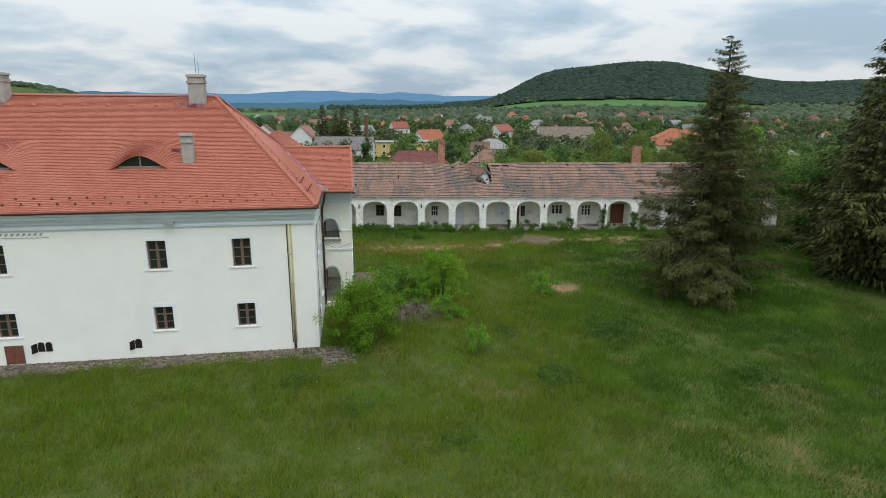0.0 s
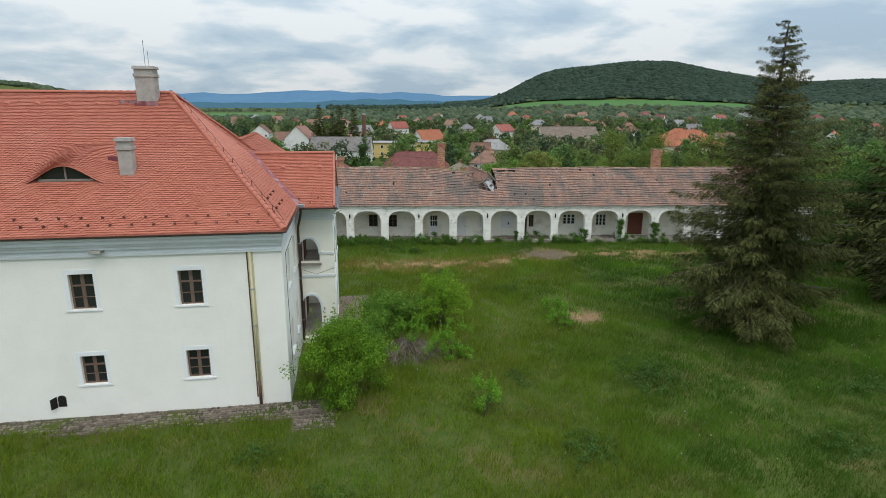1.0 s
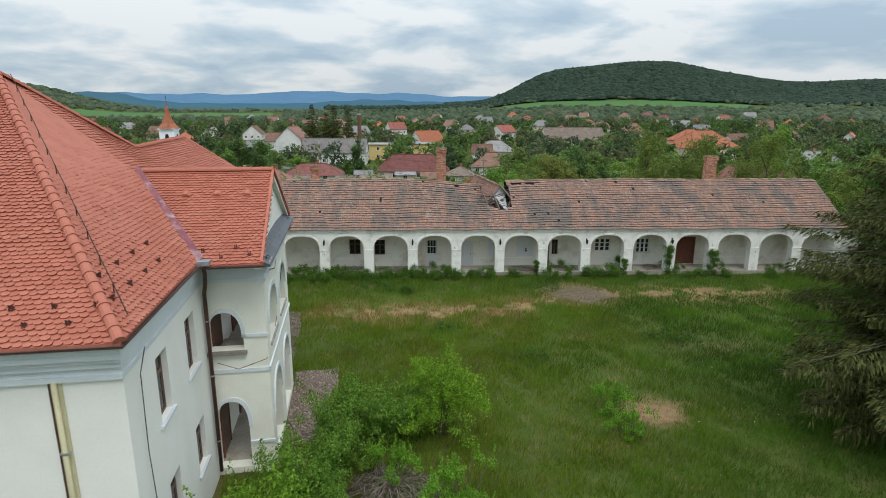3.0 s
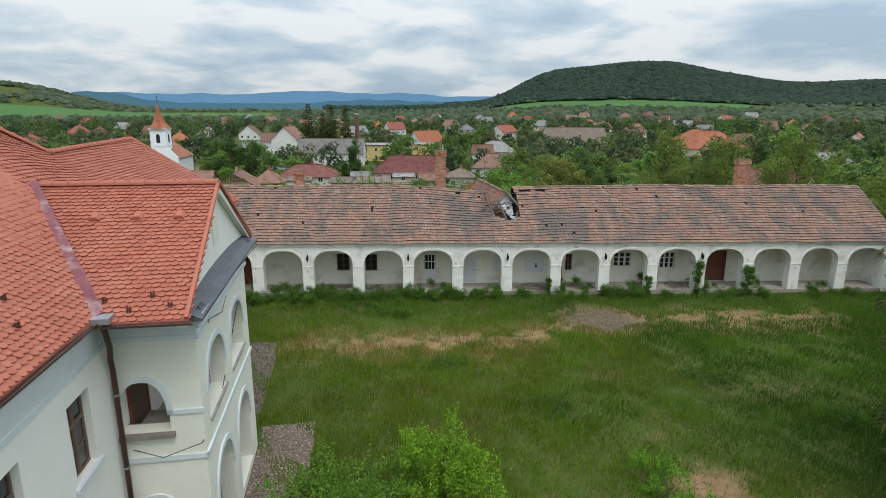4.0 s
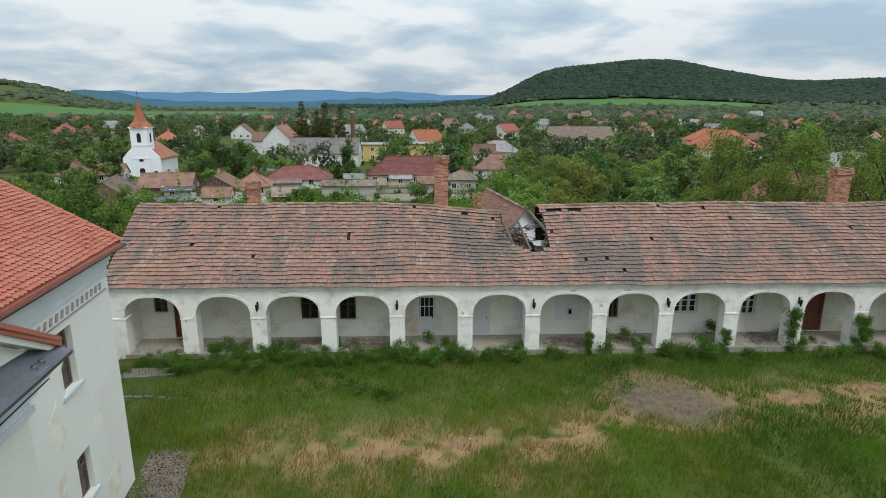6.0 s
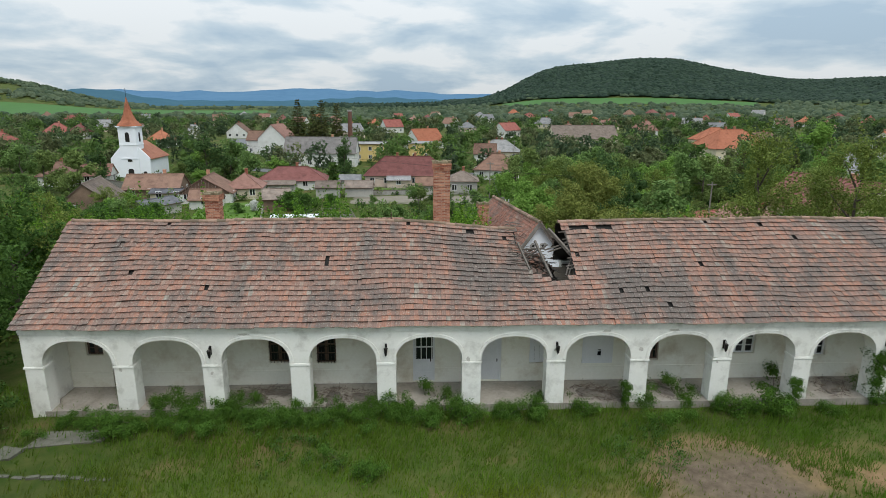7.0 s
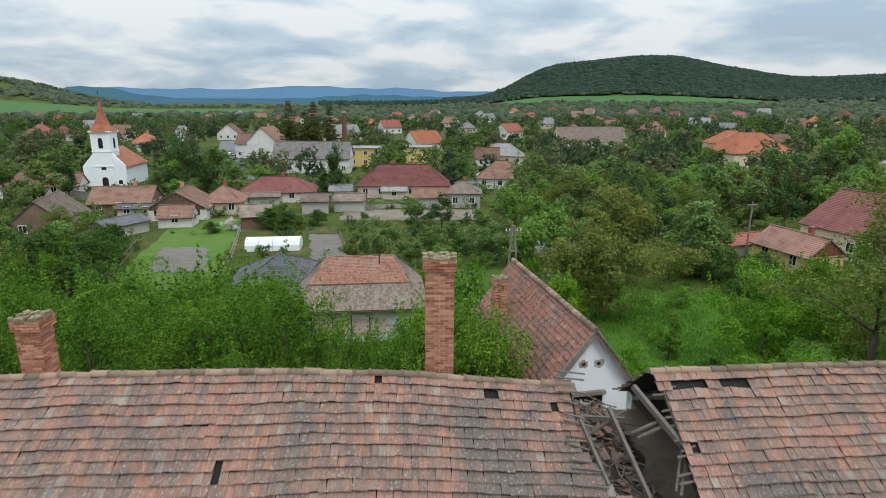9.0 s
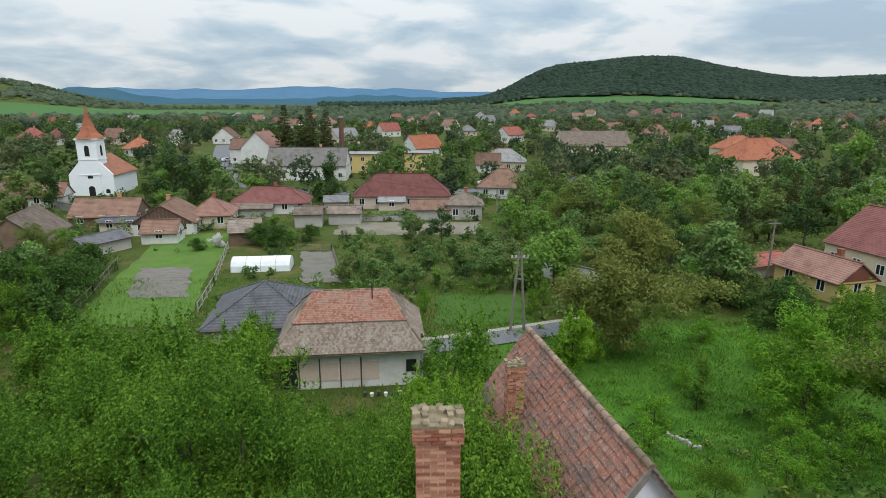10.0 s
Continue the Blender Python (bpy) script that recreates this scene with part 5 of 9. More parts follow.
# overhead wires along the wing
for pts in ([(2.5, 6.4, 7.9), (2.1, 8.0, 7.4), (2.0, 10.0, 6.9), (2.0, 11.5, 7.5), (2.45, 13.8, 7.95)], [(0.3, 6.86, 4.45), (1.0, 6.8, 4.2), (1.95, 6.85, 4.5), (1.98, 9.0, 4.6), (1.97, 11.0, 5.6), (1.97, 13.6, 6.9)],
            [(0.45, 0.2, 7.9), (0.07, 0.8, 7.0), (0.07, 0.7, 5.0), (0.07, 0.9, 2.5), (0.07, 1.0, 0.5)]):
    part("cable", tube(B(), pts, 0.012, 5), IRON, manor)
for v in (6.9, 10.2, 13.9):
    for dv in (0.0, 0.25):
        part("insulator", tube(B(), [(2.2, v + dv, 8.02), (2.2, v + dv, 8.16)], 0.05, 8), LEAD, manor, shade=True)

# peeled plaster on the walls by the terrace
rngq = random.Random(31)
for v, z, w, h in ((18.5, 4.4, 0.4, 0.8), (18.3, 2.4, 0.3, 1.0), (18.9, 6.0, 0.5, 0.35), (16.4, 1.0, 0.7, 0.5), (21.2, 0.9, 0.6, 0.7), (20.6, 3.3, 0.35, 0.25)):
    ring = []
    for k in range(16):
        t = 2 * math.pi * k / 16
        rr0 = rngq.uniform(0.6, 1.15)
        ring.append((0.0, v + w * math.cos(t) * rr0, z + h * math.sin(t) * rr0))
    part("peeled_patch", prism(B(), ring, (0.006, 0, 0)), BACK_PLASTER, manor, "bare grey patch of peeled plaster")
table = thing("wooden_table", MANOR @ pose(0.75, 7.9, 4.02), "small old wooden table standing in the upper loggia", "table")
part("tabletop", box(B(), -0.45, 0.45, -0.35, 0.35, 0.72, 0.76), GREY_WOOD, table)
for sx in (-0.38, 0.38):
    for sy in (-0.28, 0.28):
        part("leg", box(B(), sx - 0.03, sx + 0.03, sy - 0.03, sy + 0.03, 0.0, 0.72), GREY_WOOD, table)

# ---- paving round the manor ----
def paving(name, m, w, d, size, mat, label, seed):
    rng = random.Random(seed)
    th = thing(name, m, label, "paving", kind="structure")
    bm = B()
    box(bm, 0, w, 0, d, -0.3, 0.0)
    part("bed", bm, EARTH, th)
    bm = B()
    y = 0.0
    while y < d - size * 0.4:
        x = rng.uniform(0, size * 0.5)
        hy = size * rng.uniform(0.75, 1.1)
        while x < w - size * 0.4:
            wx = size * rng.uniform(0.7, 1.5)
            if rng.random() > 0.06:
                h = 0.03 + rng.uniform(0, 0.035)
                g = 0.02
                j = [rng.uniform(0, 0.03) for _ in range(8)]
                p = [(x + g + j[0], y + g + j[1]), (min(x + wx, w) - g - j[2], y + g + j[3]), (min(x + wx, w) - g - j[4], min(y + hy, d) - g - j[5]), (x + g + j[6], min(y + hy, d) - g - j[7])]
                if p[1][0] > p[0][0] and p[2][1] > p[1][1]:
                    prism(bm, [(a, b, 0) for a, b in p], (0, 0, h))
            x += wx
        y += hy
    part("paving_stones", bm, mat, th, kind="stuff")
    return th


paving("stone_apron", MANOR @ pose(-26, -1.5, 0.0), 28.1, 1.5, 0.2, STONE, "rough stone apron along the foot of the manor", 4)
paving("stone_apron", MANOR @ pose(0.2, -2.6, 0.0), 1.9, 1.1, 0.2, STONE, "rough stone corner of the apron in the grass", 9)
paving("stone_terrace", MANOR @ pose(2.0, 8.6, 0.0), 2.15, 6.6, 0.13, COBBLE, "pinkish stone terrace beside the loggia", 5)
paving("stone_path", MANOR @ pose(0.0, 14.2, 0.0), 1.74, 10.1, 0.12, STONE, "grey cobbled path beside the manor wall", 6)

# ---- the arcade building ----
BAY = 3.44
ARC = pose(0, 63.3, 0)
arcade = thing("arcade_building", ARC, "long white arcade building with a sagging old tile roof", "building")
AX0, AX1 = -14.1, 34.6
PIER = 0.38
WT = 0.62
opens = [(BAY * k + PIER, BAY * (k + 1) - PIER, -0.5, 2.25, 3.28) for k in range(-4, 10)]
bm = arched_wall(B(), AX0, AX1, -0.5, 3.8, opens, 0.0, WT)
part("arcade_wall", bm, OLD_PLASTER, arcade, "worn white arcade wall on square piers")
for k in range(-4, 11):
    c = BAY * k if k > -4 else -13.74
    bm = box(B(), c - PIER - 0.03, c + PIER + 0.03, -0.035, WT + 0.03, 2.12, 2.2, 0.012)
    part("impost_band", bm, OLD_PLASTER, arcade)
for a, b, s0, sp, tp in opens:
    bm = B()
    o = arch_points(a - 0.14, b + 0.14, sp, tp + 0.13)
    i = arch_points(a, b, sp, tp)
    for k in range(len(o) - 1):
        prism(bm, [(o[k][0], 0, o[k][1]), (o[k + 1][0], 0, o[k + 1][1]), (i[k + 1][0], 0, i[k + 1][1]), (i[k][0], 0, i[k][1])], (0, -0.035, 0))
    bmesh.ops.remove_doubles(bm, verts=bm.verts, dist=1e-4)
    part("arch_moulding", bm, OLD_PLASTER, arcade)
bm = B()
box(bm, AX0, AX1, -0.05, 0.0, 3.56, 3.66)
box(bm, AX0, AX1, -0.09, 0.0, 3.66, 3.79)
part("eaves_moulding", bm, OLD_PLASTER, arcade)
BW = 2.05
# openings of the inner wall: from, to, sill, head
INNER = [(-12.9, -12.2, 1.75, 2.6), (-11.9, -11.05, 0.3, 2.45), (-5.2, -4.3, 1.3, 2.55), (-3.15, -2.3, 1.25, 2.5), (1.05, 2.0, 0.3, 2.5), (3.95, 4.95, 0.3, 2.4), (6.2, 6.9, 1.1, 2.4),
         (8.6, 9.85, 1.15, 2.5), (10.95, 11.3, 0.3, 2.5), (11.5, 12.0, 1.2, 2.45), (15.1, 16.4, 1.45, 2.5), (18.6, 19.7, 1.3, 2.5), (22.0, 23.6, 0.3, 2.65), (28.2, 29.2, 1.3, 2.5)]
bm = holed_wall(B(), AX0, AX1, -0.5, 3.9, INNER, BW, BW + 0.5)
part("inner_wall", bm, BACK_PLASTER, arcade, "damp cream plaster wall with peeling patches")
x = AX0
for a, b, s, h in sorted(INNER) + [(AX1, AX1, 0, 0)]:
    if s < 0.5:
        part("damp_dado", box(B(), x, a, BW - 0.03, BW, 0.28, 0.95), BACK_PLASTER, arcade)
        x = b
bm = B()
box(bm, AX0 + 0.5, AX1 - 0.5, -0.02, BW, -0.5, 0.28)
part("walkway_floor", bm, FLOOR, arcade)
bm = B()
box(bm, AX0, 5.5, 9.0, 9.5, -4.0, 3.9)
box(bm, 5.5, 9.2, 9.0, 9.5, -4.0, 2.9)
box(bm, 9.2, AX1, 9.0, 9.5, -4.0, 3.9)
prism(bm, [(AX0, 0.62, -0.5), (AX0, 9.0, -4.0), (AX0, 9.0, 3.9), (AX0, 4.8, 6.95), (AX0, 0.62, 4.2)], (0.45, 0, 0))
prism(bm, [(AX1 - 0.45, 0.62, -0.5), (AX1 - 0.45, 9.0, -4.0), (AX1 - 0.45, 9.0, 3.9), (AX1 - 0.45, 4.8, 6.95), (AX1 - 0.45, 0.62, 4.2)], (0.45, 0, 0))
part("rear_wall", bm, OLD_PLASTER, arcade)
bm = B()
box(bm, AX0 + 0.45, 5.5, WT, 9.0, 3.62, 3.74)
box(bm, 5.5, 9.2, WT, 8.4, 3.62, 3.74)
box(bm, 9.2, AX1 - 0.45, WT, 9.0, 3.62, 3.74)
part("loft_floor", bm, EARTH, arcade)
# unseen pale ceiling, added to bounce light onto the inner wall
part("walkway_ceiling", box(B(), AX0 + 0.45, AX1 - 0.45, WT, BW, 3.5, 3.6), OLD_PLASTER, arcade)


def panel_door(a, b, z0, z1, leaf, name="door", glazed=False, label=""):
    d = thing(name, pose((a + b) / 2, BW + 0.12, z0), label, "")
    d.parent = arcade
    w, h = (b - a) / 2, z1 - z0
    bm = B()
    box(bm, -w, -w + 0.08, -0.06, 0.1, 0, h)
    box(bm, w - 0.08, w, -0.06, 0.1, 0, h)
    box(bm, -w + 0.08, w - 0.08, -0.06, 0.1, h - 0.08, h)
    part("door_frame", bm, leaf, d)
    bm = B()
    top = h * 0.45 if glazed else h - 0.08
    box(bm, -w + 0.08, w - 0.08, 0.0, 0.05, 0, top)
    for s in (-1, 1):
        for za, zb in ((0.12, top * 0.42), (top * 0.5, top - 0.12)):
            box(bm, min(s * 0.06, s * (w - 0.16)), max(s * 0.06, s * (w - 0.16)), -0.02, 0.0, za, zb)
    part("door_leaf", bm, leaf, d)
    if glazed:
        bm = B()
        box(bm, -w + 0.08, w - 0.08, 0.02, 0.03, top, h - 0.08)
        part("pane", bm, GLASS, d)
        bm = B()
        for x in np.linspace(-w + 0.12, w - 0.12, 4):
            box(bm, x - 0.02, x + 0.02, -0.01, 0.04, top, h - 0.08)
        for z in (top, top + (h - top) * 0.5):
            box(bm, -w + 0.08, w - 0.08, -0.015, 0.045, z - 0.02, z + 0.03)
        part("glazing_bar", bm, leaf, d)
    bm = B()
    box(bm, w - 0.2, w - 0.16, -0.07, -0.02, h * 0.42, h * 0.42 + 0.12)
    part("door_handle", bm, IRON, d)
    # black sheet behind the door, painted as the room's shade
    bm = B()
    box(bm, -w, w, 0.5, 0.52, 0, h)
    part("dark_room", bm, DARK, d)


panel_door(-11.9, -11.05, 0.3, 2.45, REDWOOD)
panel_door(1.05, 2.0, 0.3, 2.5, WHITE_WOOD, glazed=True, label="white glazed door")
panel_door(3.95, 4.95, 0.3, 2.4, WHITE_WOOD)
panel_door(10.95, 11.3, 0.3, 2.5, REDWOOD)
panel_door(22.0, 23.6, 0.3, 2.65, REDWOOD)
for a, b, s, h in INNER:
    if s > 0.5:
        wood = WHITE_WOOD if a in (6.2, 8.6, 15.1, 18.6) else WOOD
        sash_window(arcade, pose((a + b) / 2, BW + 0.14, s), b - a, h - s, wood=wood, cols=3 if a in (15.1, 18.6) else 2)
# pale blue-white boards closed over one window
bm = B()
for k in range(3):
    box(bm, 6.22 + k * 0.225, 6.43 + k * 0.225, BW + 0.06, BW + 0.1, 1.12, 2.38)
part("shutter", bm, SURROUND, arcade, "closed pale blue-white board shutter")
# iron grilles
for a, b, s, h in ((-5.2, -4.3, 1.3, 2.55), (-3.15, -2.3, 1.25, 2.5), ):
    bm = B()
    for x in np.linspace(a + 0.08, b - 0.08, 6):
        tube(bm, [(x, BW - 0.03, s), (x, BW - 0.03, h)], 0.01, 5)
    for z in np.linspace(s + 0.15, h - 0.15, 4):
        tube(bm, [(a, BW - 0.03, z), (b, BW - 0.03, z)], 0.01, 5)
    part("window_grille", bm, IRON, arcade)
# white shutters ajar over one window
bm = B()
box(bm, 8.55, 9.15, BW - 0.05, BW - 0.005, 1.1, 2.55)
box(bm, 9.4, 9.92, BW - 0.05, BW - 0.005, 1.1, 2.55)
box(bm, 9.15, 9.4, BW - 0.05, BW - 0.005, 1.1, 1.45)
box(bm, 9.15, 9.4, BW - 0.05, BW - 0.005, 1.75, 2.55)
box(bm, 8.62, 9.08, BW - 0.075, BW - 0.05, 1.2, 2.45)
box(bm, 9.46, 9.86, BW - 0.075, BW - 0.05, 1.2, 2.45)
part("shutter", bm, WHITE_WOOD, arcade, "white painted wooden shutter")
# wall lanterns on the piers
for x in (-6.88, 0.0, 6.88, 13.76, 20.64):
    lan = thing("wall_lantern", pose(x, -0.02, 2.72) @ Matrix.Diagonal((0.85, 0.85, 0.85, 1)), "", "")
    lan.parent = arcade
    bm = tube(B(), [(0, 0, 0.32), (0, -0.1, 0.38), (0, -0.2, 0.3), (0, -0.2, 0.22)], 0.014, 6)
    box(bm, -0.05, 0.05, -0.01, 0.02, -0.1, 0.34)
    part("bracket", bm, IRON, lan)
    bm = B()
    for z0, z1, r0, r1 in ((0.18, 0.24, 0.11, 0.03), (-0.12, 0.18, 0.06, 0.1), (-0.2, -0.12, 0.02, 0.06)):
        bmesh.ops.create_cone(bm, cap_ends=True, segments=6, radius1=r0, radius2=r1, depth=z1 - z0, matrix=Matrix.Translation((0, -0.2, (z0 + z1) / 2)))
    part("lantern_body", bm, IRON, lan)

# roof of the arcade
A_EAVE, A_SLOPE, RUN = 3.95, 0.67, 4.7
HOLES = [(-2.66, 2.54), (-7.41, 1.32), (-10.55, 1.95), (0.83, 4.35), (3.68, 4.2), (10.79, 1.03), (11.67, 0.41), (9.8, 1.12), (13.63, 2.15), (14.67, 4.45), (8.3, 2.88), (-9.9, 4.4), (18.5, 3.52), (5.3, 3.91), (25.0, 2.93), (17.2, 4.2), (29.0, 2.15)]
BREACH = [(5.75, 5.18), (5.72, 4.2), (5.85, 3.22), (6.0, 2.44), (6.6, 2.2), (7.2, 1.81), (7.5, 1.86), (8.05, 2.1), (8.02, 2.93), (7.95, 3.71), (7.75, 5.18)]


def sag(x, s):
    """How far the old roof has sunk, by the place along it and the distance in from the eave."""
    k = smooth(0.5, 5.5, x) * (1 - smooth(6.0, 7.6, x)) + 0.35 * smooth(6.0, 7.6, x) * (1 - smooth(8, 12, x))
    d = -0.42 * k * np.clip(s / RUN, 0, 1.2) ** 0.8
    d = d + 0.04 * np.sin(x * 0.55 + 0.6) * np.sin(s * 0.9) + 0.014 * np.sin(x * 1.3 + s * 0.7) + 0.01 * np.sin(x * 2.4 + s)
    return d


def missing(x, s):
    out = inside(x - 0.06, s + 0.12, BREACH)
    for hx, hs in HOLES:
        out |= (np.abs(x - hx) < 0.105) & (np.abs(s - hs) < 0.125)
    for xa, xb in ((8.2, 9.2), (9.42, 10.25)):
        out |= (x > xa) & (x < xb) & (np.abs(s - 4.12) < 0.12)
    ragged = np.sin(x * 37.0 + s * 11.0) * np.cos(s * 23.0 - x * 9.0)
    out |= inside(x + 0.16 * ragged, s + 0.12 + 0.14 * ragged, BREACH)
    return out


front = [(AX0 - 0.15, -0.24), (AX1 + 0.15, -0.24), (AX1 + 0.15, RUN - 0.1), (AX0 - 0.15, RUN - 0.1)]
roof_fields = [tile_field((0, 0, A_EAVE), (1, 0, 0), A_SLOPE, front, 0.182, 0.268, "flat", lift=sag, skip=missing, seed=11, jitter=0.008, paired=0.02)]
back = [(-AX1 - 0.15, -0.12), (-AX0 + 0.15, -0.12), (-AX0 + 0.15, RUN - 0.1), (-AX1 - 0.15, RUN - 0.1)]
roof_fields.append(tile_field((0, 2 * RUN, A_EAVE), (-1, 0, 0), A_SLOPE, back, 0.213, 0.335, "flat", lift=lambda a, s: sag(-a, s), seed=12, jitter=0.012,
                              skip=lambda a, s: (a < -5.5) & (-a < 7.7 + 1.1 * (1 - s / RUN) + 0.15 * np.sin(s * 9))))
add_tiles(arcade, "old_tile", roof_fields, OLD_TILE, OLD_TILE_PIECE, lambda c: (c[:, 0] > -0.5) & (c[:, 0] < 3.2) & (c[:, 1] > 0.3) & (c[:, 1] < 4.9), 290, "weathered grey-pink clay tiles, some slipped or missing")


def shade_underlay(x0, x1, s0, s1, rear=False, skew=0.0):
    """Sheet under the tiles, following the sag; its near-black paints the loft's shade."""
    n = max(2, int((x1 - x0) / 0.8))
    bm = B()
    rows = []
    for i in range(n + 1):
        row = []
        for j in range(5):
            s = s0 + (s1 - s0) * j / 4
            xs = x0 + skew * (1 - s / RUN)
            x = xs + (x1 - xs) * i / n
            z = A_EAVE + A_SLOPE * s + float(sag(np.array(x), np.array(s))) - 0.07
            row.append(bm.verts.new((x, 2 * RUN - s if rear else s, z)))
        rows.append(row)
    for a, b in zip(rows, rows[1:]):
        for j in range(4):
            bm.faces.new((a[j], b[j], b[j + 1], a[j + 1]))
    return bm


# the underlay is painted near-black, as the unlit loft behind missing tiles
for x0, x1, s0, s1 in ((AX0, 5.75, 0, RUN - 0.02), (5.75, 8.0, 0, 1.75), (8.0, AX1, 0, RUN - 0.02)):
    part("roof_boarding", shade_underlay(x0, x1, s0, s1), DARK, arcade)
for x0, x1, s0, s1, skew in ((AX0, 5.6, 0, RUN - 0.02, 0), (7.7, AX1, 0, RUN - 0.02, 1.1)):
    part("roof_boarding", shade_underlay(x0, x1, s0, s1, True, skew), DARK, arcade)
# ridge tiles, with the sag, broken off at the breach
for xa, xb in ((AX0 - 0.1, 5.7), (7.8, AX1 + 0.1)):
    xs = np.arange(xa, xb, 1.2).tolist() + [xb]
    ridge_run(arcade, [(x, RUN, A_EAVE + A_SLOPE * RUN + float(sag(np.array(x), np.array(RUN))) + 0.02) for x in xs], 0.11, 0.4, MOSS_TILE, wobble=0.02)
# broken timbers in the breach
TIMBERS = [((7.31, 4.46, 6.69), (8.28, 2.83, 5.6), 0.12), ((6.69, 4.34, 6.15), (7.12, 2.44, 4.93), 0.09), ((5.77, 3.7, 6.23), (6.12, 2.39, 5.35), 0.07), ((8.19, 3.36, 5.71), (7.75, 2.53, 5.03), 0.06), ((8.32, 3.29, 5.66), (7.83, 2.44, 4.98), 0.06),
           ((6.99, 3.54, 5.92), (8.1, 3.89, 6.16), 0.05), ((7.11, 3.44, 5.85), (8.09, 3.76, 6.07), 0.05), ((8.03, 4.49, 6.77), (8.2, 2.15, 5.23), 0.1), ((5.7, 4.98, 5.56), (7.2, 4.49, 5.75), 0.07), ((6.2, 4.49, 5.25), (7.4, 4.79, 5.86), 0.05)]
for a, b, w in TIMBERS:
    part("rafter", bar(B(), a, b, w, w * 1.1), OLD_BEAM, arcade)
# the fallen part of the roof: a heap of rubble, laths and tiles on the loft floor


def heap(x, y):
    k = smooth(3.0, 5.7, y) * (1 - smooth(7.0, 8.25, x + 0.2 * np.sin(y * 3))) * (1 - 0.5 * smooth(6.6, 7.6, y))
    return 3.72 + 1.3 * k + 0.1 * k * np.sin(x * 7 + y * 3) * np.sin(y * 8 - x * 2)


gx, gy = np.meshgrid(np.linspace(4.6, 8.4, 24), np.linspace(2.7, 7.6, 28), indexing="ij")
hv = np.stack([gx, gy, heap(gx, gy)], -1).reshape(-1, 3)
q = np.arange(23)[:, None] * 28 + np.arange(27)[None]
hf = np.stack([q, q + 28, q + 29, q + 1], -1).reshape(-1, 4)
RUBBLE = material("dark_loft_rubble", (0.03, 0.026, 0.022), (0.12, 0.1, 0.085), 3.0, 24, 0.95, 0.8, spread=0.8)
heavy("rubble", hv, hf, RUBBLE, arcade, "dark rubble of the fallen roof on the loft floor", sides=4)
rng = random.Random(8)
bm = B()
for k in range(260):
    x, y = rng.uniform(5.5, 7.9), rng.uniform(3.2, 6.6)
    m = Matrix.Translation((x, y, float(heap(x, y)) + rng.uniform(0.0, 0.1))) @ Euler((rng.uniform(0.0, 0.9), rng.uniform(-0.5, 0.5), rng.uniform(0, 6))).to_matrix().to_4x4()
    h = rng.uniform(0.08, 0.17)
    pts = [m @ Vector(p) for p in ((-0.1, -h, 0), (0.1, -h, 0), (0.1, h, 0), (-0.1, h, 0))]
    prism(bm, pts, m.to_3x3() @ Vector((0, 0, 0.02)))
part("tile_debris", bm, OLD_TILE, arcade, kind="stuff")
bm = B()
for k in range(120):
    x, y = rng.uniform(5.9, 7.9), rng.uniform(3.2, 6.4)
    a = rng.gauss(-0.3, 0.7)
    d = Vector((math.cos(a), math.sin(a), rng.uniform(-0.35, 0.2))) * rng.uniform(0.3, 1.1)
    p = Vector((x, y, float(heap(x, y)) + rng.uniform(0.04, 0.3)))
    bar(bm, p - d * 0.5, p + d * 0.5, rng.uniform(0.025, 0.05), 0.02)
part("lath_debris", bm, OLD_BEAM, arcade, kind="stuff")
# laths left hanging over the torn edges
for k in range(16):
    z = A_EAVE + A_SLOPE * (2.4 + 0.16 * k) - 0.06
    y = 2.4 + 0.16 * k
    if k % 3 != 1:
        bm = bar(B(), (5.35, y, z - 0.12), (5.75 + rng.uniform(0.05, 0.45), y + rng.uniform(-0.1, 0.1), z - 0.12 - rng.uniform(0, 0.2)), 0.05, 0.03)
        part("roof_lath", bm, OLD_BEAM, arcade)
    if k % 4 != 2:
        bm = bar(B(), (8.35, y, z - 0.05), (8.05 - rng.uniform(0.05, 0.4), y + rng.uniform(-0.08, 0.08), z - 0.06 - rng.uniform(0, 0.12)), 0.05, 0.03)
        part("roof_lath", bm, OLD_BEAM, arcade)


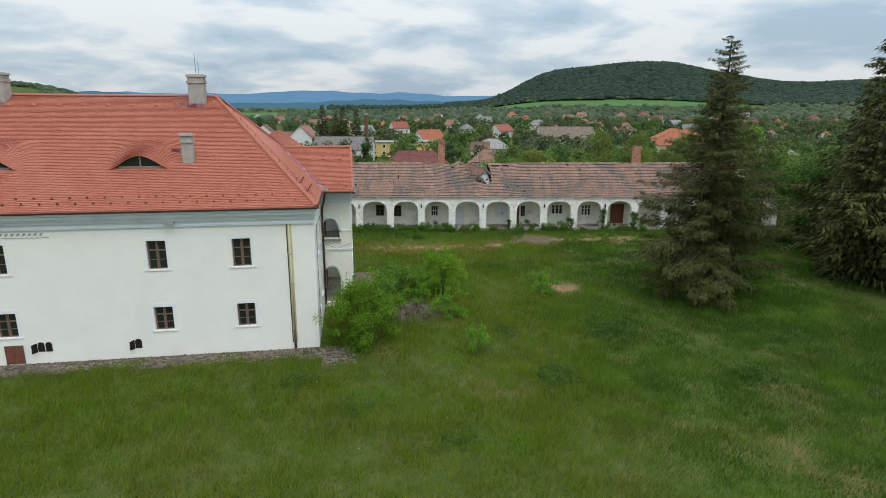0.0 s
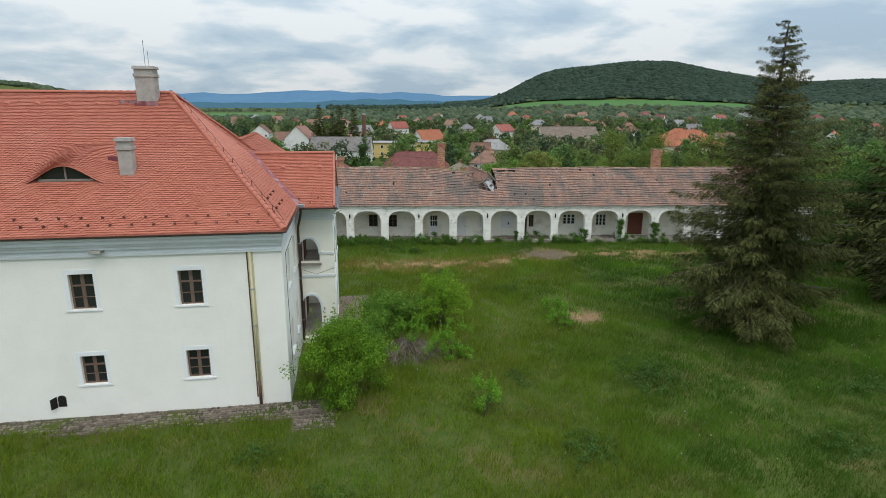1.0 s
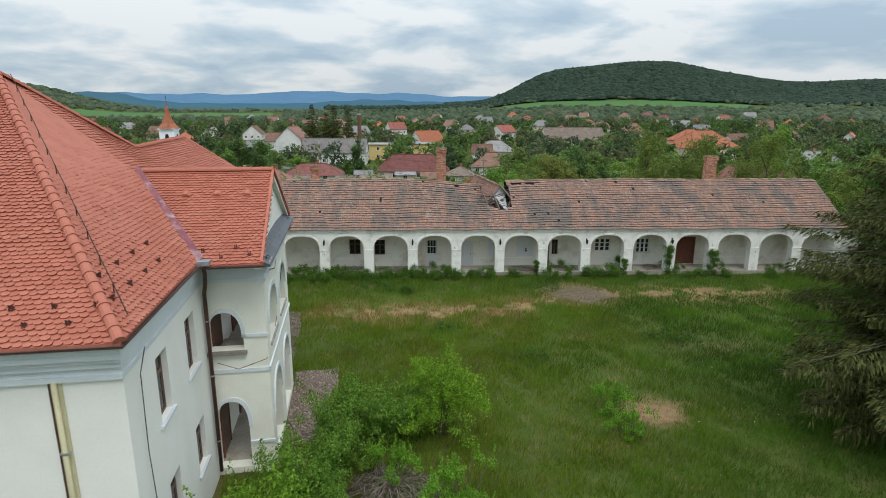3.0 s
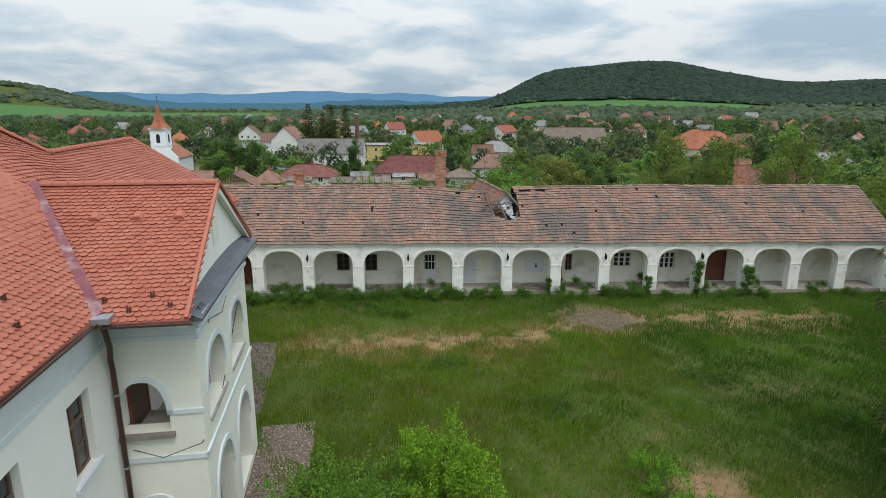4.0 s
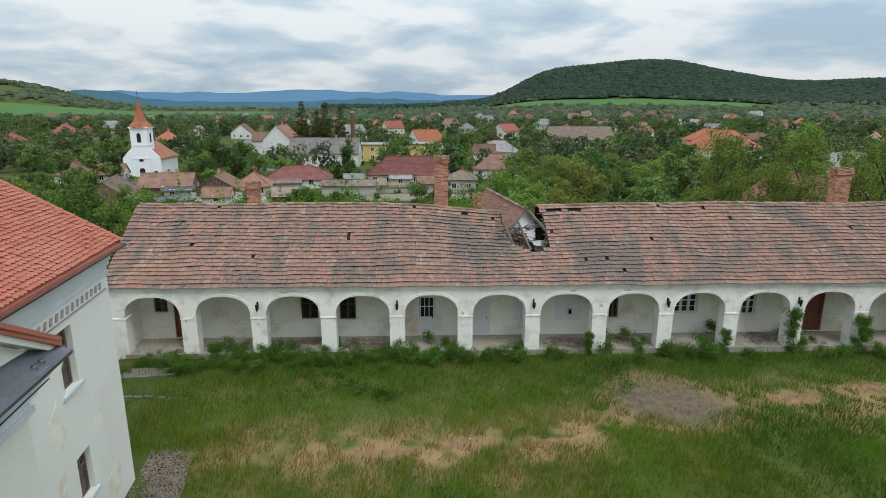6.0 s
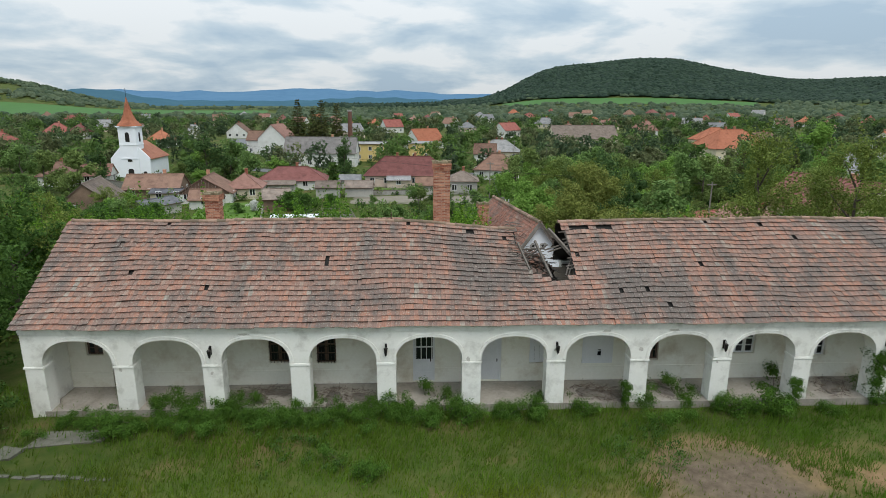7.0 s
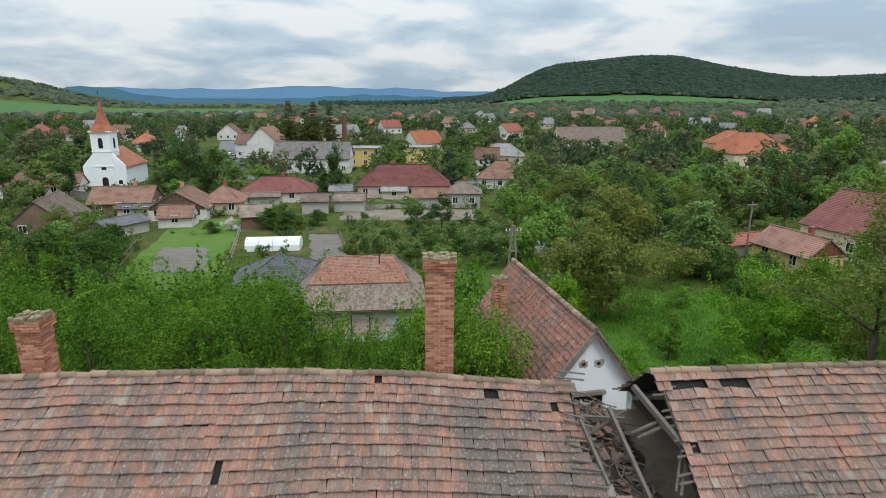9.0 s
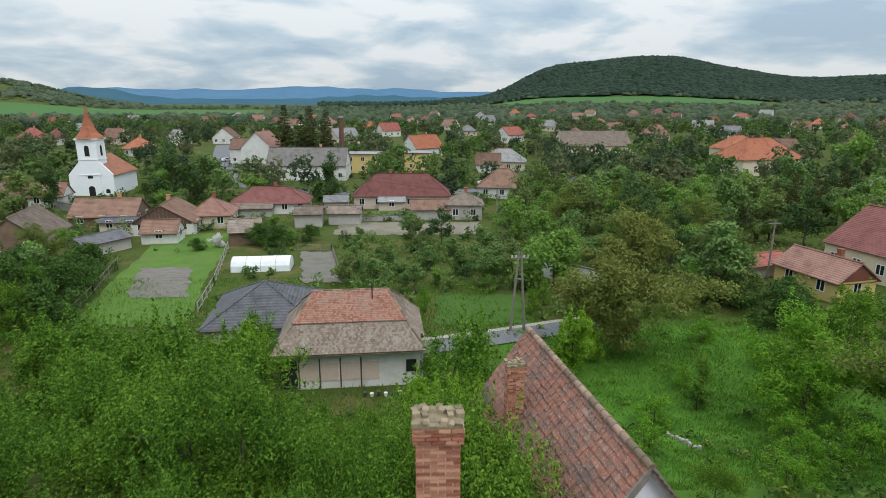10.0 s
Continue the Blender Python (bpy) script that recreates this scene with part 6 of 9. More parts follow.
def brick_chimney(parent, x0, x1, y0, y1, z0, z1, seed, name="brick_chimney"):
    ch = thing(name, pose((x0 + x1) / 2, (y0 + y1) / 2, z0), "", "")
    ch.parent = parent
    w, d = (x1 - x0) / 2, (y1 - y0) / 2
    brick_stack(ch, -w, w, -d, d, 0, z1 - z0, seed=seed)
    rngc = random.Random(seed + 40)
    hc = z1 - z0
    part("crown_course", box(B(), -w - 0.05, w + 0.05, -d - 0.05, d + 0.05, hc - 0.16, hc + 0.02, 0.01), CAPSTONE, ch)
    bm = B()
    nx, ny = 6, 5
    for i in range(nx):
        for j in range(ny):
            if i in (2, 3) and j == 2 or rngc.random() < 0.12:
                continue
            cx = -w - 0.05 + (2 * w + 0.1) * (i + 0.5 + rngc.uniform(-0.12, 0.12)) / nx
            cy = -d - 0.05 + (2 * d + 0.1) * (j + 0.5 + rngc.uniform(-0.12, 0.12)) / ny
            rx, ry, h = (2 * w + 0.1) / nx * rngc.uniform(0.35, 0.56), (2 * d + 0.1) / ny * rngc.uniform(0.4, 0.6), rngc.uniform(0.02, 0.11)
            a = rngc.uniform(-0.4, 0.4)
            pts = [(cx + px * rx * math.cos(a) - py * ry * math.sin(a), cy + px * rx * math.sin(a) + py * ry * math.cos(a), hc) for px, py in ((-1, -0.8), (0.8, -1), (1, 0.9), (-0.9, 1))]
            prism(bm, pts, (rngc.uniform(-0.03, 0.03), rngc.uniform(-0.03, 0.03), h))
    part("chimney_crown", bm, CAPSTONE, ch, "crumbling pale stone chimney crown")
    # black plate on the crown, painted as the shade down the shaft
    part("flue", box(B(), -w * 0.5, w * 0.5, -d * 0.33, d * 0.33, z1 - z0 - 0.03, z1 - z0 + 0.005), DARK, ch)


brick_chimney(arcade, 2.05, 2.85, 6.3, 6.95, 5.6, 9.55, 1)
brick_chimney(arcade, -8.75, -8.1, 5.9, 6.5, 6.0, 8.1, 2)
brick_chimney(arcade, 25.3, 26.2, 5.0, 5.6, 6.6, 9.0, 3)

# ---- whitewashed outbuilding behind the breach ----
def tiled_gable_house(name, m, w, d, wall, rise, label, tile_mat, piece_w=0.18, piece_h=0.25, over=0.25, wall_mat=None):
    """A gabled building: local y is the ridge's direction, x across; the origin is at the middle of its foot."""
    th = thing(name, m, label, "building")
    wall_mat = wall_mat or LIMEWASH
    bm = B()
    pts = [(-w / 2, 0, -4), (w / 2, 0, -4), (w / 2, 0, wall), (0, 0, wall + rise), (-w / 2, 0, wall)]
    prism(bm, pts, (0, 0.35, 0))
    prism(bm, [(x, d - 0.35, z) for x, y, z in pts], (0, 0.35, 0))
    box(bm, -w / 2, -w / 2 + 0.35, 0.35, d - 0.35, -4, wall)
    box(bm, w / 2 - 0.35, w / 2, 0.35, d - 0.35, -4, wall)
    part("wall", bm, wall_mat, th)
    sl = rise / (w / 2)
    fl = []
    e = -over
    fl.append(tile_field((-w / 2 + e, d, wall + sl * e + 0.05), (0, -1, 0), sl, [(-over, 0), (d + over, 0), (d + over, w / 2 - e), (-over, w / 2 - e)], piece_w, piece_h, "flat", seed=21, jitter=0.01))
    fl.append(tile_field((w / 2 - e, 0, wall + sl * e + 0.05), (0, 1, 0), sl, [(-over, 0), (d + over, 0), (d + over, w / 2 - e), (-over, w / 2 - e)], piece_w, piece_h, "flat", seed=22, jitter=0.01))
    bm = B()
    for s in (-1, 1):
        slab(bm, [(s * (w / 2 - e), -over, wall + sl * e + 0.03), (s * (w / 2 - e), d + over, wall + sl * e + 0.03), (0, d + over, wall + rise + 0.03), (0, -over, wall + rise + 0.03)], 0.06)
    part("roof_boarding", bm, GREY_WOOD, th)
    add_tiles(th, "roof_tile", fl, tile_mat, OLD_TILE_PIECE, lambda c: c[:, 0] > 1e9, 0, "old red clay tiles")
    ridge_run(th, [(0, -over, wall + rise + 0.1), (0, d + over, wall + rise + 0.1)], 0.13, 0.4, MOSS_TILE)
    return th


LIMEWASH = material("fresh_limewash", (0.8, 0.82, 0.85), (0.87, 0.89, 0.92), 0.8, 10, 0.9, 0.15)
OUT_TILE = weathered_tiles("outbuilding_tile", True, 0.84, 0.6, 0.75)
shed = tiled_gable_house("whitewashed_outbuilding", pose(8.15, 73.75, 0, 0, 0, 8.5), 5.2, 9.2, 2.3, 3.45, "whitewashed outbuilding with steep red tile roof", OUT_TILE)
bm = B()
for s in (-1, 1):
    bar(bm, (s * 2.85, -0.24, 2.0), (0, -0.24, 5.78), 0.06, 0.2)
part("barge_board", bm, GREY_WOOD, shed)
rng = random.Random(31)
for x in (-0.28, 0.3):
    # bare grey patch, and on it a black plate painted as the hole's shade
    for nm, r0, mat, dy in (("bare_patch", 0.2, CONCRETE, 0.006), ("vent_hole", 0.085, DARK, 0.012)):
        bm = B()
        pts = [(x + r0 * rng.uniform(0.65, 1.2) * math.cos(t) * 1.1, -dy, 4.42 + r0 * rng.uniform(0.6, 1.15) * math.sin(t)) for t in np.linspace(0, 6.0, 12)]
        prism(bm, pts, (0, 0.01, 0))
        part(nm, bm, mat, shed)
bm = B()
box(bm, -0.72, 0.62, -0.16, -0.01, 3.22, 3.36, 0.01)
part("hatch_lintel", bm, GREY_WOOD, shed)
# black plate on the gable, painted as the shade within the hatch
bm = B()
box(bm, -0.6, 0.55, -0.015, 0.02, 2.5, 3.2)
part("hatch_opening", bm, DARK, shed)
brick_chimney(shed, -1.95, -1.35, 6.0, 6.5, 2.6, 5.9, 5)

# ---- trees and shrubs ----
def leaf_cloud(rng, centres, radii, per, size, out_bias=0.85, flat=0.8):
    """Pointed leaves round the centres of the clumps."""
    n = len(centres)
    c = np.repeat(centres, per, 0)
    r = np.repeat(radii, per)
    d = rng.normal(size=(n * per, 3))
    d /= np.linalg.norm(d, axis=1)[:, None]
    p = c + d * (r * rng.uniform(0.2, 1.0, n * per) ** 0.6)[:, None] * np.array([1, 1, flat])
    nrm = d * out_bias + rng.normal(size=d.shape) * 0.42 + np.array([0, 0, 0.45])
    nrm /= np.linalg.norm(nrm, axis=1)[:, None]
    t = np.cross(nrm, rng.normal(size=d.shape))
    t /= np.linalg.norm(t, axis=1)[:, None] + 1e-9
    b = np.cross(nrm, t)
    s = size * rng.uniform(0.6, 1.3, n * per)[:, None]
    droop = np.array([0, 0, -0.25])
    V = np.stack([p - (t * 0.62 - b * 0.44) * s, p - (t * 0.62 + b * 0.44) * s, p + (t * 0.9 + droop) * s], 1).reshape(-1, 3)
    F = np.arange(len(V)).reshape(-1, 3)
    return V, F


def make_tree(seed, height, spread, clumps, per, leaf, mat, name="tree", trunk_r=0.16, crown_low=0.25, label="", category="tree", lean=0.0, shape=1.0, clump_r=0.55, stems=1, group="", shoots=0):
    """A broad-leaved tree: tapered trunk and limbs, crown of many leaves with gaps."""
    rng = np.random.default_rng(seed)
    th = thing(name, Matrix.Identity(4), label, category, group)
    bm = B()
    centres = []
    nl = max(5, min(9, int(clumps / 12)))
    limbs = []
    for s in range(stems):
        off = Vector((rng.normal(0, 0.2), rng.normal(0, 0.2), 0)) * (stems > 1)
        top = Vector((lean * height + off.x * 3, off.y * 3, height * 0.78))
        pts = [off + (top - off) * f + Vector((rng.normal(0, 0.03), rng.normal(0, 0.03), 0)) * height * f * 0.6 for f in (0, 0.2, 0.4, 0.6, 0.8, 1.0)]
        pts[0].z = -0.4
        tube(bm, pts, trunk_r, 7, trunk_r * 0.2)
        for k in range(nl):
            f = crown_low + (1 - crown_low) * (k + rng.random()) / nl
            i = min(4, int(f * 5))
            base = pts[i].lerp(pts[i + 1], f * 5 - i)
            a = rng.uniform(0, 6.283)
            reach = spread * math.sin(math.pi * min(1, (f * 0.85 + 0.12)) ** shape) * rng.uniform(0.65, 1.08)
            tip = base + Vector((math.cos(a) * reach, math.sin(a) * reach, height * rng.uniform(0.05, 0.24)))
            midp = base.lerp(tip, 0.5) + Vector((0, 0, reach * 0.12))
            tube(bm, [base, midp, tip], trunk_r * 0.35, 3, trunk_r * 0.06)
            limbs.append((base, midp, tip))
    part("trunk", bm, BARK, th, shade=True, kind="stuff" if height < 1.0 else "")
    for k in range(clumps):
        base, midp, tip = limbs[rng.integers(len(limbs))]
        f = rng.uniform(0.25, 1.12)
        p = (base.lerp(midp, f * 2) if f < 0.5 else midp.lerp(tip, f * 2 - 1))
        centres.append(np.array(p) + rng.normal(0, 0.13 * spread, 3) * np.array([1, 1, 0.8]))
    centres = np.array(centres)
    centres[:, 2] = np.maximum(centres[:, 2], height * crown_low * 0.5 + 0.15)
    radii = rng.uniform(0.6, 1.25, len(centres)) * clump_r
    V, F = leaf_cloud(rng, centres, radii, per, leaf)
    if shoots:
        # upright leafy shoots that stand out of the crown
        up = centres[rng.integers(0, len(centres), shoots)]
        up = up[up[:, 2] > height * 0.35]
        f = np.linspace(0.2, 1.0, 6)
        rise = rng.uniform(0.9, 1.9, len(up)) * clump_r * 1.5
        tilt = rng.normal(0, 0.18, (len(up), 2))
        pts = up[:, None] + np.stack([f[None] * rise[:, None] * tilt[:, :1], f[None] * rise[:, None] * tilt[:, 1:], f[None] * rise[:, None]], -1)
        V2, F2 = leaf_cloud(rng, pts.reshape(-1, 3), np.tile(np.linspace(0.36, 0.12, 6), len(up)) * clump_r, 7, leaf)
        V, F = np.concatenate([V, V2]), np.concatenate([F, F2 + len(V)])
    heavy("crown", V, F, mat, th)
    return th


def make_spruce(seed, height, spread, mat, name="spruce_tree", detail=1.0, label="", bare=0.06, group="", needle=1.0, dense=6, thin=0.17):
    """A spruce: whorls of drooping boughs hung with needle sprays, thinning towards the top."""
    rng = np.random.default_rng(seed)
    th = thing(name, Matrix.Identity(4), label, "conifer tree", group)
    bm = tube(B(), [(0, 0, -0.5), (0.05, 0, height * 0.3), (0, 0.05, height * 0.65), (0, 0, height * 0.98)], height * 0.022, 8, 0.03)
    V, z = [], height * bare
    ang0 = 0.0
    while z < height * 0.985:
        f = z / height
        L = spread * (1 - f) ** 0.72 * (0.45 + 0.55 * min(1, f / 0.14))
        nb = max(3, int(round((7 - 3.5 * f) * (0.8 + 0.4 * detail) * rng.uniform(0.75, 1.15))))
        ang0 += 0.7
        for k in range(nb):
            a = ang0 + 6.283 * k / nb + rng.normal(0, 0.18)
            Lb = L * rng.uniform(0.5, 1.12) * (0.8 + 0.26 * math.sin(2 * a + 9 * f + seed)) + 0.15
            ca, sa = math.cos(a), math.sin(a)
            droop = rng.uniform(0.10, 0.28) * (1 - f) - 0.12 * f
            npt = max(4, int(Lb / 0.24 * detail))
            zb = z + rng.normal(0, 0.12)
            tube(bm, [(0, 0, zb), (ca * Lb * 0.5, sa * Lb * 0.5, zb - droop * Lb * 0.35), (ca * Lb, sa * Lb, zb - droop * Lb + 0.06 * Lb)], 0.045 * (1 - f) + 0.012, 4, 0.006)
            s = rng.uniform(0.12, 1.02, npt * dense)
            side = rng.choice([-1, 1], len(s)) * rng.uniform(0, 1, len(s)) * 0.36 * Lb * (1.05 - s) + rng.normal(0, 0.05, len(s))
            px = ca * s * Lb - sa * side
            py = sa * s * Lb + ca * side
            pz = zb - droop * Lb * s ** 1.3 + 0.06 * Lb * s ** 3 - np.abs(side) * 0.25 - np.abs(rng.normal(0, 0.24, len(s))) * (1.1 - f)
            P = np.stack([px, py, pz], -1)
            n = len(P)
            d = np.stack([ca * 0.75 - sa * np.sign(side) * 0.6, sa * 0.75 + ca * np.sign(side) * 0.6, np.full(n, -0.25)], -1) + rng.normal(0, 0.22, (n, 3))
            d /= np.linalg.norm(d, axis=1)[:, None]
            w = np.cross(d, np.array([0, 0, 1.0])) + rng.normal(0, 0.35, (n, 3))
            w /= np.linalg.norm(w, axis=1)[:, None]
            ln = (0.20 + 0.16 * (1 - f)) * rng.uniform(0.7, 1.3, n)[:, None] * needle
            hang = np.array([0, 0, -0.35]) * rng.uniform(0.2, 1.4, n)[:, None] * ln
            V.append(np.stack([P, P + d * ln * 0.5 + w * ln * thin, P + d * ln + hang, P + d * ln * 0.5 - w * ln * thin], 1).reshape(-1, 3))
        z += height * (0.028 / max(0.5, detail)) * rng.uniform(0.8, 1.2)
    part("trunk", bm, BARK, th, shade=True)
    V = np.concatenate(V)
    heavy("crown", V, np.arange(len(V)).reshape(-1, 4), mat, th, sides=4)
    return th


def put(th, x, y, scale=1.0, turn=0.0, first=False, dz=0.0, label=""):
    m = pose(x, y, float(land(x, y)) + dz, 0, 0, turn) @ Matrix.Diagonal((scale, scale, scale, 1))
    if first:
        th.matrix_world = m
        return th
    ob = copy_thing(th, m)
    if label:
        ob["label"] = label
    return ob


# yard: spruces
spruce = make_spruce(31, 18.5, 6.9, NEEDLE, detail=1.5, label="tall dark green spruce with drooping boughs in the yard", group="spruces in the yard", bare=0.085, needle=0.85, dense=17, thin=0.11)
put(spruce, 21.0, 40.3, 1.0, 20, True)
spruce_far = make_spruce(32, 17.9, 6.0, NEEDLE, detail=1.05, label="tall dark green spruce at the edge of the yard", group="spruces in the yard", needle=1.6)
put(spruce_far, 35.0, 43.0, 1.02, 100, True)
for x, y, s, t in ((40.0, 50.0, 1.1, 200), (44.0, 44.0, 0.95, 310), (38.5, 37.5, 0.85, 40), (43.0, 38.0, 1.0, 260)):
    put(spruce_far, x, y, s, t)
screen = make_tree(70, 9.0, 4.2, 120, 60, 0.17, LEAF_DARK, "tree", 0.2, 0.06, "dark leafy tree at the edge of the yard", "tree", clump_r=0.95, group="trees at the edge of the yard")
put(screen, 37.5, 55.0, 0.95, 0, True)
for x, y, s in ((42.0, 58.0, 1.1), (37.5, 61.5, 0.9), (46.5, 53.0, 1.1), (33.5, 57.0, 0.55), (48.0, 62.0, 1.2), (41.0, 66.0, 1.1)):
    put(screen, x, y, s, 60 * x)
# yard: shrubs
shrub = make_tree(41, 3.4, 2.0, 260, 130, 0.055, LEAF_SHRUB, "shrub", 0.05, 0.05, "dense green shrub growing at the house corner", "shrub", stems=5, clump_r=0.42, shape=0.7, shoots=70)
put(shrub, -3.5, 31.7, 1.14, 40, True)
yel = make_tree(42, 3.5, 1.75, 150, 110, 0.055, LEAF_YELLOW, "shrub", 0.05, 0.08, "tall fresh yellow-green shrub in the meadow", "shrub", stems=5, clump_r=0.36, shoots=110, shape=0.8)
put(yel, 1.3, 40.4, 1.0, 0, True)
low = make_tree(43, 2.2, 1.35, 95, 100, 0.055, LEAF_MID, "shrub", 0.04, 0.05, "low green shrub in the meadow", "shrub", stems=4, clump_r=0.34, shoots=30)
put(low, -1.4, 40.0, 1.15, 0, True)
put(low, -3.2, 36.3, 1.05, 80)
put(low, -2.2, 39.0, 1.0, 310)
put(low, -0.3, 40.6, 0.8, 120)
put(low, -2.9, 35.0, 0.75, 200)
put(low, -2.6, 38.2, 0.7, 250)
sap = make_tree(44, 1.7, 0.7, 44, 80, 0.055, LEAF_BRIGHT, "sapling", 0.03, 0.05, "small bright green sapling in the grass", "shrub", stems=4, clump_r=0.25, shoots=25)
put(sap, 2.7, 29.9, 0.85, 0, True)
for x, y, s, t, dz in ((-0.6, 36.5, 0.95, 30, 0.35), (1.95, 35.4, 1.15, 99, 0), (2.6, 36.0, 0.7, 200, 0), (8.55, 41.5, 0.9, 10, 0), (9.1, 39.6, 0.8, 70, 0), (9.8, 40.3, 0.45, 150, 0)):
    put(sap, x, y, s, t, dz=dz)
mound = thing("brushwood_heap", pose(-0.5, 36.4, 0), "heap of dry cut brushwood lying in the meadow", "brushwood")
rng = np.random.default_rng(5)
bm = B()
for k in range(520):
    a, r = rng.uniform(0, 6.283), 1.75 * math.sqrt(rng.uniform(0, 1))
    z = 0.75 * (1 - (r / 1.8) ** 2) * rng.uniform(0.5, 1.0) + 0.05
    p = Vector((r * math.cos(a), r * math.sin(a), z))
    d = Vector((math.cos(a) + rng.normal(0, 0.6), math.sin(a) + rng.normal(0, 0.6), -0.45 + rng.normal(0, 0.25))) * rng.uniform(0.3, 0.8)
    tube(bm, [p - d * 0.5, p + d * 0.5], 0.013, 4, 0.006)
part("brushwood", bm, TWIG, mound, kind="stuff")
# peeled and sooty places on the piers and over the arches
PEELED = material("peeled_plaster", (0.4, 0.375, 0.33), (0.66, 0.63, 0.57), 5.0, 30, 0.95, 0.6, spread=0.6)
rr = random.Random(61)


def blotch(cx, cz, rx, rz, y):
    """An irregular flake-out in the plaster."""
    ph = rr.uniform(0, 6)
    pts = []
    for t in np.linspace(0, 2 * math.pi, 22, endpoint=False):
        q = 0.75 + 0.16 * math.sin(2 * t + ph) + 0.1 * math.sin(5 * t + 2 * ph) + rr.uniform(-0.13, 0.13)
        pts.append((cx + rx * q * math.cos(t), y, cz + rz * q * math.sin(t)))
    part("peeled_patch", prism(B(), pts, (0, 0.006, 0)), PEELED, arcade, "grey patch of peeled plaster")


for k in range(-3, 11):
    for q in range(rr.choice((0, 1, 1))):
        blotch(BAY * k + rr.uniform(-0.2, 0.2), rr.choice((1.75, 1.95, 2.4, 2.6, 1.2, 0.7)) + rr.uniform(-0.15, 0.15), rr.uniform(0.07, 0.14), rr.uniform(0.06, 0.18), -0.005)
    if rr.random() < 0.5:
        blotch(BAY * k + 0.5 * BAY + rr.uniform(-0.7, 0.7), 3.47 + rr.uniform(-0.03, 0.04), rr.uniform(0.12, 0.35), rr.uniform(0.04, 0.07), -0.005)
# creepers and weeds along the foot of the arcade
ivy = make_tree(45, 0.8, 0.55, 66, 64, 0.042, LEAF_IVY, "creeper", 0.015, 0.03, "green creeper at the foot of an arcade pier", "creeper", stems=4, clump_r=0.25, group="creepers along the arcade", shape=0.7)
put(ivy, -10.6, 62.6, 1.1, 0, True)
rr = random.Random(9)
for x, y, k in ((-9.46, 63.3, 1.1), (-9.3, 62.3, 1.0), (-7.8, 62.8, 1.0), (-7.1, 62.9, 0.7), (-11.3, 62.2, 0.8), (-12.6, 62.3, 0.7), (-6.45, 62.7, 1.0), (-5.5, 62.8, 0.9), (-4.2, 62.7, 1.0), (-3.4, 62.9, 0.7), (-1.6, 62.9, 1.0), (-0.6, 62.8, 0.7), (0.07, 62.7, 0.9), (1.1, 62.8, 1.05), (2.8, 62.9, 1.15),
                (4.3, 62.8, 1.0), (5.3, 62.9, 0.8), (6.3, 63.1, 1.1), (7.8, 63.2, 0.8), (10.7, 63.1, 1.2), (12.4, 63.2, 0.9), (13.6, 63.1, 1.15), (14.6, 62.9, 0.7), (16.2, 63.2, 1.25), (18.0, 62.9, 0.8), (21.2, 63.2, 1.3), (22.8, 62.9, 0.8), (25.0, 62.8, 0.9), (28.8, 62.8, 0.9), (31.0, 62.8, 0.8)):
    put(ivy, x, y, k * rr.uniform(0.85, 1.0), rr.uniform(0, 360))
put(ivy, -0.8, 59.2, 0.8, 50)
for k in range(14):
    x = -8.9 + 0.83 * k + 0.2 * math.sin(k * 3.1)
    put(ivy, x, 62.72 + 0.22 * math.sin(k * 2.4), 0.5 + 0.36 * abs(math.sin(k * 1.3)), 53 * k, label="dense creeper mound in front of the arcade walkway")
# old slabs and kerb stones before the end bay
OLD_SLAB = material("mossy_old_concrete", (0.09, 0.09, 0.065), (0.21, 0.2, 0.165), 2.0, 18, 0.95, 0.5, stain=(0.06, 0.07, 0.035), stain_scale=1.5, stain_amount=0.7)
for label, quad, z in (("worn concrete slab sunk in the grass", ((-13.1, 61.1), (-10.5, 61.5), (-10.3, 62.3), (-12.9, 62.2)), 0.16), ("broken concrete slab at the arcade corner", ((-13.9, 60.2), (-13.1, 60.4), (-13.0, 61.0), (-13.8, 61.2)), 0.2)):
    zb = min(float(land(x, y)) for x, y in quad)
    th = thing("concrete_slab", Matrix.Identity(4), label, "slab", "slabs before the arcade")
    part("slab", prism(B(), [(x, y, zb - 0.1) for x, y in quad], (0, 0, z + 0.02)), OLD_SLAB, th)
rr = random.Random(44)
for k in range(9):
    x, y = -13.2 + 0.5 * k, 59.55 - 0.04 * k + rr.uniform(-0.05, 0.05)
    th = thing("kerb_stone", pose(x, y, float(land(x, y)) - 0.05, 0, 0, rr.uniform(-9, 9)), "grey kerb stone half buried in grass", "kerb", "kerb stones before the arcade")
    part("stone", box(B(), -0.22, 0.22, -0.09, 0.09, -0.1, 0.12 + rr.uniform(-0.05, 0.05), 0.02), OLD_SLAB, th)
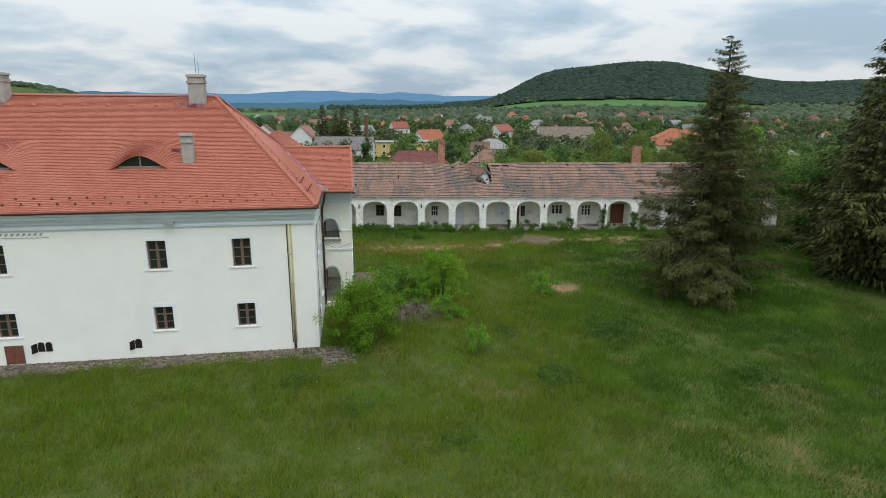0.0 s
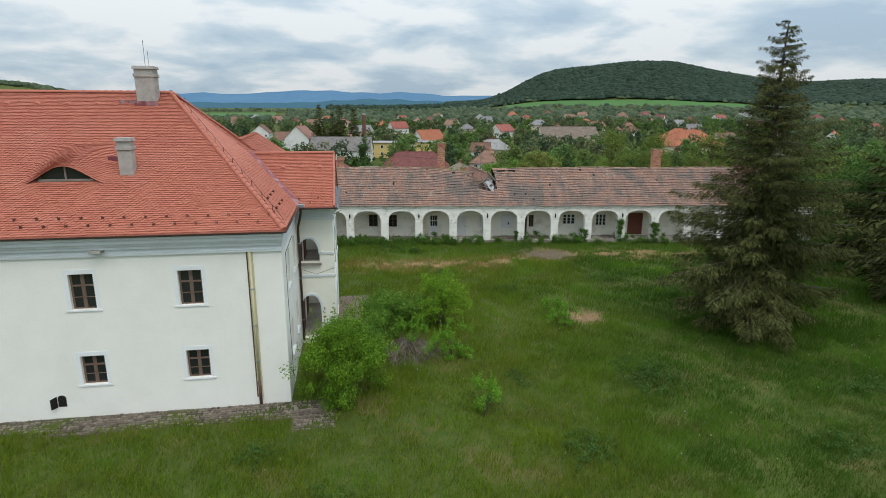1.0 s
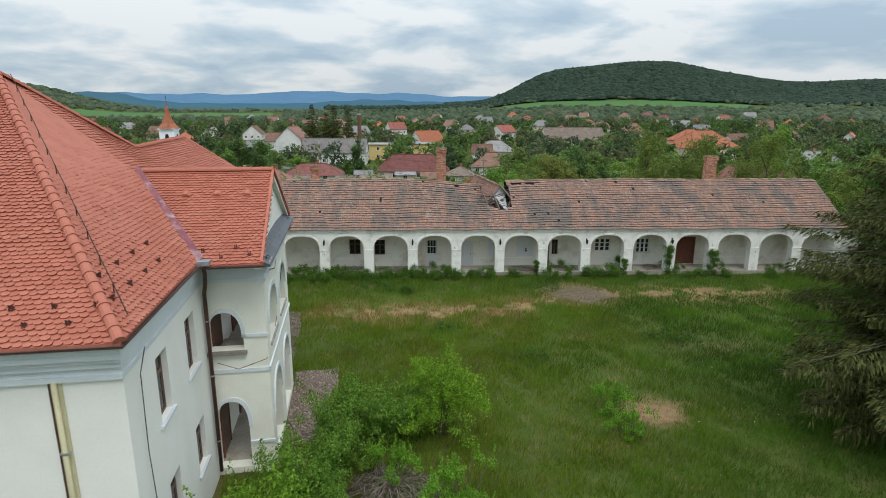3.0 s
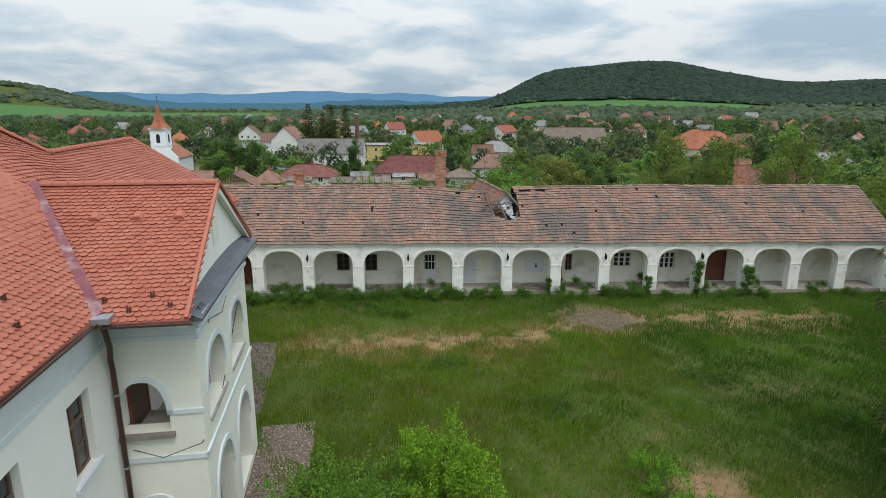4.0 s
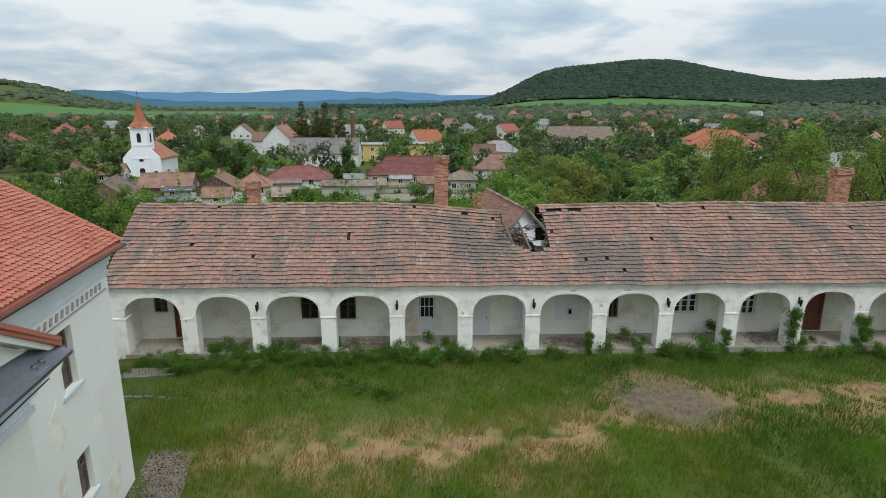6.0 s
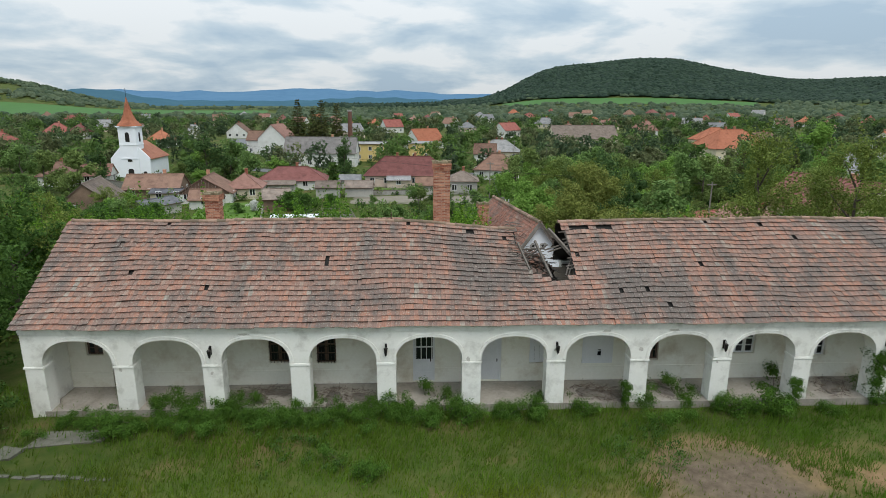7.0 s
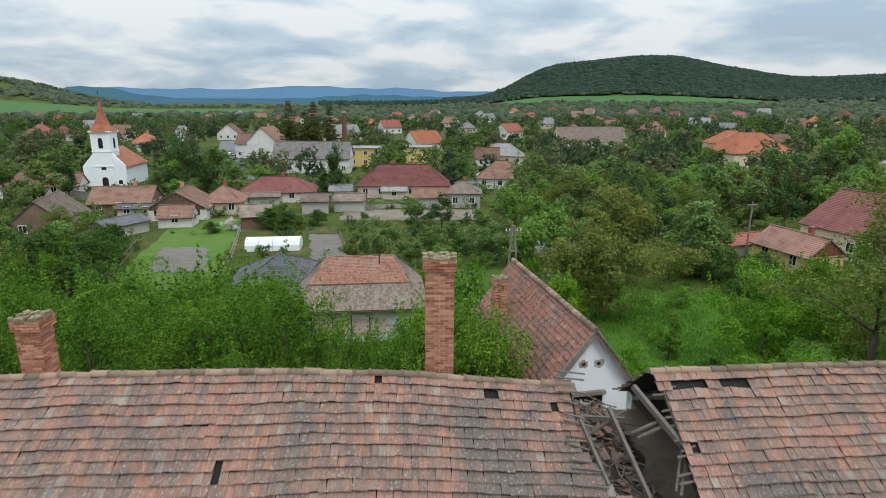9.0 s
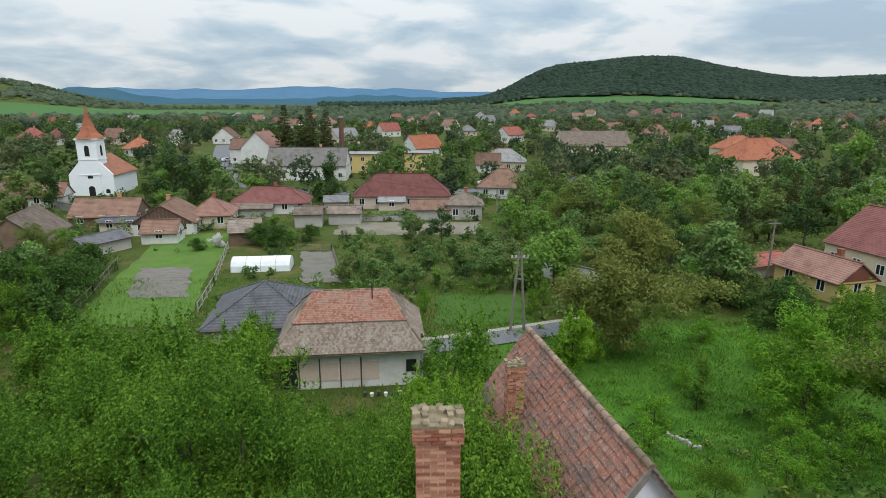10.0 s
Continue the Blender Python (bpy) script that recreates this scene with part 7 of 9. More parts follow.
# dead brush and dirt in the open bays
for x, y, k in ((-5.6, 64.2, 1.0), (-4.7, 64.6, 0.8), (-2.3, 64.0, 1.0), (-1.1, 64.0, 0.9), (8.8, 64.1, 1.1), (9.6, 63.9, 0.9), (11.9, 64.2, 0.9), (19.4, 64.3, 1.0)):
    pile = thing("brushwood_pile", pose(x, y, 0.28, 0, 0, 40 * x) @ Matrix.Diagonal((k, k, k, 1)), "low pile of dead creeper and dirt on the walkway", "debris", "debris in the arcade")
    bm = B()
    bmesh.ops.create_icosphere(bm, subdivisions=2, radius=1.0, matrix=Matrix.Diagonal((0.7, 0.36, 0.05, 1)))
    for v in bm.verts:
        v.co *= 1 + 0.35 * math.sin(v.co.x * 9 + x) * math.sin(v.co.y * 11 + y)
    part("dirt", bm, SOIL, pile)
    bm = B()
    for q in range(130):
        a, r = rr.uniform(0, 6.283), 1.0 * math.sqrt(rr.random())
        p = Vector((r * math.cos(a), r * 0.7 * math.sin(a), 0.04 + 0.26 * (1 - r) * rr.random()))
        d = Vector((rr.gauss(0, 1), rr.gauss(0, 1), rr.gauss(0, 0.35))).normalized() * rr.uniform(0.15, 0.55)
        tube(bm, [p - d * 0.5, p + d * 0.5], 0.012, 3, 0.004)
    part("dead_creeper", bm, TWIG, pile, kind="stuff")
vine = make_tree(46, 3.0, 0.4, 70, 75, 0.057, LEAF_IVY, "climbing_vine", 0.03, 0.05, "green vine climbing an arcade pier", "vine", stems=2, clump_r=0.3, group="vines on the arcade")
put(vine, 20.7, 63.05, 1.0, 0, True)
put(vine, 24.2, 63.0, 0.85, 90)
put(vine, 17.0, 63.05, 0.55, 90)
put(vine, 10.0, 63.1, 0.5, 30)

# thicket behind the arcade
thick_a = make_tree(51, 8.0, 3.9, 170, 84, 0.1, LEAF_THICK, "tree", 0.14, 0.08, "leafy green tree in the thicket behind the arcade", "tree", clump_r=0.8, group="thicket behind the arcade", shoots=90)
thick_b = make_tree(52, 7.0, 3.5, 160, 84, 0.098, LEAF_THICK_LIGHT, "tree", 0.12, 0.08, "bright green young tree in the thicket behind the arcade", "tree", clump_r=0.75, group="thicket behind the arcade", shoots=90)
slope_a = make_tree(54, 8.0, 3.9, 105, 52, 0.16, LEAF_THICK, "tree", 0.14, 0.08, "leafy green tree on the slope below the arcade", "tree", clump_r=0.9, group="trees on the slope", shoots=30)
slope_b = make_tree(55, 7.5, 3.6, 105, 52, 0.155, LEAF_THICK_LIGHT, "tree", 0.12, 0.08, "bright green tree on the slope below the arcade", "tree", clump_r=0.85, group="trees on the slope", shoots=30)
thick_c = make_tree(53, 10.5, 5.4, 170, 56, 0.18, LEAF_OLIVE, "tree", 0.24, 0.15, "large olive-green tree with airy crown on the slope", "tree", clump_r=0.95, group="large trees on the slope")
mid_a = make_tree(68, 8.0, 3.9, 75, 34, 0.3, VIL_MID, "tree", 0.14, 0.08, "leafy green tree below the orchard", "tree", clump_r=1.0, group="trees of the valley")
mid_b = make_tree(69, 7.5, 3.6, 75, 34, 0.29, VIL_BRIGHT, "tree", 0.12, 0.08, "bright green tree below the orchard", "tree", clump_r=0.95, group="trees of the valley")
put(mid_a, 25.5, 146.0, 0.9, 0, True)
put(mid_b, 36.0, 158.0, 0.9, 0, True)
put(slope_a, -24.0, 99.0, 0.9, 0, True)
put(slope_b, -28.0, 96.0, 0.9, 0, True)


def near_or_far(leaf_mid, x, y, s, t):
    """A finely leaved tree close behind the arcade, a coarser one further down."""
    if -9.7 * (y - 60.5) / 42.5 - 1.5 < x - 2.1 * (103 - y) / 42.5 < 2.9 * (y - 60.5) / 42.5 + 1.0 and y < 103:
        s = min(s, max(0.22, (14.6 - 0.525 * (y - 60.5) - float(land(x, y))) / 8.8))
    if y > 126:
        put(mid_a if leaf_mid else mid_b, x, y, s, t)
        return
    if y < 87:
        put(thick_a if leaf_mid else thick_b, x, y, s, t)
    else:
        put(slope_a if leaf_mid else slope_b, x, y, s, t)


put(thick_a, -4.0, 78.5, 0.85, 0, True)
put(thick_b, -9.0, 81.0, 0.9, 0, True)
WALNUT = leafy("walnut_leaf", (0.115, 0.142, 0.03), (0.25, 0.275, 0.072))
walnut = make_tree(57, 12.0, 6.4, 330, 120, 0.17, WALNUT, "walnut_tree", 0.38, 0.12, "large spreading olive-green walnut tree at the orchard edge", "tree", clump_r=0.95, shape=0.9)
put(walnut, 22.0, 111.7, 1.1, 0, True)
put(thick_c, 33.0, 141.0, 1.0, 0, True)
acacia = make_tree(71, 12.6, 4.6, 170, 66, 0.12, LEAF_OLIVE, "acacia_tree", 0.26, 0.2, "tall airy olive-green acacia behind the arcade", "tree", clump_r=0.85, group="acacias behind the arcade", shoots=40)
put(acacia, 25.0, 81.0, 1.0, 0, True)
put(acacia, 29.5, 77.5, 0.9, 200)
put(acacia, 33.5, 86.5, 0.95, 130)
put(acacia, 37.5, 79.5, 0.95, 250)
put(acacia, 42.0, 88.0, 1.0, 40)
yellow_tree = make_tree(58, 6.5, 2.3, 120, 60, 0.15, LEAF_YELLOW, "tree", 0.1, 0.1, "fresh yellow-green young tree beside the outbuilding", "tree", clump_r=0.6, group="young trees by the outbuilding", shoots=60)
put(yellow_tree, 14.9, 104.6, 0.95, 0, True)
put(yellow_tree, -11.8, 105.0, 0.85, 160)
for x, y, s in ((4.2, 88.5, 0.85), (5.2, 92.5, 0.8), (5.6, 97.5, 0.62), (12.6, 99.0, 0.5), (17.5, 108.0, 0.6), (6.4, 104.0, 0.5), (2.6, 85.5, 0.9)):
    put(yellow_tree, x, y, s, 70 * x)
column = make_tree(59, 4.6, 1.15, 90, 70, 0.1, LEAF_MID, "column_shrub", 0.06, 0.04, "narrow upright green tree standing in the orchard grass", "tree", clump_r=0.42, shape=0.55)
put(column, 23.2, 99.3, 1.0, 0, True)
bush = make_tree(56, 4.2, 2.9, 130, 40, 0.18, LEAF_DARK, "bush", 0.06, 0.03, "dense rounded dark green bush", "shrub", clump_r=0.7, stems=4, group="dense bushes", shape=0.7)
put(bush, 38.4, 121.7, 1.0, 0, True)
for x, y, s in ((39.5, 115.5, 1.05), (42.5, 119.0, 1.0), (47.8, 141.5, 0.8), (46.2, 123.5, 0.7), (57.2, 119.5, 0.5), (47.6, 139.4, 0.9), (-15.6, 61.6, 0.55), (-17.2, 59.6, 0.7), (-46.0, 130.5, 1.35), (-41.0, 132.0, 1.1), (-42.5, 138.5, 1.0), (-39.0, 125.0, 1.2), (-50.0, 126.0, 1.5), (-44.0, 123.0, 1.4), (-56.0, 136.0, 1.3), (-51.0, 139.0, 1.0), (-36.5, 118.5, 1.2),
                (-23.3, 153.5, 0.9), (-20.8, 151.5, 0.85), (-25.0, 156.0, 0.8), (-16.5, 156.0, 0.7), (-32.5, 150.2, 0.5), (-4.0, 131.5, 0.45), (0.5, 134.0, 0.5), (-6.0, 137.0, 0.4), (3.5, 140.0, 0.6), (8.0, 136.0, 0.55), (12.0, 133.0, 0.6), (15.5, 129.5, 0.6), (-2.5, 126.0, 0.4)):
    put(bush, x, y, s, 77 * x)
maple = make_tree(60, 8.5, 4.3, 230, 80, 0.13, LEAF_BRIGHT, "tree", 0.2, 0.1, "broad bright green maple at the orchard edge", "tree", clump_r=0.85, shoots=60)
put(maple, 29.6, 96.5, 1.0, 0, True)
airy = make_tree(67, 2.7, 1.5, 60, 60, 0.09, LEAF_BRIGHT, "shrub", 0.04, 0.08, "airy fresh green shrub in the orchard grass", "shrub", clump_r=0.4, stems=4, group="orchard shrubs")
put(airy, 18.6, 96.2, 1.0, 0, True)
for x, y, s in ((16.2, 91.5, 0.8), (25.5, 92.0, 0.9), (27.0, 88.5, 1.1), (22.5, 86.5, 0.9), (19.5, 83.5, 0.8), (24.0, 103.0, 0.7), (33.0, 106.0, 1.1), (30.0, 112.0, 0.9), (14.2, 95.0, 0.7)):
    put(airy, x, y, s, 50 * x)
rr = random.Random(12)
for k in range(78):
    x = -40 + 46 * ((k * 0.618) % 1.0)
    y = 75.5 + 25 * ((k * 0.755 + 0.3) % 1.0)
    if x > 3.6 and y < 87 or (x > -14 and y > 97) or (x > -22 and y > 106):
        continue
    near_or_far(k % 3, x, y, rr.uniform(0.85, 1.2) * (0.85 if y < 80 else 1), rr.uniform(0, 360))
for x, y, s in ((14.5, 81, 0.4), (26, 80, 0.6), (32, 88, 1.0), (31, 79, 1.0), (34, 93, 1.1), (38, 82, 1.1), (32, 100, 0.9), (38, 104, 1.1), (43, 95, 1.1), (45, 107, 1.1), (47, 86, 1.1), (-12.6, 110.5, 0.55), (5.0, 99, 0.5), (4.8, 91, 0.7), (46, 113, 0.6), (28, 74.5, 0.8), (34, 74.0, 0.9), (36, 76, 1.0), (41, 77, 1.0), (51, 99, 1.0), (54, 110, 0.6), (49, 119, 0.45), (57, 119, 0.4), (37, 124, 0.4), (33, 122, 0.7), (14.5, 120.5, 0.42), (16.5, 123, 0.45), (2.0, 116, 0.42), (2.8, 121, 0.4), (3.2, 105, 0.5), (11, 128, 0.35), (6, 130, 0.35), (0, 128, 0.33), (-4, 127, 0.35), (-2, 122, 0.33)):
    near_or_far(not int(x) % 3, x, y, s, rr.uniform(0, 360))
for x, y, s in ((4.0, 75.2, 0.55), (3.0, 77.5, 0.62), (4.3, 78.8, 0.65), (4.6, 82.0, 0.7), (2.0, 74.8, 0.5), (0.2, 75.3, 0.55), (-2.5, 75.0, 0.55), (-5.5, 75.4, 0.6), (-8.5, 75.0, 0.55), (-11.5, 75.2, 0.6), (3.2, 84.0, 0.7)):
    put(thick_a, x, y, s, rr.uniform(0, 360))
for x, y, s in ((3.9, 74.5, 0.93), (3.5, 77.0, 1.0), (3.2, 80.0, 1.0)):
    put(thick_b, x, y, s, 80 * x)
for x, y, s in ((-17.6, 64.3, 0.7), (-18.6, 67.0, 0.82), (-20.5, 72.5, 0.95), (-24.5, 68.0, 1.05), (-17.2, 76.0, 0.7), (-28.0, 73.0, 1.0), (-22.5, 63.0, 0.8)):
    put(screen, x, y, s, rr.uniform(0, 360), label="dark leafy tree beside the arcade")
for x, y, s in ((54, 103, 1.0), (-36, 86, 1.0), (-44, 98, 1.0), (-44, 112, 0.9), (62, 98, 1.1), (46, 76, 0.9), (54, 84, 1.0), (-20, 75, 0.6), (-27, 78, 0.8), (-50, 122, 0.8), (-52, 142, 0.6), (30, 160, 0.9), (40, 165, 0.9), (46, 150, 0.8)):
    put(thick_c, x, y, s, rr.uniform(0, 360))
for x, y, s in ((-48, 134, 0.8), (-38, 116, 0.8), (-47, 118, 1.0), (-43, 128, 0.9), (-40, 104, 0.9), (-46, 106, 1.0), (-37, 110, 0.85), (-45, 116, 0.9), (-53, 112, 1.0), (-35, 101, 0.8), (-41, 124, 0.7), (-56, 126, 1.0), (-30, 108, 0.6), (-25, 106, 0.6), (-21, 104, 0.7), (-50, 146, 0.7), (22, 150, 0.9), (32, 147, 0.9), (38, 152, 1.0), (18, 158, 1.0), (26, 168, 1.0), (34, 176, 1.1), (50, 160, 1.1), (24, 141, 0.8), (28, 134, 0.6), (44, 141, 0.7), (20, 166, 0.9), (44, 172, 1.1), (56, 170, 1.1), (38, 186, 1.1), (50, 182, 1.1), (62, 180, 1.1), (66, 165, 1.0), (30, 190, 0.9)):
    near_or_far(int(x) % 2, x, y, s, rr.uniform(0, 360))

# village trees
vil_a = make_tree(61, 10, 4.6, 85, 30, 0.37, VIL_MID, "tree", 0.25, 0.12, "round-crowned green tree among the village houses", "tree", clump_r=1.1, group="village trees")
vil_b = make_tree(62, 9, 4.4, 85, 30, 0.37, VIL_OLIVE, "tree", 0.25, 0.12, "olive-green tree among the village houses", "tree", clump_r=1.1, group="village trees")
vil_c = make_tree(63, 8, 4.0, 85, 30, 0.36, VIL_BRIGHT, "tree", 0.2, 0.15, "bright green tree among the village gardens", "tree", clump_r=1.1, group="village trees")
vil_d = make_tree(64, 11, 4.8, 85, 30, 0.37, VIL_DARK, "tree", 0.25, 0.12, "dark green tree among the village houses", "tree", clump_r=1.1, group="village trees")
put(vil_a, -48, 196, 1.15, 0, True)
put(vil_b, 6.5, 215, 1.1, 0, True)
put(vil_c, -58, 205, 1.0, 0, True)
put(vil_d, -52, 190, 1.1, 0, True)
con = make_spruce(65, 22.2, 6.4, NEEDLE, "conifer_tree", 0.8, "dark conifer standing in the village", group="village conifers", needle=2.6, bare=0.03)
put(vil_c, 131, 224, 1.7, 0, label="broad round bright green tree beside a house")
put(con, -45.0, 271, 1.0, 0, True)
for x, y, s in ((-34.4, 261, 0.99), (-38.0, 264, 0.86), (-27.6, 252.5, 0.95), (64, 157, 0.42), (68.2, 158.5, 0.47), (72.5, 159, 0.45), (76, 161.5, 0.4), (92, 178, 0.42)):
    put(con, x, y, s, rr.uniform(0, 360))

# ---- the village ----
def roof_stuff(name, dark, light, **kw):
    """Tiled or sheeted roof seen from far: rows across the slope."""
    m = material(name, dark, light, 0.9, 5.0, 0.9, 0.0, vary=0.25, spread=0.45, stain=tuple(c * 0.45 for c in dark), stain_scale=0.6, stain_amount=0.6)
    nt = m.node_tree
    b = nt.nodes["Principled BSDF"]
    wv = nt.nodes.new("ShaderNodeTexWave")
    wv.bands_direction = "Z"
    wv.inputs["Scale"].default_value, wv.inputs["Distortion"].default_value = kw.get("rows", 1.7), 0.6
    tc = nt.nodes.new("ShaderNodeTexCoord")
    nt.links.new(tc.outputs["Object"], wv.inputs["Vector"])
    bp = nt.nodes.new("ShaderNodeBump")
    bp.inputs["Strength"].default_value, bp.inputs["Distance"].default_value = 0.7, 0.08
    nt.links.new(wv.outputs["Fac"], bp.inputs["Height"])
    nt.links.new(bp.outputs["Normal"], b.inputs["Normal"])
    return m


ROOF = {"brown": roof_stuff("brown_tile_roof", (0.14, 0.08, 0.058), (0.27, 0.16, 0.115)), "red": roof_stuff("red_tile_roof", (0.2, 0.06, 0.048), (0.34, 0.12, 0.095)),
        "maroon": roof_stuff("maroon_sheet_roof", (0.14, 0.052, 0.047), (0.23, 0.092, 0.08)), "orange": roof_stuff("orange_tile_roof", (0.32, 0.11, 0.06), (0.46, 0.18, 0.1)),
        "grey": roof_stuff("grey_slate_roof", (0.16, 0.16, 0.165), (0.32, 0.31, 0.3)), "dark": roof_stuff("dark_slate_roof", (0.07, 0.07, 0.08), (0.15, 0.15, 0.16)),
        "ash": roof_stuff("weathered_ash_roof", (0.125, 0.115, 0.11), (0.235, 0.215, 0.2)), "old": roof_stuff("old_brown_roof", (0.13, 0.1, 0.08), (0.29, 0.23, 0.19)), "pink": roof_stuff("pink_tile_roof", (0.22, 0.11, 0.085), (0.34, 0.19, 0.15))}
WALL = {"brown": material("house_brown", (0.13, 0.085, 0.06), (0.25, 0.17, 0.12), 0.6, 6, 0.9, 0.1, stain=(0.1, 0.08, 0.06), stain_amount=0.5),
        "white": material("house_white", (0.58, 0.57, 0.53), (0.74, 0.73, 0.7), 0.6, 6, 0.9, 0.1, stain=(0.42, 0.39, 0.34), stain_amount=0.6),
        "cream": material("house_cream", (0.56, 0.48, 0.34), (0.68, 0.6, 0.45), 0.6, 6, 0.9, 0.1, stain=(0.4, 0.34, 0.25), stain_amount=0.4),
        "pink": material("house_pink", (0.54, 0.42, 0.35), (0.66, 0.53, 0.45), 0.6, 6, 0.9, 0.1, stain=(0.4, 0.32, 0.26), stain_amount=0.4),
        "yellow": material("house_yellow", (0.6, 0.44, 0.15), (0.7, 0.54, 0.24), 0.6, 6, 0.9, 0.1, stain=(0.45, 0.35, 0.18), stain_amount=0.3),
        "grey": material("house_grey", (0.36, 0.34, 0.31), (0.5, 0.48, 0.44), 0.6, 6, 0.9, 0.1, stain=(0.26, 0.24, 0.22), stain_amount=0.5)}
FOOT = []


def house(x, y, yaw, w, d, wall, rise, roof="hip", wallc="white", roofc="red", label="", name="house", chimneys=1, windows=True, hip_in=None, zb=None, win_rows=1, overhang=0.4, back=True):
    """A village house: local x along the ridge, y towards the back; origin at the middle of its foot."""
    z = float(land(x, y)) if zb is None else zb
    FOOT.append((x, y, 0.5 * math.hypot(w, d)))
    th = thing(name, pose(x, y, z, 0, 0, yaw), label or f"{wallc} plastered village house with {roofc} roof", "house", "village houses")
    a, b = w / 2, d / 2
    bm = B()
    box(bm, -a, a, -b, b, -1.5, wall)
    if roof == "gable":
        for s in (-1, 1):
            prism(bm, [(s * a, -b, wall), (s * a, b, wall), (s * a, 0, wall + rise)], (-s * 0.3, 0, 0))
    part("wall", bm, WALL[wallc], th)
    o = overhang
    k = rise / b
    hi = 0.0 if roof == "gable" else (hip_in if hip_in is not None else min(a, b))
    ez = wall - k * o * 0.6
    ra = a + (0.25 if roof == "gable" else 0) - hi
    E = [(-a - o, -b - o, ez), (a + o, -b - o, ez), (a + o, b + o, ez), (-a - o, b + o, ez)]
    Rl, Rr = (-ra, 0, wall + rise), (ra, 0, wall + rise)
    if roof == "gable":
        E = [(-ra, -b - o, ez), (ra, -b - o, ez), (ra, b + o, ez), (-ra, b + o, ez)]
    bm = B()
    slab(bm, [E[0], E[1], Rr, Rl], 0.14)
    slab(bm, [E[2], E[3], Rl, Rr], 0.14)
    if roof == "hip":
        slab(bm, [E[1], E[2], Rr], 0.14)
        slab(bm, [E[3], E[0], Rl], 0.14)
    rf = part("roof", bm, ROOF[roofc], th)
    bm = B()
    if ra > 0.3:
        tube(bm, [(Rl[0], 0, wall + rise + 0.02), (Rr[0], 0, wall + rise + 0.02)], 0.13, 6)
    if roof == "hip":
        for p, q in ((E[0], Rl), (E[1], Rr), (E[2], Rr), (E[3], Rl)):
            tube(bm, [p, q], 0.11, 5)
    if len(bm.verts):
        part("ridge", bm, ROOF[roofc], rf)
    else:
        bm.free()
    bm = B()
    for p, q in ((E[0], E[1]), (E[1], E[2])):
        tube(bm, [(p[0], p[1], ez - 0.08), (q[0], q[1], ez - 0.08)], 0.07, 5)
    part("gutter", bm, GUTTER, th)
    for c in range(chimneys):
        cx = (-0.45 + 0.8 * c) * max(1.0, ra) if chimneys > 1 else 0.3 * max(1.0, ra)
        bm = B()
        box(bm, cx - 0.3, cx + 0.3, 0.15, 0.7, wall + rise - 1.0, wall + rise + 0.8)
        box(bm, cx - 0.36, cx + 0.36, 0.09, 0.76, wall + rise + 0.8, wall + rise + 0.92)
        part("chimney", bm, BRICK, th)
    if windows:
        for row in range(win_rows):
            zz = 0.9 + row * 2.9
            n = max(1, int(w / 3.2))
            for i in range(n):
                xx = -a + w * (i + 0.5) / n
                far_window(th, pose(xx, -b, zz))
            n = max(1, int(d / 3.5))
            for s in (-1, 1):
                for i in range(n):
                    yy = -b + d * (i + 0.5) / n
                    far_window(th, pose(s * a, yy, zz, 0, 0, 90 * s))
    return th


def window_meshes():
    bm = B()
    for q in ((-0.6, -0.5, 0, 1.4), (0.5, 0.6, 0, 1.4), (-0.5, 0.5, 0, 0.1), (-0.5, 0.5, 1.3, 1.4), (-0.04, 0.04, 0.1, 1.3)):
        box(bm, q[0], q[1], -0.06, 0.02, q[2], q[3])
    f = bpy.data.meshes.new("window_frame")
    bm.to_mesh(f)
    bm.free()
    f.materials.append(WHITE_WOOD)
    bm = box(B(), -0.5, 0.5, -0.02, 0.01, 0.1, 1.3)
    p = bpy.data.meshes.new("window")
    bm.to_mesh(p)
    bm.free()
    p.materials.append(GLASS)
    return f, p


WIN_FRAME, WIN_PANE = window_meshes()


def far_window(th, m):
    w = new("window", WIN_PANE)
    w.parent = th
    w.matrix_local = m
    f = new("window_frame", WIN_FRAME)
    f.parent = w


house(-56.6, 171.5, 6, 11.5, 8, 2.2, 2.7, "gable", "brown", "brown", "long low farm building with brown tile roof")
house(-51.0, 164.6, 4, 7.0, 3.0, 2.0, 0.6, "gable", "cream", "dark", "low glazed lean-to with dark sheet roof", "shed", 0)
farm = house(-43.0, 165.6, 96, 9.5, 10.5, 2.2, 3.2, "gable", "white", "brown", "white house with brown gabled tile roof and dark boarded gable")
for k in range(15):
    y0, y1 = -4.9 + 0.653 * k, -4.9 + 0.653 * (k + 1) - 0.03
    top = lambda y: 2.2 + 3.2 * (1 - abs(y) / 5.25) - 0.12
    part("gable_board", prism(B(), [(-4.82, y0, 2.0), (-4.82, y1, 2.0), (-4.82, y1, top(y1)), (-4.82, y0, top(y0))], (0.06, 0, 0)), WOOD, farm)
house(-36.8, 170.2, 8, 7.5, 8, 2.6, 2.7, "hip", "cream", "pink", "cream wing with faded pink tile roof")
house(-40.6, 156.6, 6, 5.6, 4.4, 2.0, 1.7, "gable", "white", "brown", "small white outhouse with old tile roof", chimneys=0)
house(-29.4, 184.6, 6, 16, 9, 2.4, 2.8, "hip", "white", "maroon", "white house with maroon sheet roof")
house(-32.6, 178.6, 6, 9.5, 3.4, 1.9, 0.6, "gable", "grey", "old", "long grey lean-to with old flat roof", "barn", 0, False)
house(-27.0, 157.0, 14, 5.0, 6.5, 2.2, 1.5, "gable", "brown", "old", "open wooden shed with old roof", "garden_shed", 0, False)
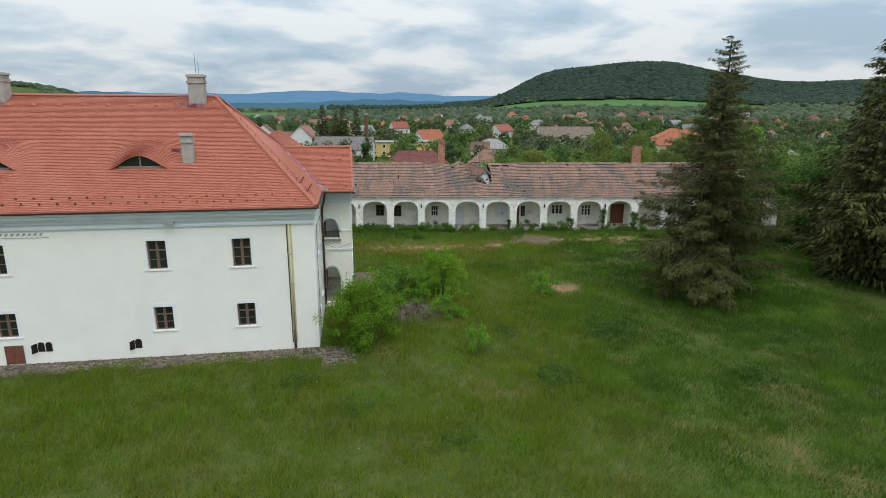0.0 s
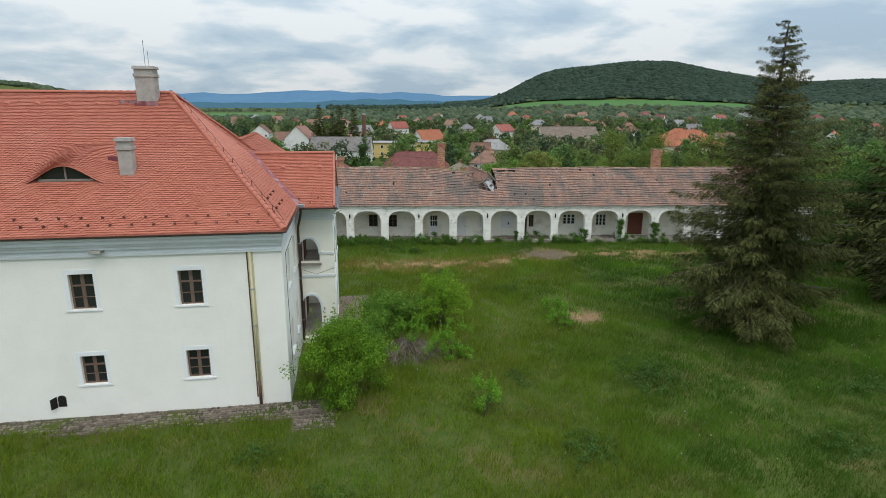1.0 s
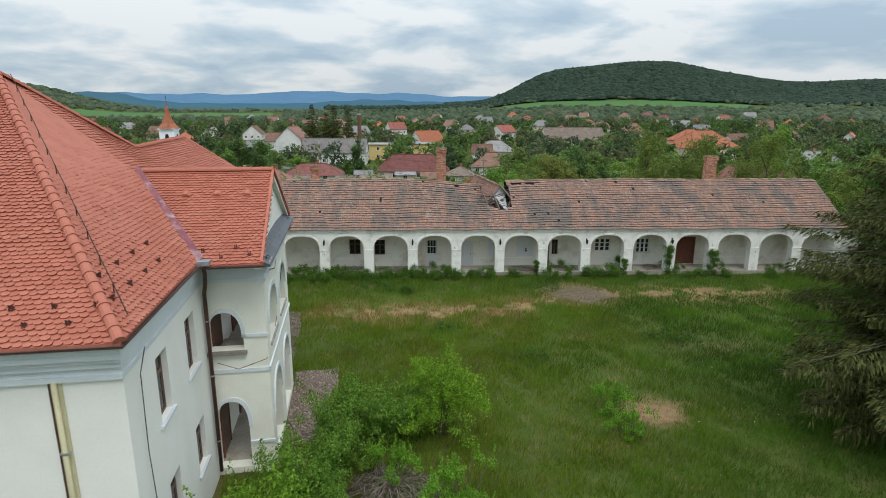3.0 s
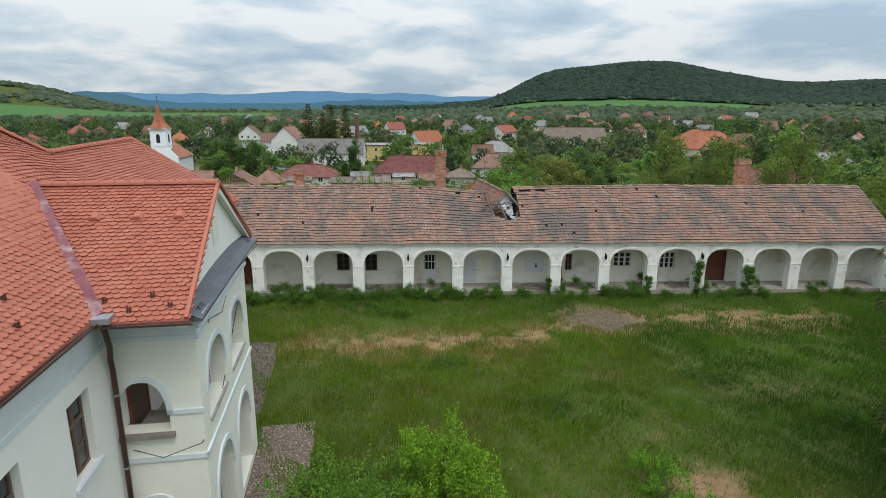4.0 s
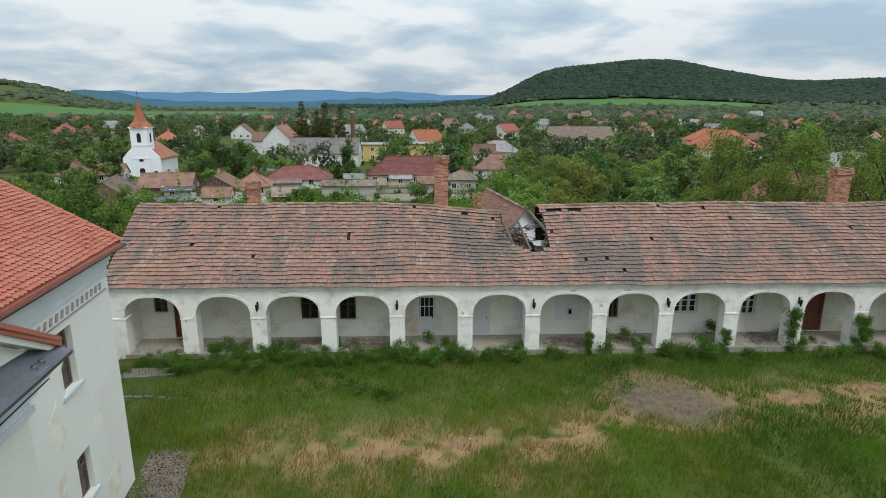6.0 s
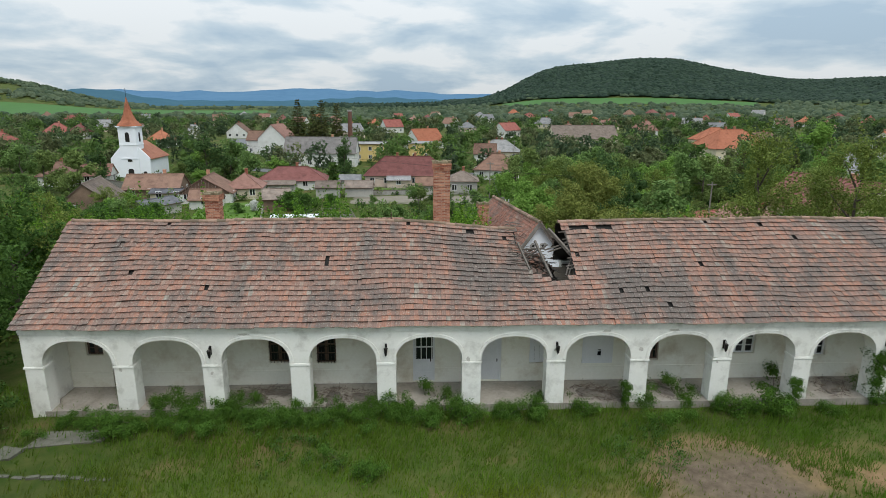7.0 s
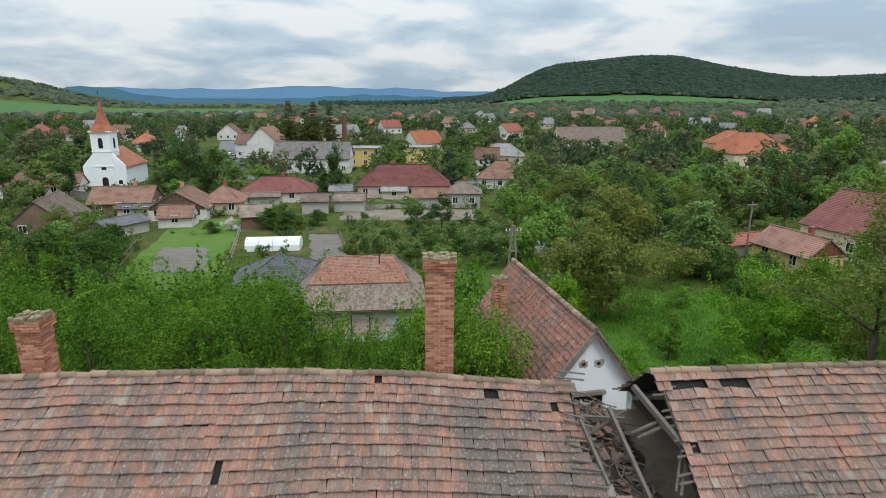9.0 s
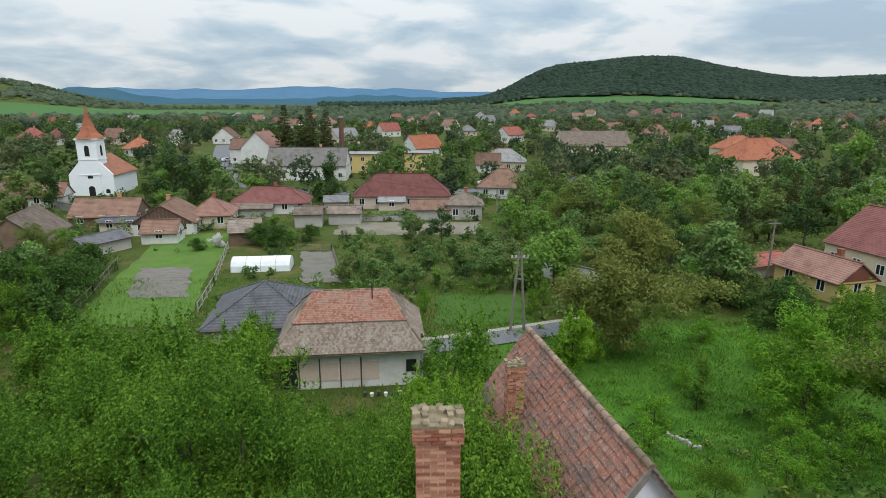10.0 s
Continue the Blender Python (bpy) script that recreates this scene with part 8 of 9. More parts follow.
house(-1.5, 191, 0, 21, 9.5, 3.0, 4.2, "hip", "pink", "maroon", "long pink house with red sheet roof", chimneys=2)
house(-3.6, 185.2, 0, 5.6, 3.4, 2.1, 0.7, "gable", "pink", "grey", "low porch with grey sheet roof", chimneys=0)
house(11.5, 176.5, -4, 7, 6.5, 3.2, 1.9, "hip", "grey", "old", "grey outbuilding with brown roof")
house(4.5, 175.5, 2, 7.5, 4.5, 2.3, 1.6, "gable", "grey", "brown", "open wooden lean-to with brown roof", "shed", 0, False)
house(-31.0, 239, -2, 23.5, 10, 4.6, 4.8, "gable", "white", "ash", "long white two-storey building with grey slate roof", win_rows=1)
house(-14.0, 119.0, 6, 10.5, 10.5, 1.6, 3.0, "hip", "grey", "dark", "house with dark slate pyramid roof", windows=False, chimneys=0)
house(66.4, 128.9, -77, 16, 13.4, 3.6, 4.6, "gable", "cream", "maroon", "large house with maroon tiled roof", chimneys=1)
bungalow = house(51.7, 126.2, -77, 9.0, 5.6, 2.6, 2.1, "gable", "yellow", "pink", "cream bungalow with faded tile roof and red boarded gable")
for k in range(9):
    y0, y1 = -2.75 + 0.611 * k, -2.75 + 0.611 * (k + 1) - 0.03
    top = lambda y: 2.6 + 2.1 * (1 - abs(y) / 2.8) - 0.1
    part("gable_board", prism(B(), [(4.52, y0, 2.55), (4.52, y1, 2.55), (4.52, y1, max(2.56, top(y1))), (4.52, y0, max(2.56, top(y0)))], (0.05, 0, 0)), REDWOOD, bungalow)
house(47.4, 134.2, 18, 9.5, 4.6, 1.9, 0.8, "gable", "grey", "red", "low shed with red sheet roof", "garden_shed", 0, False)
house(108.6, 239, 14, 23, 14, 5.0, 5.8, "hip", "cream", "orange", "large cream school building with orange tile roof", chimneys=2, win_rows=1)
house(111.0, 255, 14, 14, 10, 6.6, 4.0, "hip", "cream", "orange", "cream school wing with orange tile roof", chimneys=0)
house(23.5, 204, -12, 12, 9, 2.9, 3.9, "hip", "white", "brown", "white house with brown hipped roof")
house(32, 262, -10, 15, 10, 3.2, 3.9, "hip", "cream", "grey", "cream house with grey slate roof", chimneys=2)
house(26, 256, -10, 8, 7, 2.8, 3.4, "gable", "white", "brown", "white house with brown gable roof")
house(75, 303, 4, 29, 14, 3.6, 5.6, "gable", "cream", "old", "large barn-like house with brown-grey roof")
house(-95.5, 364, 94, 13, 10.5, 3.2, 4.6, "gable", "white", "brown", "white gabled house with brown roof")
house(-54.5, 277, 84, 14, 11, 6.6, 5.4, "gable", "white", "pink", "tall white house with pink tile roof")
house(-62, 282, -4, 10, 8, 5.6, 3.4, "gable", "white", "brown", "white wing with faded tile roof", chimneys=0)
house(4, 306, 40, 15, 10, 3.6, 5.0, "gable", "white", "orange", "white house with bright orange roof")
house(-16, 256, 0, 12, 8, 6.2, 0.5, "gable", "yellow", "grey", "yellow two-storey public building with flat roof", win_rows=2, chimneys=0)
house(2, 262, 0, 9, 8, 6.0, 0.5, "gable", "yellow", "grey", "yellow two-storey annex with flat roof", win_rows=2, chimneys=0)
house(-60.0, 152.5, 104, 12, 8.5, 2.4, 3.6, "gable", "brown", "old", "old farm shed with grey-brown tile roof", "barn", 0)
house(-47.5, 149.8, 62, 7.5, 4.5, 2.0, 0.9, "gable", "grey", "dark", "long low shed with dark sheet roof", "shed", 0, False)
house(-88, 190, 10, 8, 7, 2.8, 3.0, "hip", "white", "brown", "small white house with brown hipped roof")
house(-80, 192, 10, 7, 6, 2.6, 2.4, "gable", "white", "pink", "small white house with pink roof", chimneys=0)
house(-18.6, 169.5, 4, 5, 5, 2.6, 1.0, "gable", "grey", "old", "grey shed with flat old roof", "garden_shed", 0, False)
house(-15.5, 184.5, 4, 5, 4, 2.3, 0.9, "gable", "grey", "grey", "grey garden shed with sheet roof", "garden_shed", 0, False)
house(-12.0, 171.5, 0, 6, 4.5, 2.3, 1.1, "gable", "grey", "old", "low garden shed with old tiles", "garden_shed", 0, False)
house(114, 184, -8, 20, 12, 2.6, 4.6, "hip", "cream", "grey", "cream house with large grey slate hipped roof")
rr = random.Random(77)
COLOURS = ["red", "brown", "pink", "grey", "orange", "red", "brown", "maroon", "grey"]
# far houses: bearing in degrees, distance
FAR = [(-2.0, 700), (1.6, 820), (-0.5, 560), (4.5, 395), (9.0, 760), (12.5, 820), (19.5, 760), (21.5, 820), (30.0, 800), (25.8, 560), (31.5, 430), (34.5, 440), (11.8, 430), (16.2, 520), (18.3, 560), (29.6, 300),
       (-28.5, 370), (-26.8, 430), (-30.0, 380), (-24.5, 360), (-14.2, 640), (-16.0, 760), (-4.2, 430), (-2.6, 385), (-31, 760), (35.5, 700), (-20.0, 345), (28.0, 700), (15.8, 760), (-8.0, 520), (6.5, 560), (38, 330), (40, 480), (-11, 470), (23, 680),
       (-6.5, 330), (8.2, 340), (13.8, 330), (20.5, 360), (26.5, 400), (-22.5, 300), (-33.5, 320), (34.0, 300), (0.8, 640), (5.8, 700), (10.4, 620), (14.6, 660), (17.4, 420), (24.6, 460), (33.2, 560), (37.5, 560), (-18.0, 520), (-12.6, 560), (-24.0, 620), (-29.0, 560), (3.0, 480), (22.2, 540), (-36.5, 420), (-9.5, 650)]
for i, (az, r) in enumerate(FAR):
    house(CENTRE[0] + r * math.sin(radians(az)), CENTRE[1] + r * math.cos(radians(az)), rr.uniform(-50, 50), rr.uniform(9, 14), rr.uniform(8, 10), rr.uniform(2.8, 4.2), rr.uniform(3.2, 4.8), rr.choice(["hip", "gable"]), rr.choice(["white", "cream", "white", "pink"]), COLOURS[i % len(COLOURS)])

# church with a west tower and copper-coloured spire
church = thing("church", pose(-78.4, 206.0, -7.7, 0, 0, 3), "white village church with an orange-red pointed spire", "church")
FOOT.append((-77, 212, 11))
bm = B()
prism(bm, [(-5.2, 0, -1), (5.2, 0, -1), (5.2, 0, 5.2), (1.6, 0, 9.2), (-1.6, 0, 9.2), (-5.2, 0, 5.2)], (0, 0.5, 0))
box(bm, -5.0, 5.0, 0.5, 14, -1, 5.2)
part("nave", bm, LIMEWASH, church)
bm = B()
for s in (-1, 1):
    slab(bm, [(s * 5.5, 0.4, 5.0), (s * 5.5, 14.3, 5.0), (0, 12.0, 9.6), (0, 0.4, 9.6)], 0.15)
slab(bm, [(5.5, 14.3, 5.0), (-5.5, 14.3, 5.0), (0, 12.0, 9.6)], 0.15)
part("nave_roof", bm, roof_stuff("church_tile_roof", (0.26, 0.1, 0.062), (0.38, 0.165, 0.105)), church)
bm = B()
box(bm, -2.3, 2.3, -0.3, 4.2, -1, 13.6)
part("tower", bm, LIMEWASH, church)
for z, o in ((5.1, 0.15), (8.8, 0.12), (13.5, 0.2), (13.72, 0.35)):
    part("tower_cornice", box(B(), -2.3 - o, 2.3 + o, -0.3 - o, 4.2 + o, z, z + 0.22), LIMEWASH, church)
bm = B()
prev = None
for z, r in ((13.9, 2.9), (14.5, 2.5), (15.4, 1.75), (17.0, 1.1), (21.0, 0.2), (21.6, 0.1)):
    ring = [bm.verts.new((r * sx * (1.0 if k % 2 == 0 else 0.92), 1.95 + r * sy, z)) for k, (sx, sy) in enumerate(((-1, -0.5), (-0.5, -1), (0.5, -1), (1, -0.5), (1, 0.5), (0.5, 1), (-0.5, 1), (-1, 0.5)))]
    if prev:
        for k in range(8):
            bm.faces.new((prev[k], prev[(k + 1) % 8], ring[(k + 1) % 8], ring[k]))
    else:
        bm.faces.new(ring)
    prev = ring
bm.faces.new(prev)
part("spire", bm, ROOF["orange"], church)
bm = tube(B(), [(0, 1.95, 21.5), (0, 1.95, 24.0)], 0.05, 5)
box(bm, -0.35, 0.35, 1.9, 2.0, 23.2, 23.3)
part("finial", bm, IRON, church)
# flat black plates: the unlit inside of the church is in their colour
for x, y0, z0, z1, w, rot in ((0, -0.32, 9.7, 12.3, 0.55, 0), (0, -0.32, 4.3, 5.0, 0.6, 0), (0, -0.32, 0, 2.4, 0.75, 0), (2.32, 2.0, 9.7, 12.3, 0.5, 90), (3.6, -0.02, 0.6, 1.6, 0.5, 0)):
    bm = B()
    pts = [(-w, 0), (w, 0)] + arch_points(-w, w, (z1 - z0) * 0.7, z1 - z0, 8)
    prism(bm, [(px, -0.02, pz) for px, pz in pts], (0, 0.04, 0))
    ob = part("arched_window", bm, DARK, church)
    ob.matrix_local = pose(x, y0, z0, 0, 0, rot)

# nearer house with a broken hipped roof in old tiles
near = thing("tiled_house", pose(-3.7, 108.0, -7.9, 0, 0, 4) @ Matrix.Diagonal((0.95, 0.95, 0.95, 1)), "old house with a weathered two-pitch hipped tile roof and glazed veranda", "house", "village houses")
FOOT.append((-3.7, 108, 8))
bm = B()
box(bm, -6.0, 6.2, -4.2, 4.6, -1, 3.7)
part("wall", bm, WALL["white"], near)
HA, HB, HE, HM, HR = 6.5, 5.1, 3.75, 5.6, 7.3
hip_mid, hip_top = (4.9, 3.1), (3.3, 0.0)
low_ring = [(-HA, -HB, HE), (HA, -HB, HE), (HA, HB, HE), (-HA, HB, HE)]
mid_ring = [(-hip_mid[0], -hip_mid[1], HM), (hip_mid[0], -hip_mid[1], HM), (hip_mid[0], hip_mid[1], HM), (-hip_mid[0], hip_mid[1], HM)]
for k in range(4):
    part("roof_boarding", slab(B(), [low_ring[k], low_ring[(k + 1) % 4], mid_ring[(k + 1) % 4], mid_ring[k]], 0.1), ROOF["old"], near)
Tl, Tr = (-hip_top[0], 0, HR + 0.4), (hip_top[0], 0, HR + 0.4)
UPR = [(p[0], p[1], HM + 0.18) for p in mid_ring]
for q in ([UPR[0], UPR[1], Tr, Tl], [UPR[2], UPR[3], Tl, Tr], [UPR[1], UPR[2], Tr], [UPR[3], UPR[0], Tl]):
    part("upper_roof_boarding", slab(B(), q, 0.1), ROOF["old"], near)
OLD_GREY = material("grey_brown_tile", (0.15, 0.115, 0.09), (0.33, 0.26, 0.21), 0.8, 12, 0.95, 0.4, vary=0.6, island=True, spread=0.9, stain=(0.36, 0.34, 0.29), stain_scale=1.1, stain_amount=0.75)
OLD_RED = material("faded_red_tile", (0.22, 0.1, 0.07), (0.4, 0.21, 0.15), 0.8, 12, 0.95, 0.4, vary=0.65, island=True, spread=0.9, stain=(0.27, 0.2, 0.16), stain_scale=0.8, stain_amount=0.85)
sl1 = (HM - HE) / (HB - hip_mid[1])
sl2 = (HR + 0.4 - HM - 0.18) / hip_mid[1]
f1 = [tile_field((0, -HB, HE + 0.02), (1, 0, 0), sl1, [(-HA, 0), (HA, 0), (hip_mid[0], HB - hip_mid[1]), (-hip_mid[0], HB - hip_mid[1])], 0.19, 0.2, "tail", seed=31)]
f2 = [tile_field((0, -hip_mid[1], HM + 0.2), (1, 0, 0), sl2, [(-hip_mid[0], 0), (hip_mid[0], 0), (hip_top[0], hip_mid[1]), (-hip_top[0], hip_mid[1])], 0.19, 0.2, "tail", seed=32)]
sl3 = (HM - HE) / (HA - hip_mid[0])
f1.append(tile_field((HA, 0, HE + 0.02), (0, 1, 0), sl3, [(-HB, 0), (HB, 0), (hip_mid[1], HA - hip_mid[0]), (-hip_mid[1], HA - hip_mid[0])], 0.19, 0.2, "tail", seed=33))
add_tiles(near, "roof_tile", f1, OLD_GREY, OLD_TILE_PIECE, lambda c: c[:, 0] > 1e9, 0, "grey-brown weathered tiles")
add_tiles(near, "upper_roof_tile", f2, OLD_RED, OLD_TILE_PIECE, lambda c: c[:, 0] > 1e9, 0, "faded red tiles")
for p, q in list(zip(low_ring, mid_ring)) + [(UPR[0], Tl), (UPR[1], Tr), (UPR[2], Tr), (UPR[3], Tl)]:
    ridge_run(near, [(p[0], p[1], p[2] + 0.06), (q[0], q[1], q[2] + 0.06)], 0.1, 0.4, MOSS_TILE)
ridge_run(near, [(Tl[0], 0, Tl[2] + 0.05), (Tr[0], 0, Tr[2] + 0.05)], 0.1, 0.4, MOSS_TILE)
# black plate on the wall, painted as the shade within the doorway
bm = B()
box(bm, -6.0, -4.55, -4.26, -4.2, 0.3, 2.95)
part("dark_doorway", bm, DARK, near)
for k in range(4):
    x = -3.6 + k * 1.75
    bm = box(B(), x - 0.75, x + 0.75, -4.25, -4.2, 0.95, 2.6)
    part("blind", bm, WALL["pink"], near, "pale pink drawn blind")
    bm = B()
    box(bm, x - 0.87, x - 0.75, -4.3, -4.2, 0.3, 3.0)
    part("veranda_post", bm, WOOD, near)
bm = box(B(), 4.7, 5.6, -4.26, -4.2, 1.5, 2.6)
part("window", bm, GLASS, near)
bm = tube(B(), [(1.9, -1.0, 6.5), (1.9, -1.0, 8.6)], 0.06, 6)
part("flue_pipe", bm, GUTTER, near)
rng = random.Random(4)
for k in range(7):
    j = thing("bucket", pose(-2.2 + 0.55 * k, 102.6 + rng.uniform(-0.5, 0.5), -7.6), "blue or white plastic bucket beside the veranda", "bucket", "buckets by the veranda")
    bm = B()
    bmesh.ops.create_cone(bm, cap_ends=True, segments=10, radius1=0.12, radius2=0.16, depth=0.32, matrix=Matrix.Translation((0, 0, 0.16)))
    part("body", bm, WHITE_WOOD if k % 2 else LEAD, j)

# road, paths, plots
def ribbon(name, pts, width, mat, label, category, up=0.06, thick=0.0):
    """A strip of road that follows the land."""
    P = []
    for (a, b) in zip(pts, pts[1:]):
        n = max(2, int(math.dist(a, b) / 3))
        P += [(a[0] + (b[0] - a[0]) * i / n, a[1] + (b[1] - a[1]) * i / n) for i in range(n)]
    P.append(pts[-1])
    bm = B()
    rows = []
    for i, p in enumerate(P):
        q, r = P[max(0, i - 1)], P[min(len(P) - 1, i + 1)]
        d = Vector((r[0] - q[0], r[1] - q[1], 0)).normalized()
        s = Vector((-d.y, d.x, 0)) * width / 2
        row = []
        for k in (-1, 0, 1):
            x, y = p[0] + s.x * k, p[1] + s.y * k
            row.append(bm.verts.new((x, y, float(land(x, y)) + up)))
        rows.append(row)
    for a, b in zip(rows, rows[1:]):
        for k in range(2):
            bm.faces.new((a[k], a[k + 1], b[k + 1], b[k]))
    return tagged(part(name, bm, mat, kind="structure"), label, category)


ribbon("road", [(-2, 110.6), (4.4, 112.1), (10.2, 113.7), (17, 116), (21, 117)], 3.0, ASPHALT, "narrow grey asphalt lane below the slope", "road", 0.12)
ribbon("road", [(-55, 228), (-61, 250), (-73, 290), (-85, 328), (-92, 352)], 9.5, ASPHALT, "grey village street running away between houses", "road", 0.15)
ribbon("road", [(-60, 232), (-30, 212), (0, 204), (20, 214), (60, 240), (130, 250)], 6, ASPHALT, "grey village road in front of the houses", "road", 0.15)
ribbon("verge", [(-2, 112.5), (4.2, 114.0), (9.8, 115.6), (16.6, 117.9), (20.0, 118.8)], 0.7, material("gravel_verge", (0.26, 0.23, 0.19), (0.42, 0.39, 0.34), 1.5, 14, 0.95, 0.4), "pale gravel verge along the lane", "verge", 0.1)
PLOTBOX = []


def plot(x0, x1, y0, y1, mat, label, category, up=0.1, turn=0.0):
    """A garden bed or lawn laid on the land."""
    bm = B()
    g = []
    n = 18
    rag = min(0.45, 0.03 * (x1 - x0 + y1 - y0))
    for i in range(n + 1):
        row = []
        for j in range(n + 1):
            x, y = x0 + (x1 - x0) * i / n + turn * (j / n), y0 + (y1 - y0) * j / n
            x += rag * math.sin(y * 1.7 + x0) * math.sin(y * 0.6) * abs(2 * i / n - 1)
            y += rag * math.sin(x * 1.9 + y0) * math.sin(x * 0.7) * abs(2 * j / n - 1)
            row.append(bm.verts.new((x, y, float(land(x, y)) + up)))
        g.append(row)
    for i in range(n):
        for j in range(n):
            bm.faces.new((g[i][j], g[i + 1][j], g[i + 1][j + 1], g[i][j + 1]))
    PLOTBOX.append((min(x0, x0 + turn) - 1, max(x1, x1 + turn) + 1, y0 - 1, y1 + 1))
    return tagged(part("garden_bed", bm, mat, kind="structure"), label, category)


FIELD = material("fresh_uncut_grass", (0.03, 0.08, 0.01), (0.075, 0.145, 0.02), 0.5, 6, 0.95, 0.6, spread=0.8)
LAWN = material("mown_lawn", (0.045, 0.11, 0.012), (0.115, 0.2, 0.028), 0.35, 5, 0.95, 0.6, spread=0.6, stain=(0.11, 0.11, 0.045), stain_scale=0.2, stain_amount=0.5)
CROP = material("crop_field", (0.035, 0.10, 0.02), (0.06, 0.15, 0.03), 0.01, 0.1, 0.95, 0.0, spread=0.8)
PALE = material("pale_soil", (0.15, 0.13, 0.1), (0.26, 0.225, 0.18), 0.5, 8, 0.95, 0.4, spread=0.6, stain=(0.075, 0.1, 0.035), stain_scale=0.14, stain_amount=0.85)
plot(-34.5, -22.5, 118, 162, LAWN, "mown green garden lawn", "lawn", 0.06, -8.5)
plot(-32.7, -25.6, 127, 140, SOIL, "dug grey vegetable bed in a lawn", "garden bed", 0.12, -4.2)
plot(-13.0, -8.0, 132.5, 148.5, SOIL, "bare brown vegetable plot", "garden bed", 0.1, -3.3)
plot(4.0, 14.0, 117.5, 127.0, FIELD, "bright green uncut grass beside the lane", "grass", 0.05, 0.5)
plot(-13, 14, 160, 171, PALE, "bare pale building ground", "bare ground", 0.08)
plot(-9, 2, 177, 183, LAWN, "small green front lawn", "lawn", 0.08)
for az0, az1, r0, r1 in ((-44, -14, 850, 1130), (8, 30, 1090, 1185), (-10, 6, 1050, 1150)):
    bm = B()
    n = 16
    g = [[bm.verts.new((CENTRE[0] + r * math.sin(radians(a)), CENTRE[1] + r * math.cos(radians(a)), float(land(CENTRE[0] + r * math.sin(radians(a)), CENTRE[1] + r * math.cos(radians(a)))) + 1.0)) for r in np.linspace(r0, r1, n)] for a in np.linspace(az0, az1, n)]
    for i in range(n - 1):
        for j in range(n - 1):
            bm.faces.new((g[i][j], g[i + 1][j], g[i + 1][j + 1], g[i][j + 1]))
    tagged(part("crop_field", bm, CROP, kind="structure"), "bright green crop field below the hills", "field")

# polytunnel
FILM = material("white_plastic_film", (0.62, 0.64, 0.65), (0.78, 0.8, 0.8), 1.0, 8, 0.5, 0.1)
tun = thing("polytunnel", pose(-19.8, 139.6, -7.7, 0, 0, 4) @ Matrix.Diagonal((0.95, 1.0, 0.8, 1)), "white plastic polytunnel in a garden", "greenhouse")
bm = B()
prev = None
for x in np.linspace(-4.2, 4.2, 9):
    ring = [bm.verts.new((x, 1.8 * math.cos(t), 2.2 * math.sin(t) ** 0.8 if t not in (0,) else 0)) for t in np.linspace(0, math.pi, 9)]
    if prev:
        for k in range(8):
            bm.faces.new((prev[k], prev[k + 1], ring[k + 1], ring[k]))
    else:
        bm.faces.new(ring)
    prev = ring
bm.faces.new(prev)
part("film", bm, FILM, tun)
for x in np.linspace(-4.2, 4.2, 5):
    bm = tube(B(), [(x, 1.84 * math.cos(t), 2.24 * math.sin(t) ** 0.8) for t in np.linspace(0.02, math.pi - 0.02, 9)], 0.035, 5)
    part("hoop", bm, ZINC, tun)

# double timber utility pole and its wires
pole = thing("utility_pole", pose(12.2, 115.5, -7.7), "double concrete and timber utility pole beside the lane", "utility pole")
for s in (-1, 1):
    bm = tube(B(), [(s * 0.75, 0, -0.5), (s * 0.12, 0, 8.4)], 0.15, 8, 0.1)
    part("post", bm, GREY_WOOD, pole)
bm = B()
box(bm, -0.5, 0.5, -0.08, 0.08, 5.5, 5.65)
box(bm, -0.9, 0.9, -0.06, 0.06, 7.7, 7.85)
part("crossbar", bm, GREY_WOOD, pole)
for x in (-0.8, -0.4, 0.4, 0.8):
    bm = tube(B(), [(x, 0, 7.85), (x, 0, 8.1)], 0.05, 6)
    part("insulator", bm, WHITE_WOOD, pole)


def wire(a, b, dip, n=14):
    a, b = Vector(a), Vector(b)
    return [a.lerp(b, i / n) + Vector((0, 0, -4 * dip * (i / n) * (1 - i / n))) for i in range(n + 1)]


def wood_pole(x, y, h=8.0):
    z = float(land(x, y))
    th = thing("utility_pole", pose(x, y, z), "single grey utility pole in the village", "utility pole", "village poles")
    part("post", tube(B(), [(0, 0, -0.5), (0, 0, h)], 0.14, 7, 0.1), GREY_WOOD, th)
    part("crossbar", box(B(), -0.8, 0.8, -0.06, 0.06, h - 0.5, h - 0.36), GREY_WOOD, th)
    return (x, y, z + h - 0.35)


tops = [wood_pole(*p) for p in ((24, 185), (17, 168), (42, 225), (47.8, 131.0), (-52, 225), (35, 246), (-40, 262))]
LINES = [((12.2, 115.5, 0.3), tops[1]), (tops[1], tops[0]), (tops[0], tops[2]), ((12.2, 115.5, 0.3), tops[4]), (tops[4], tops[3]), (tops[0], tops[5])]
cab = thing("overhead_wires", pose(12.2, 115.5, 0.3), "thin dark overhead wires strung between poles", "wires")
for a, b in LINES:
    off = Vector((12.2, 115.5, 0.3))
    part("wire", tube(B(), [p - off for p in wire(a, b, 1.2)], 0.025, 4), IRON, cab)

# factory chimney
fc = thing("factory_chimney", pose(-25.2, 272, -4.7), "tall slim brick factory chimney", "chimney")
part("shaft", tube(B(), [(0, 0, -1), (0, 0, 14.5)], 1.0, 12, 0.75), material("smoked_brick", (0.11, 0.055, 0.04), (0.2, 0.1, 0.075), 2.0, 12, 0.9, 0.3), fc)
part("rim", tube(B(), [(0, 0, 14.4), (0, 0, 15.0)], 0.9, 12), CONCRETE, fc)

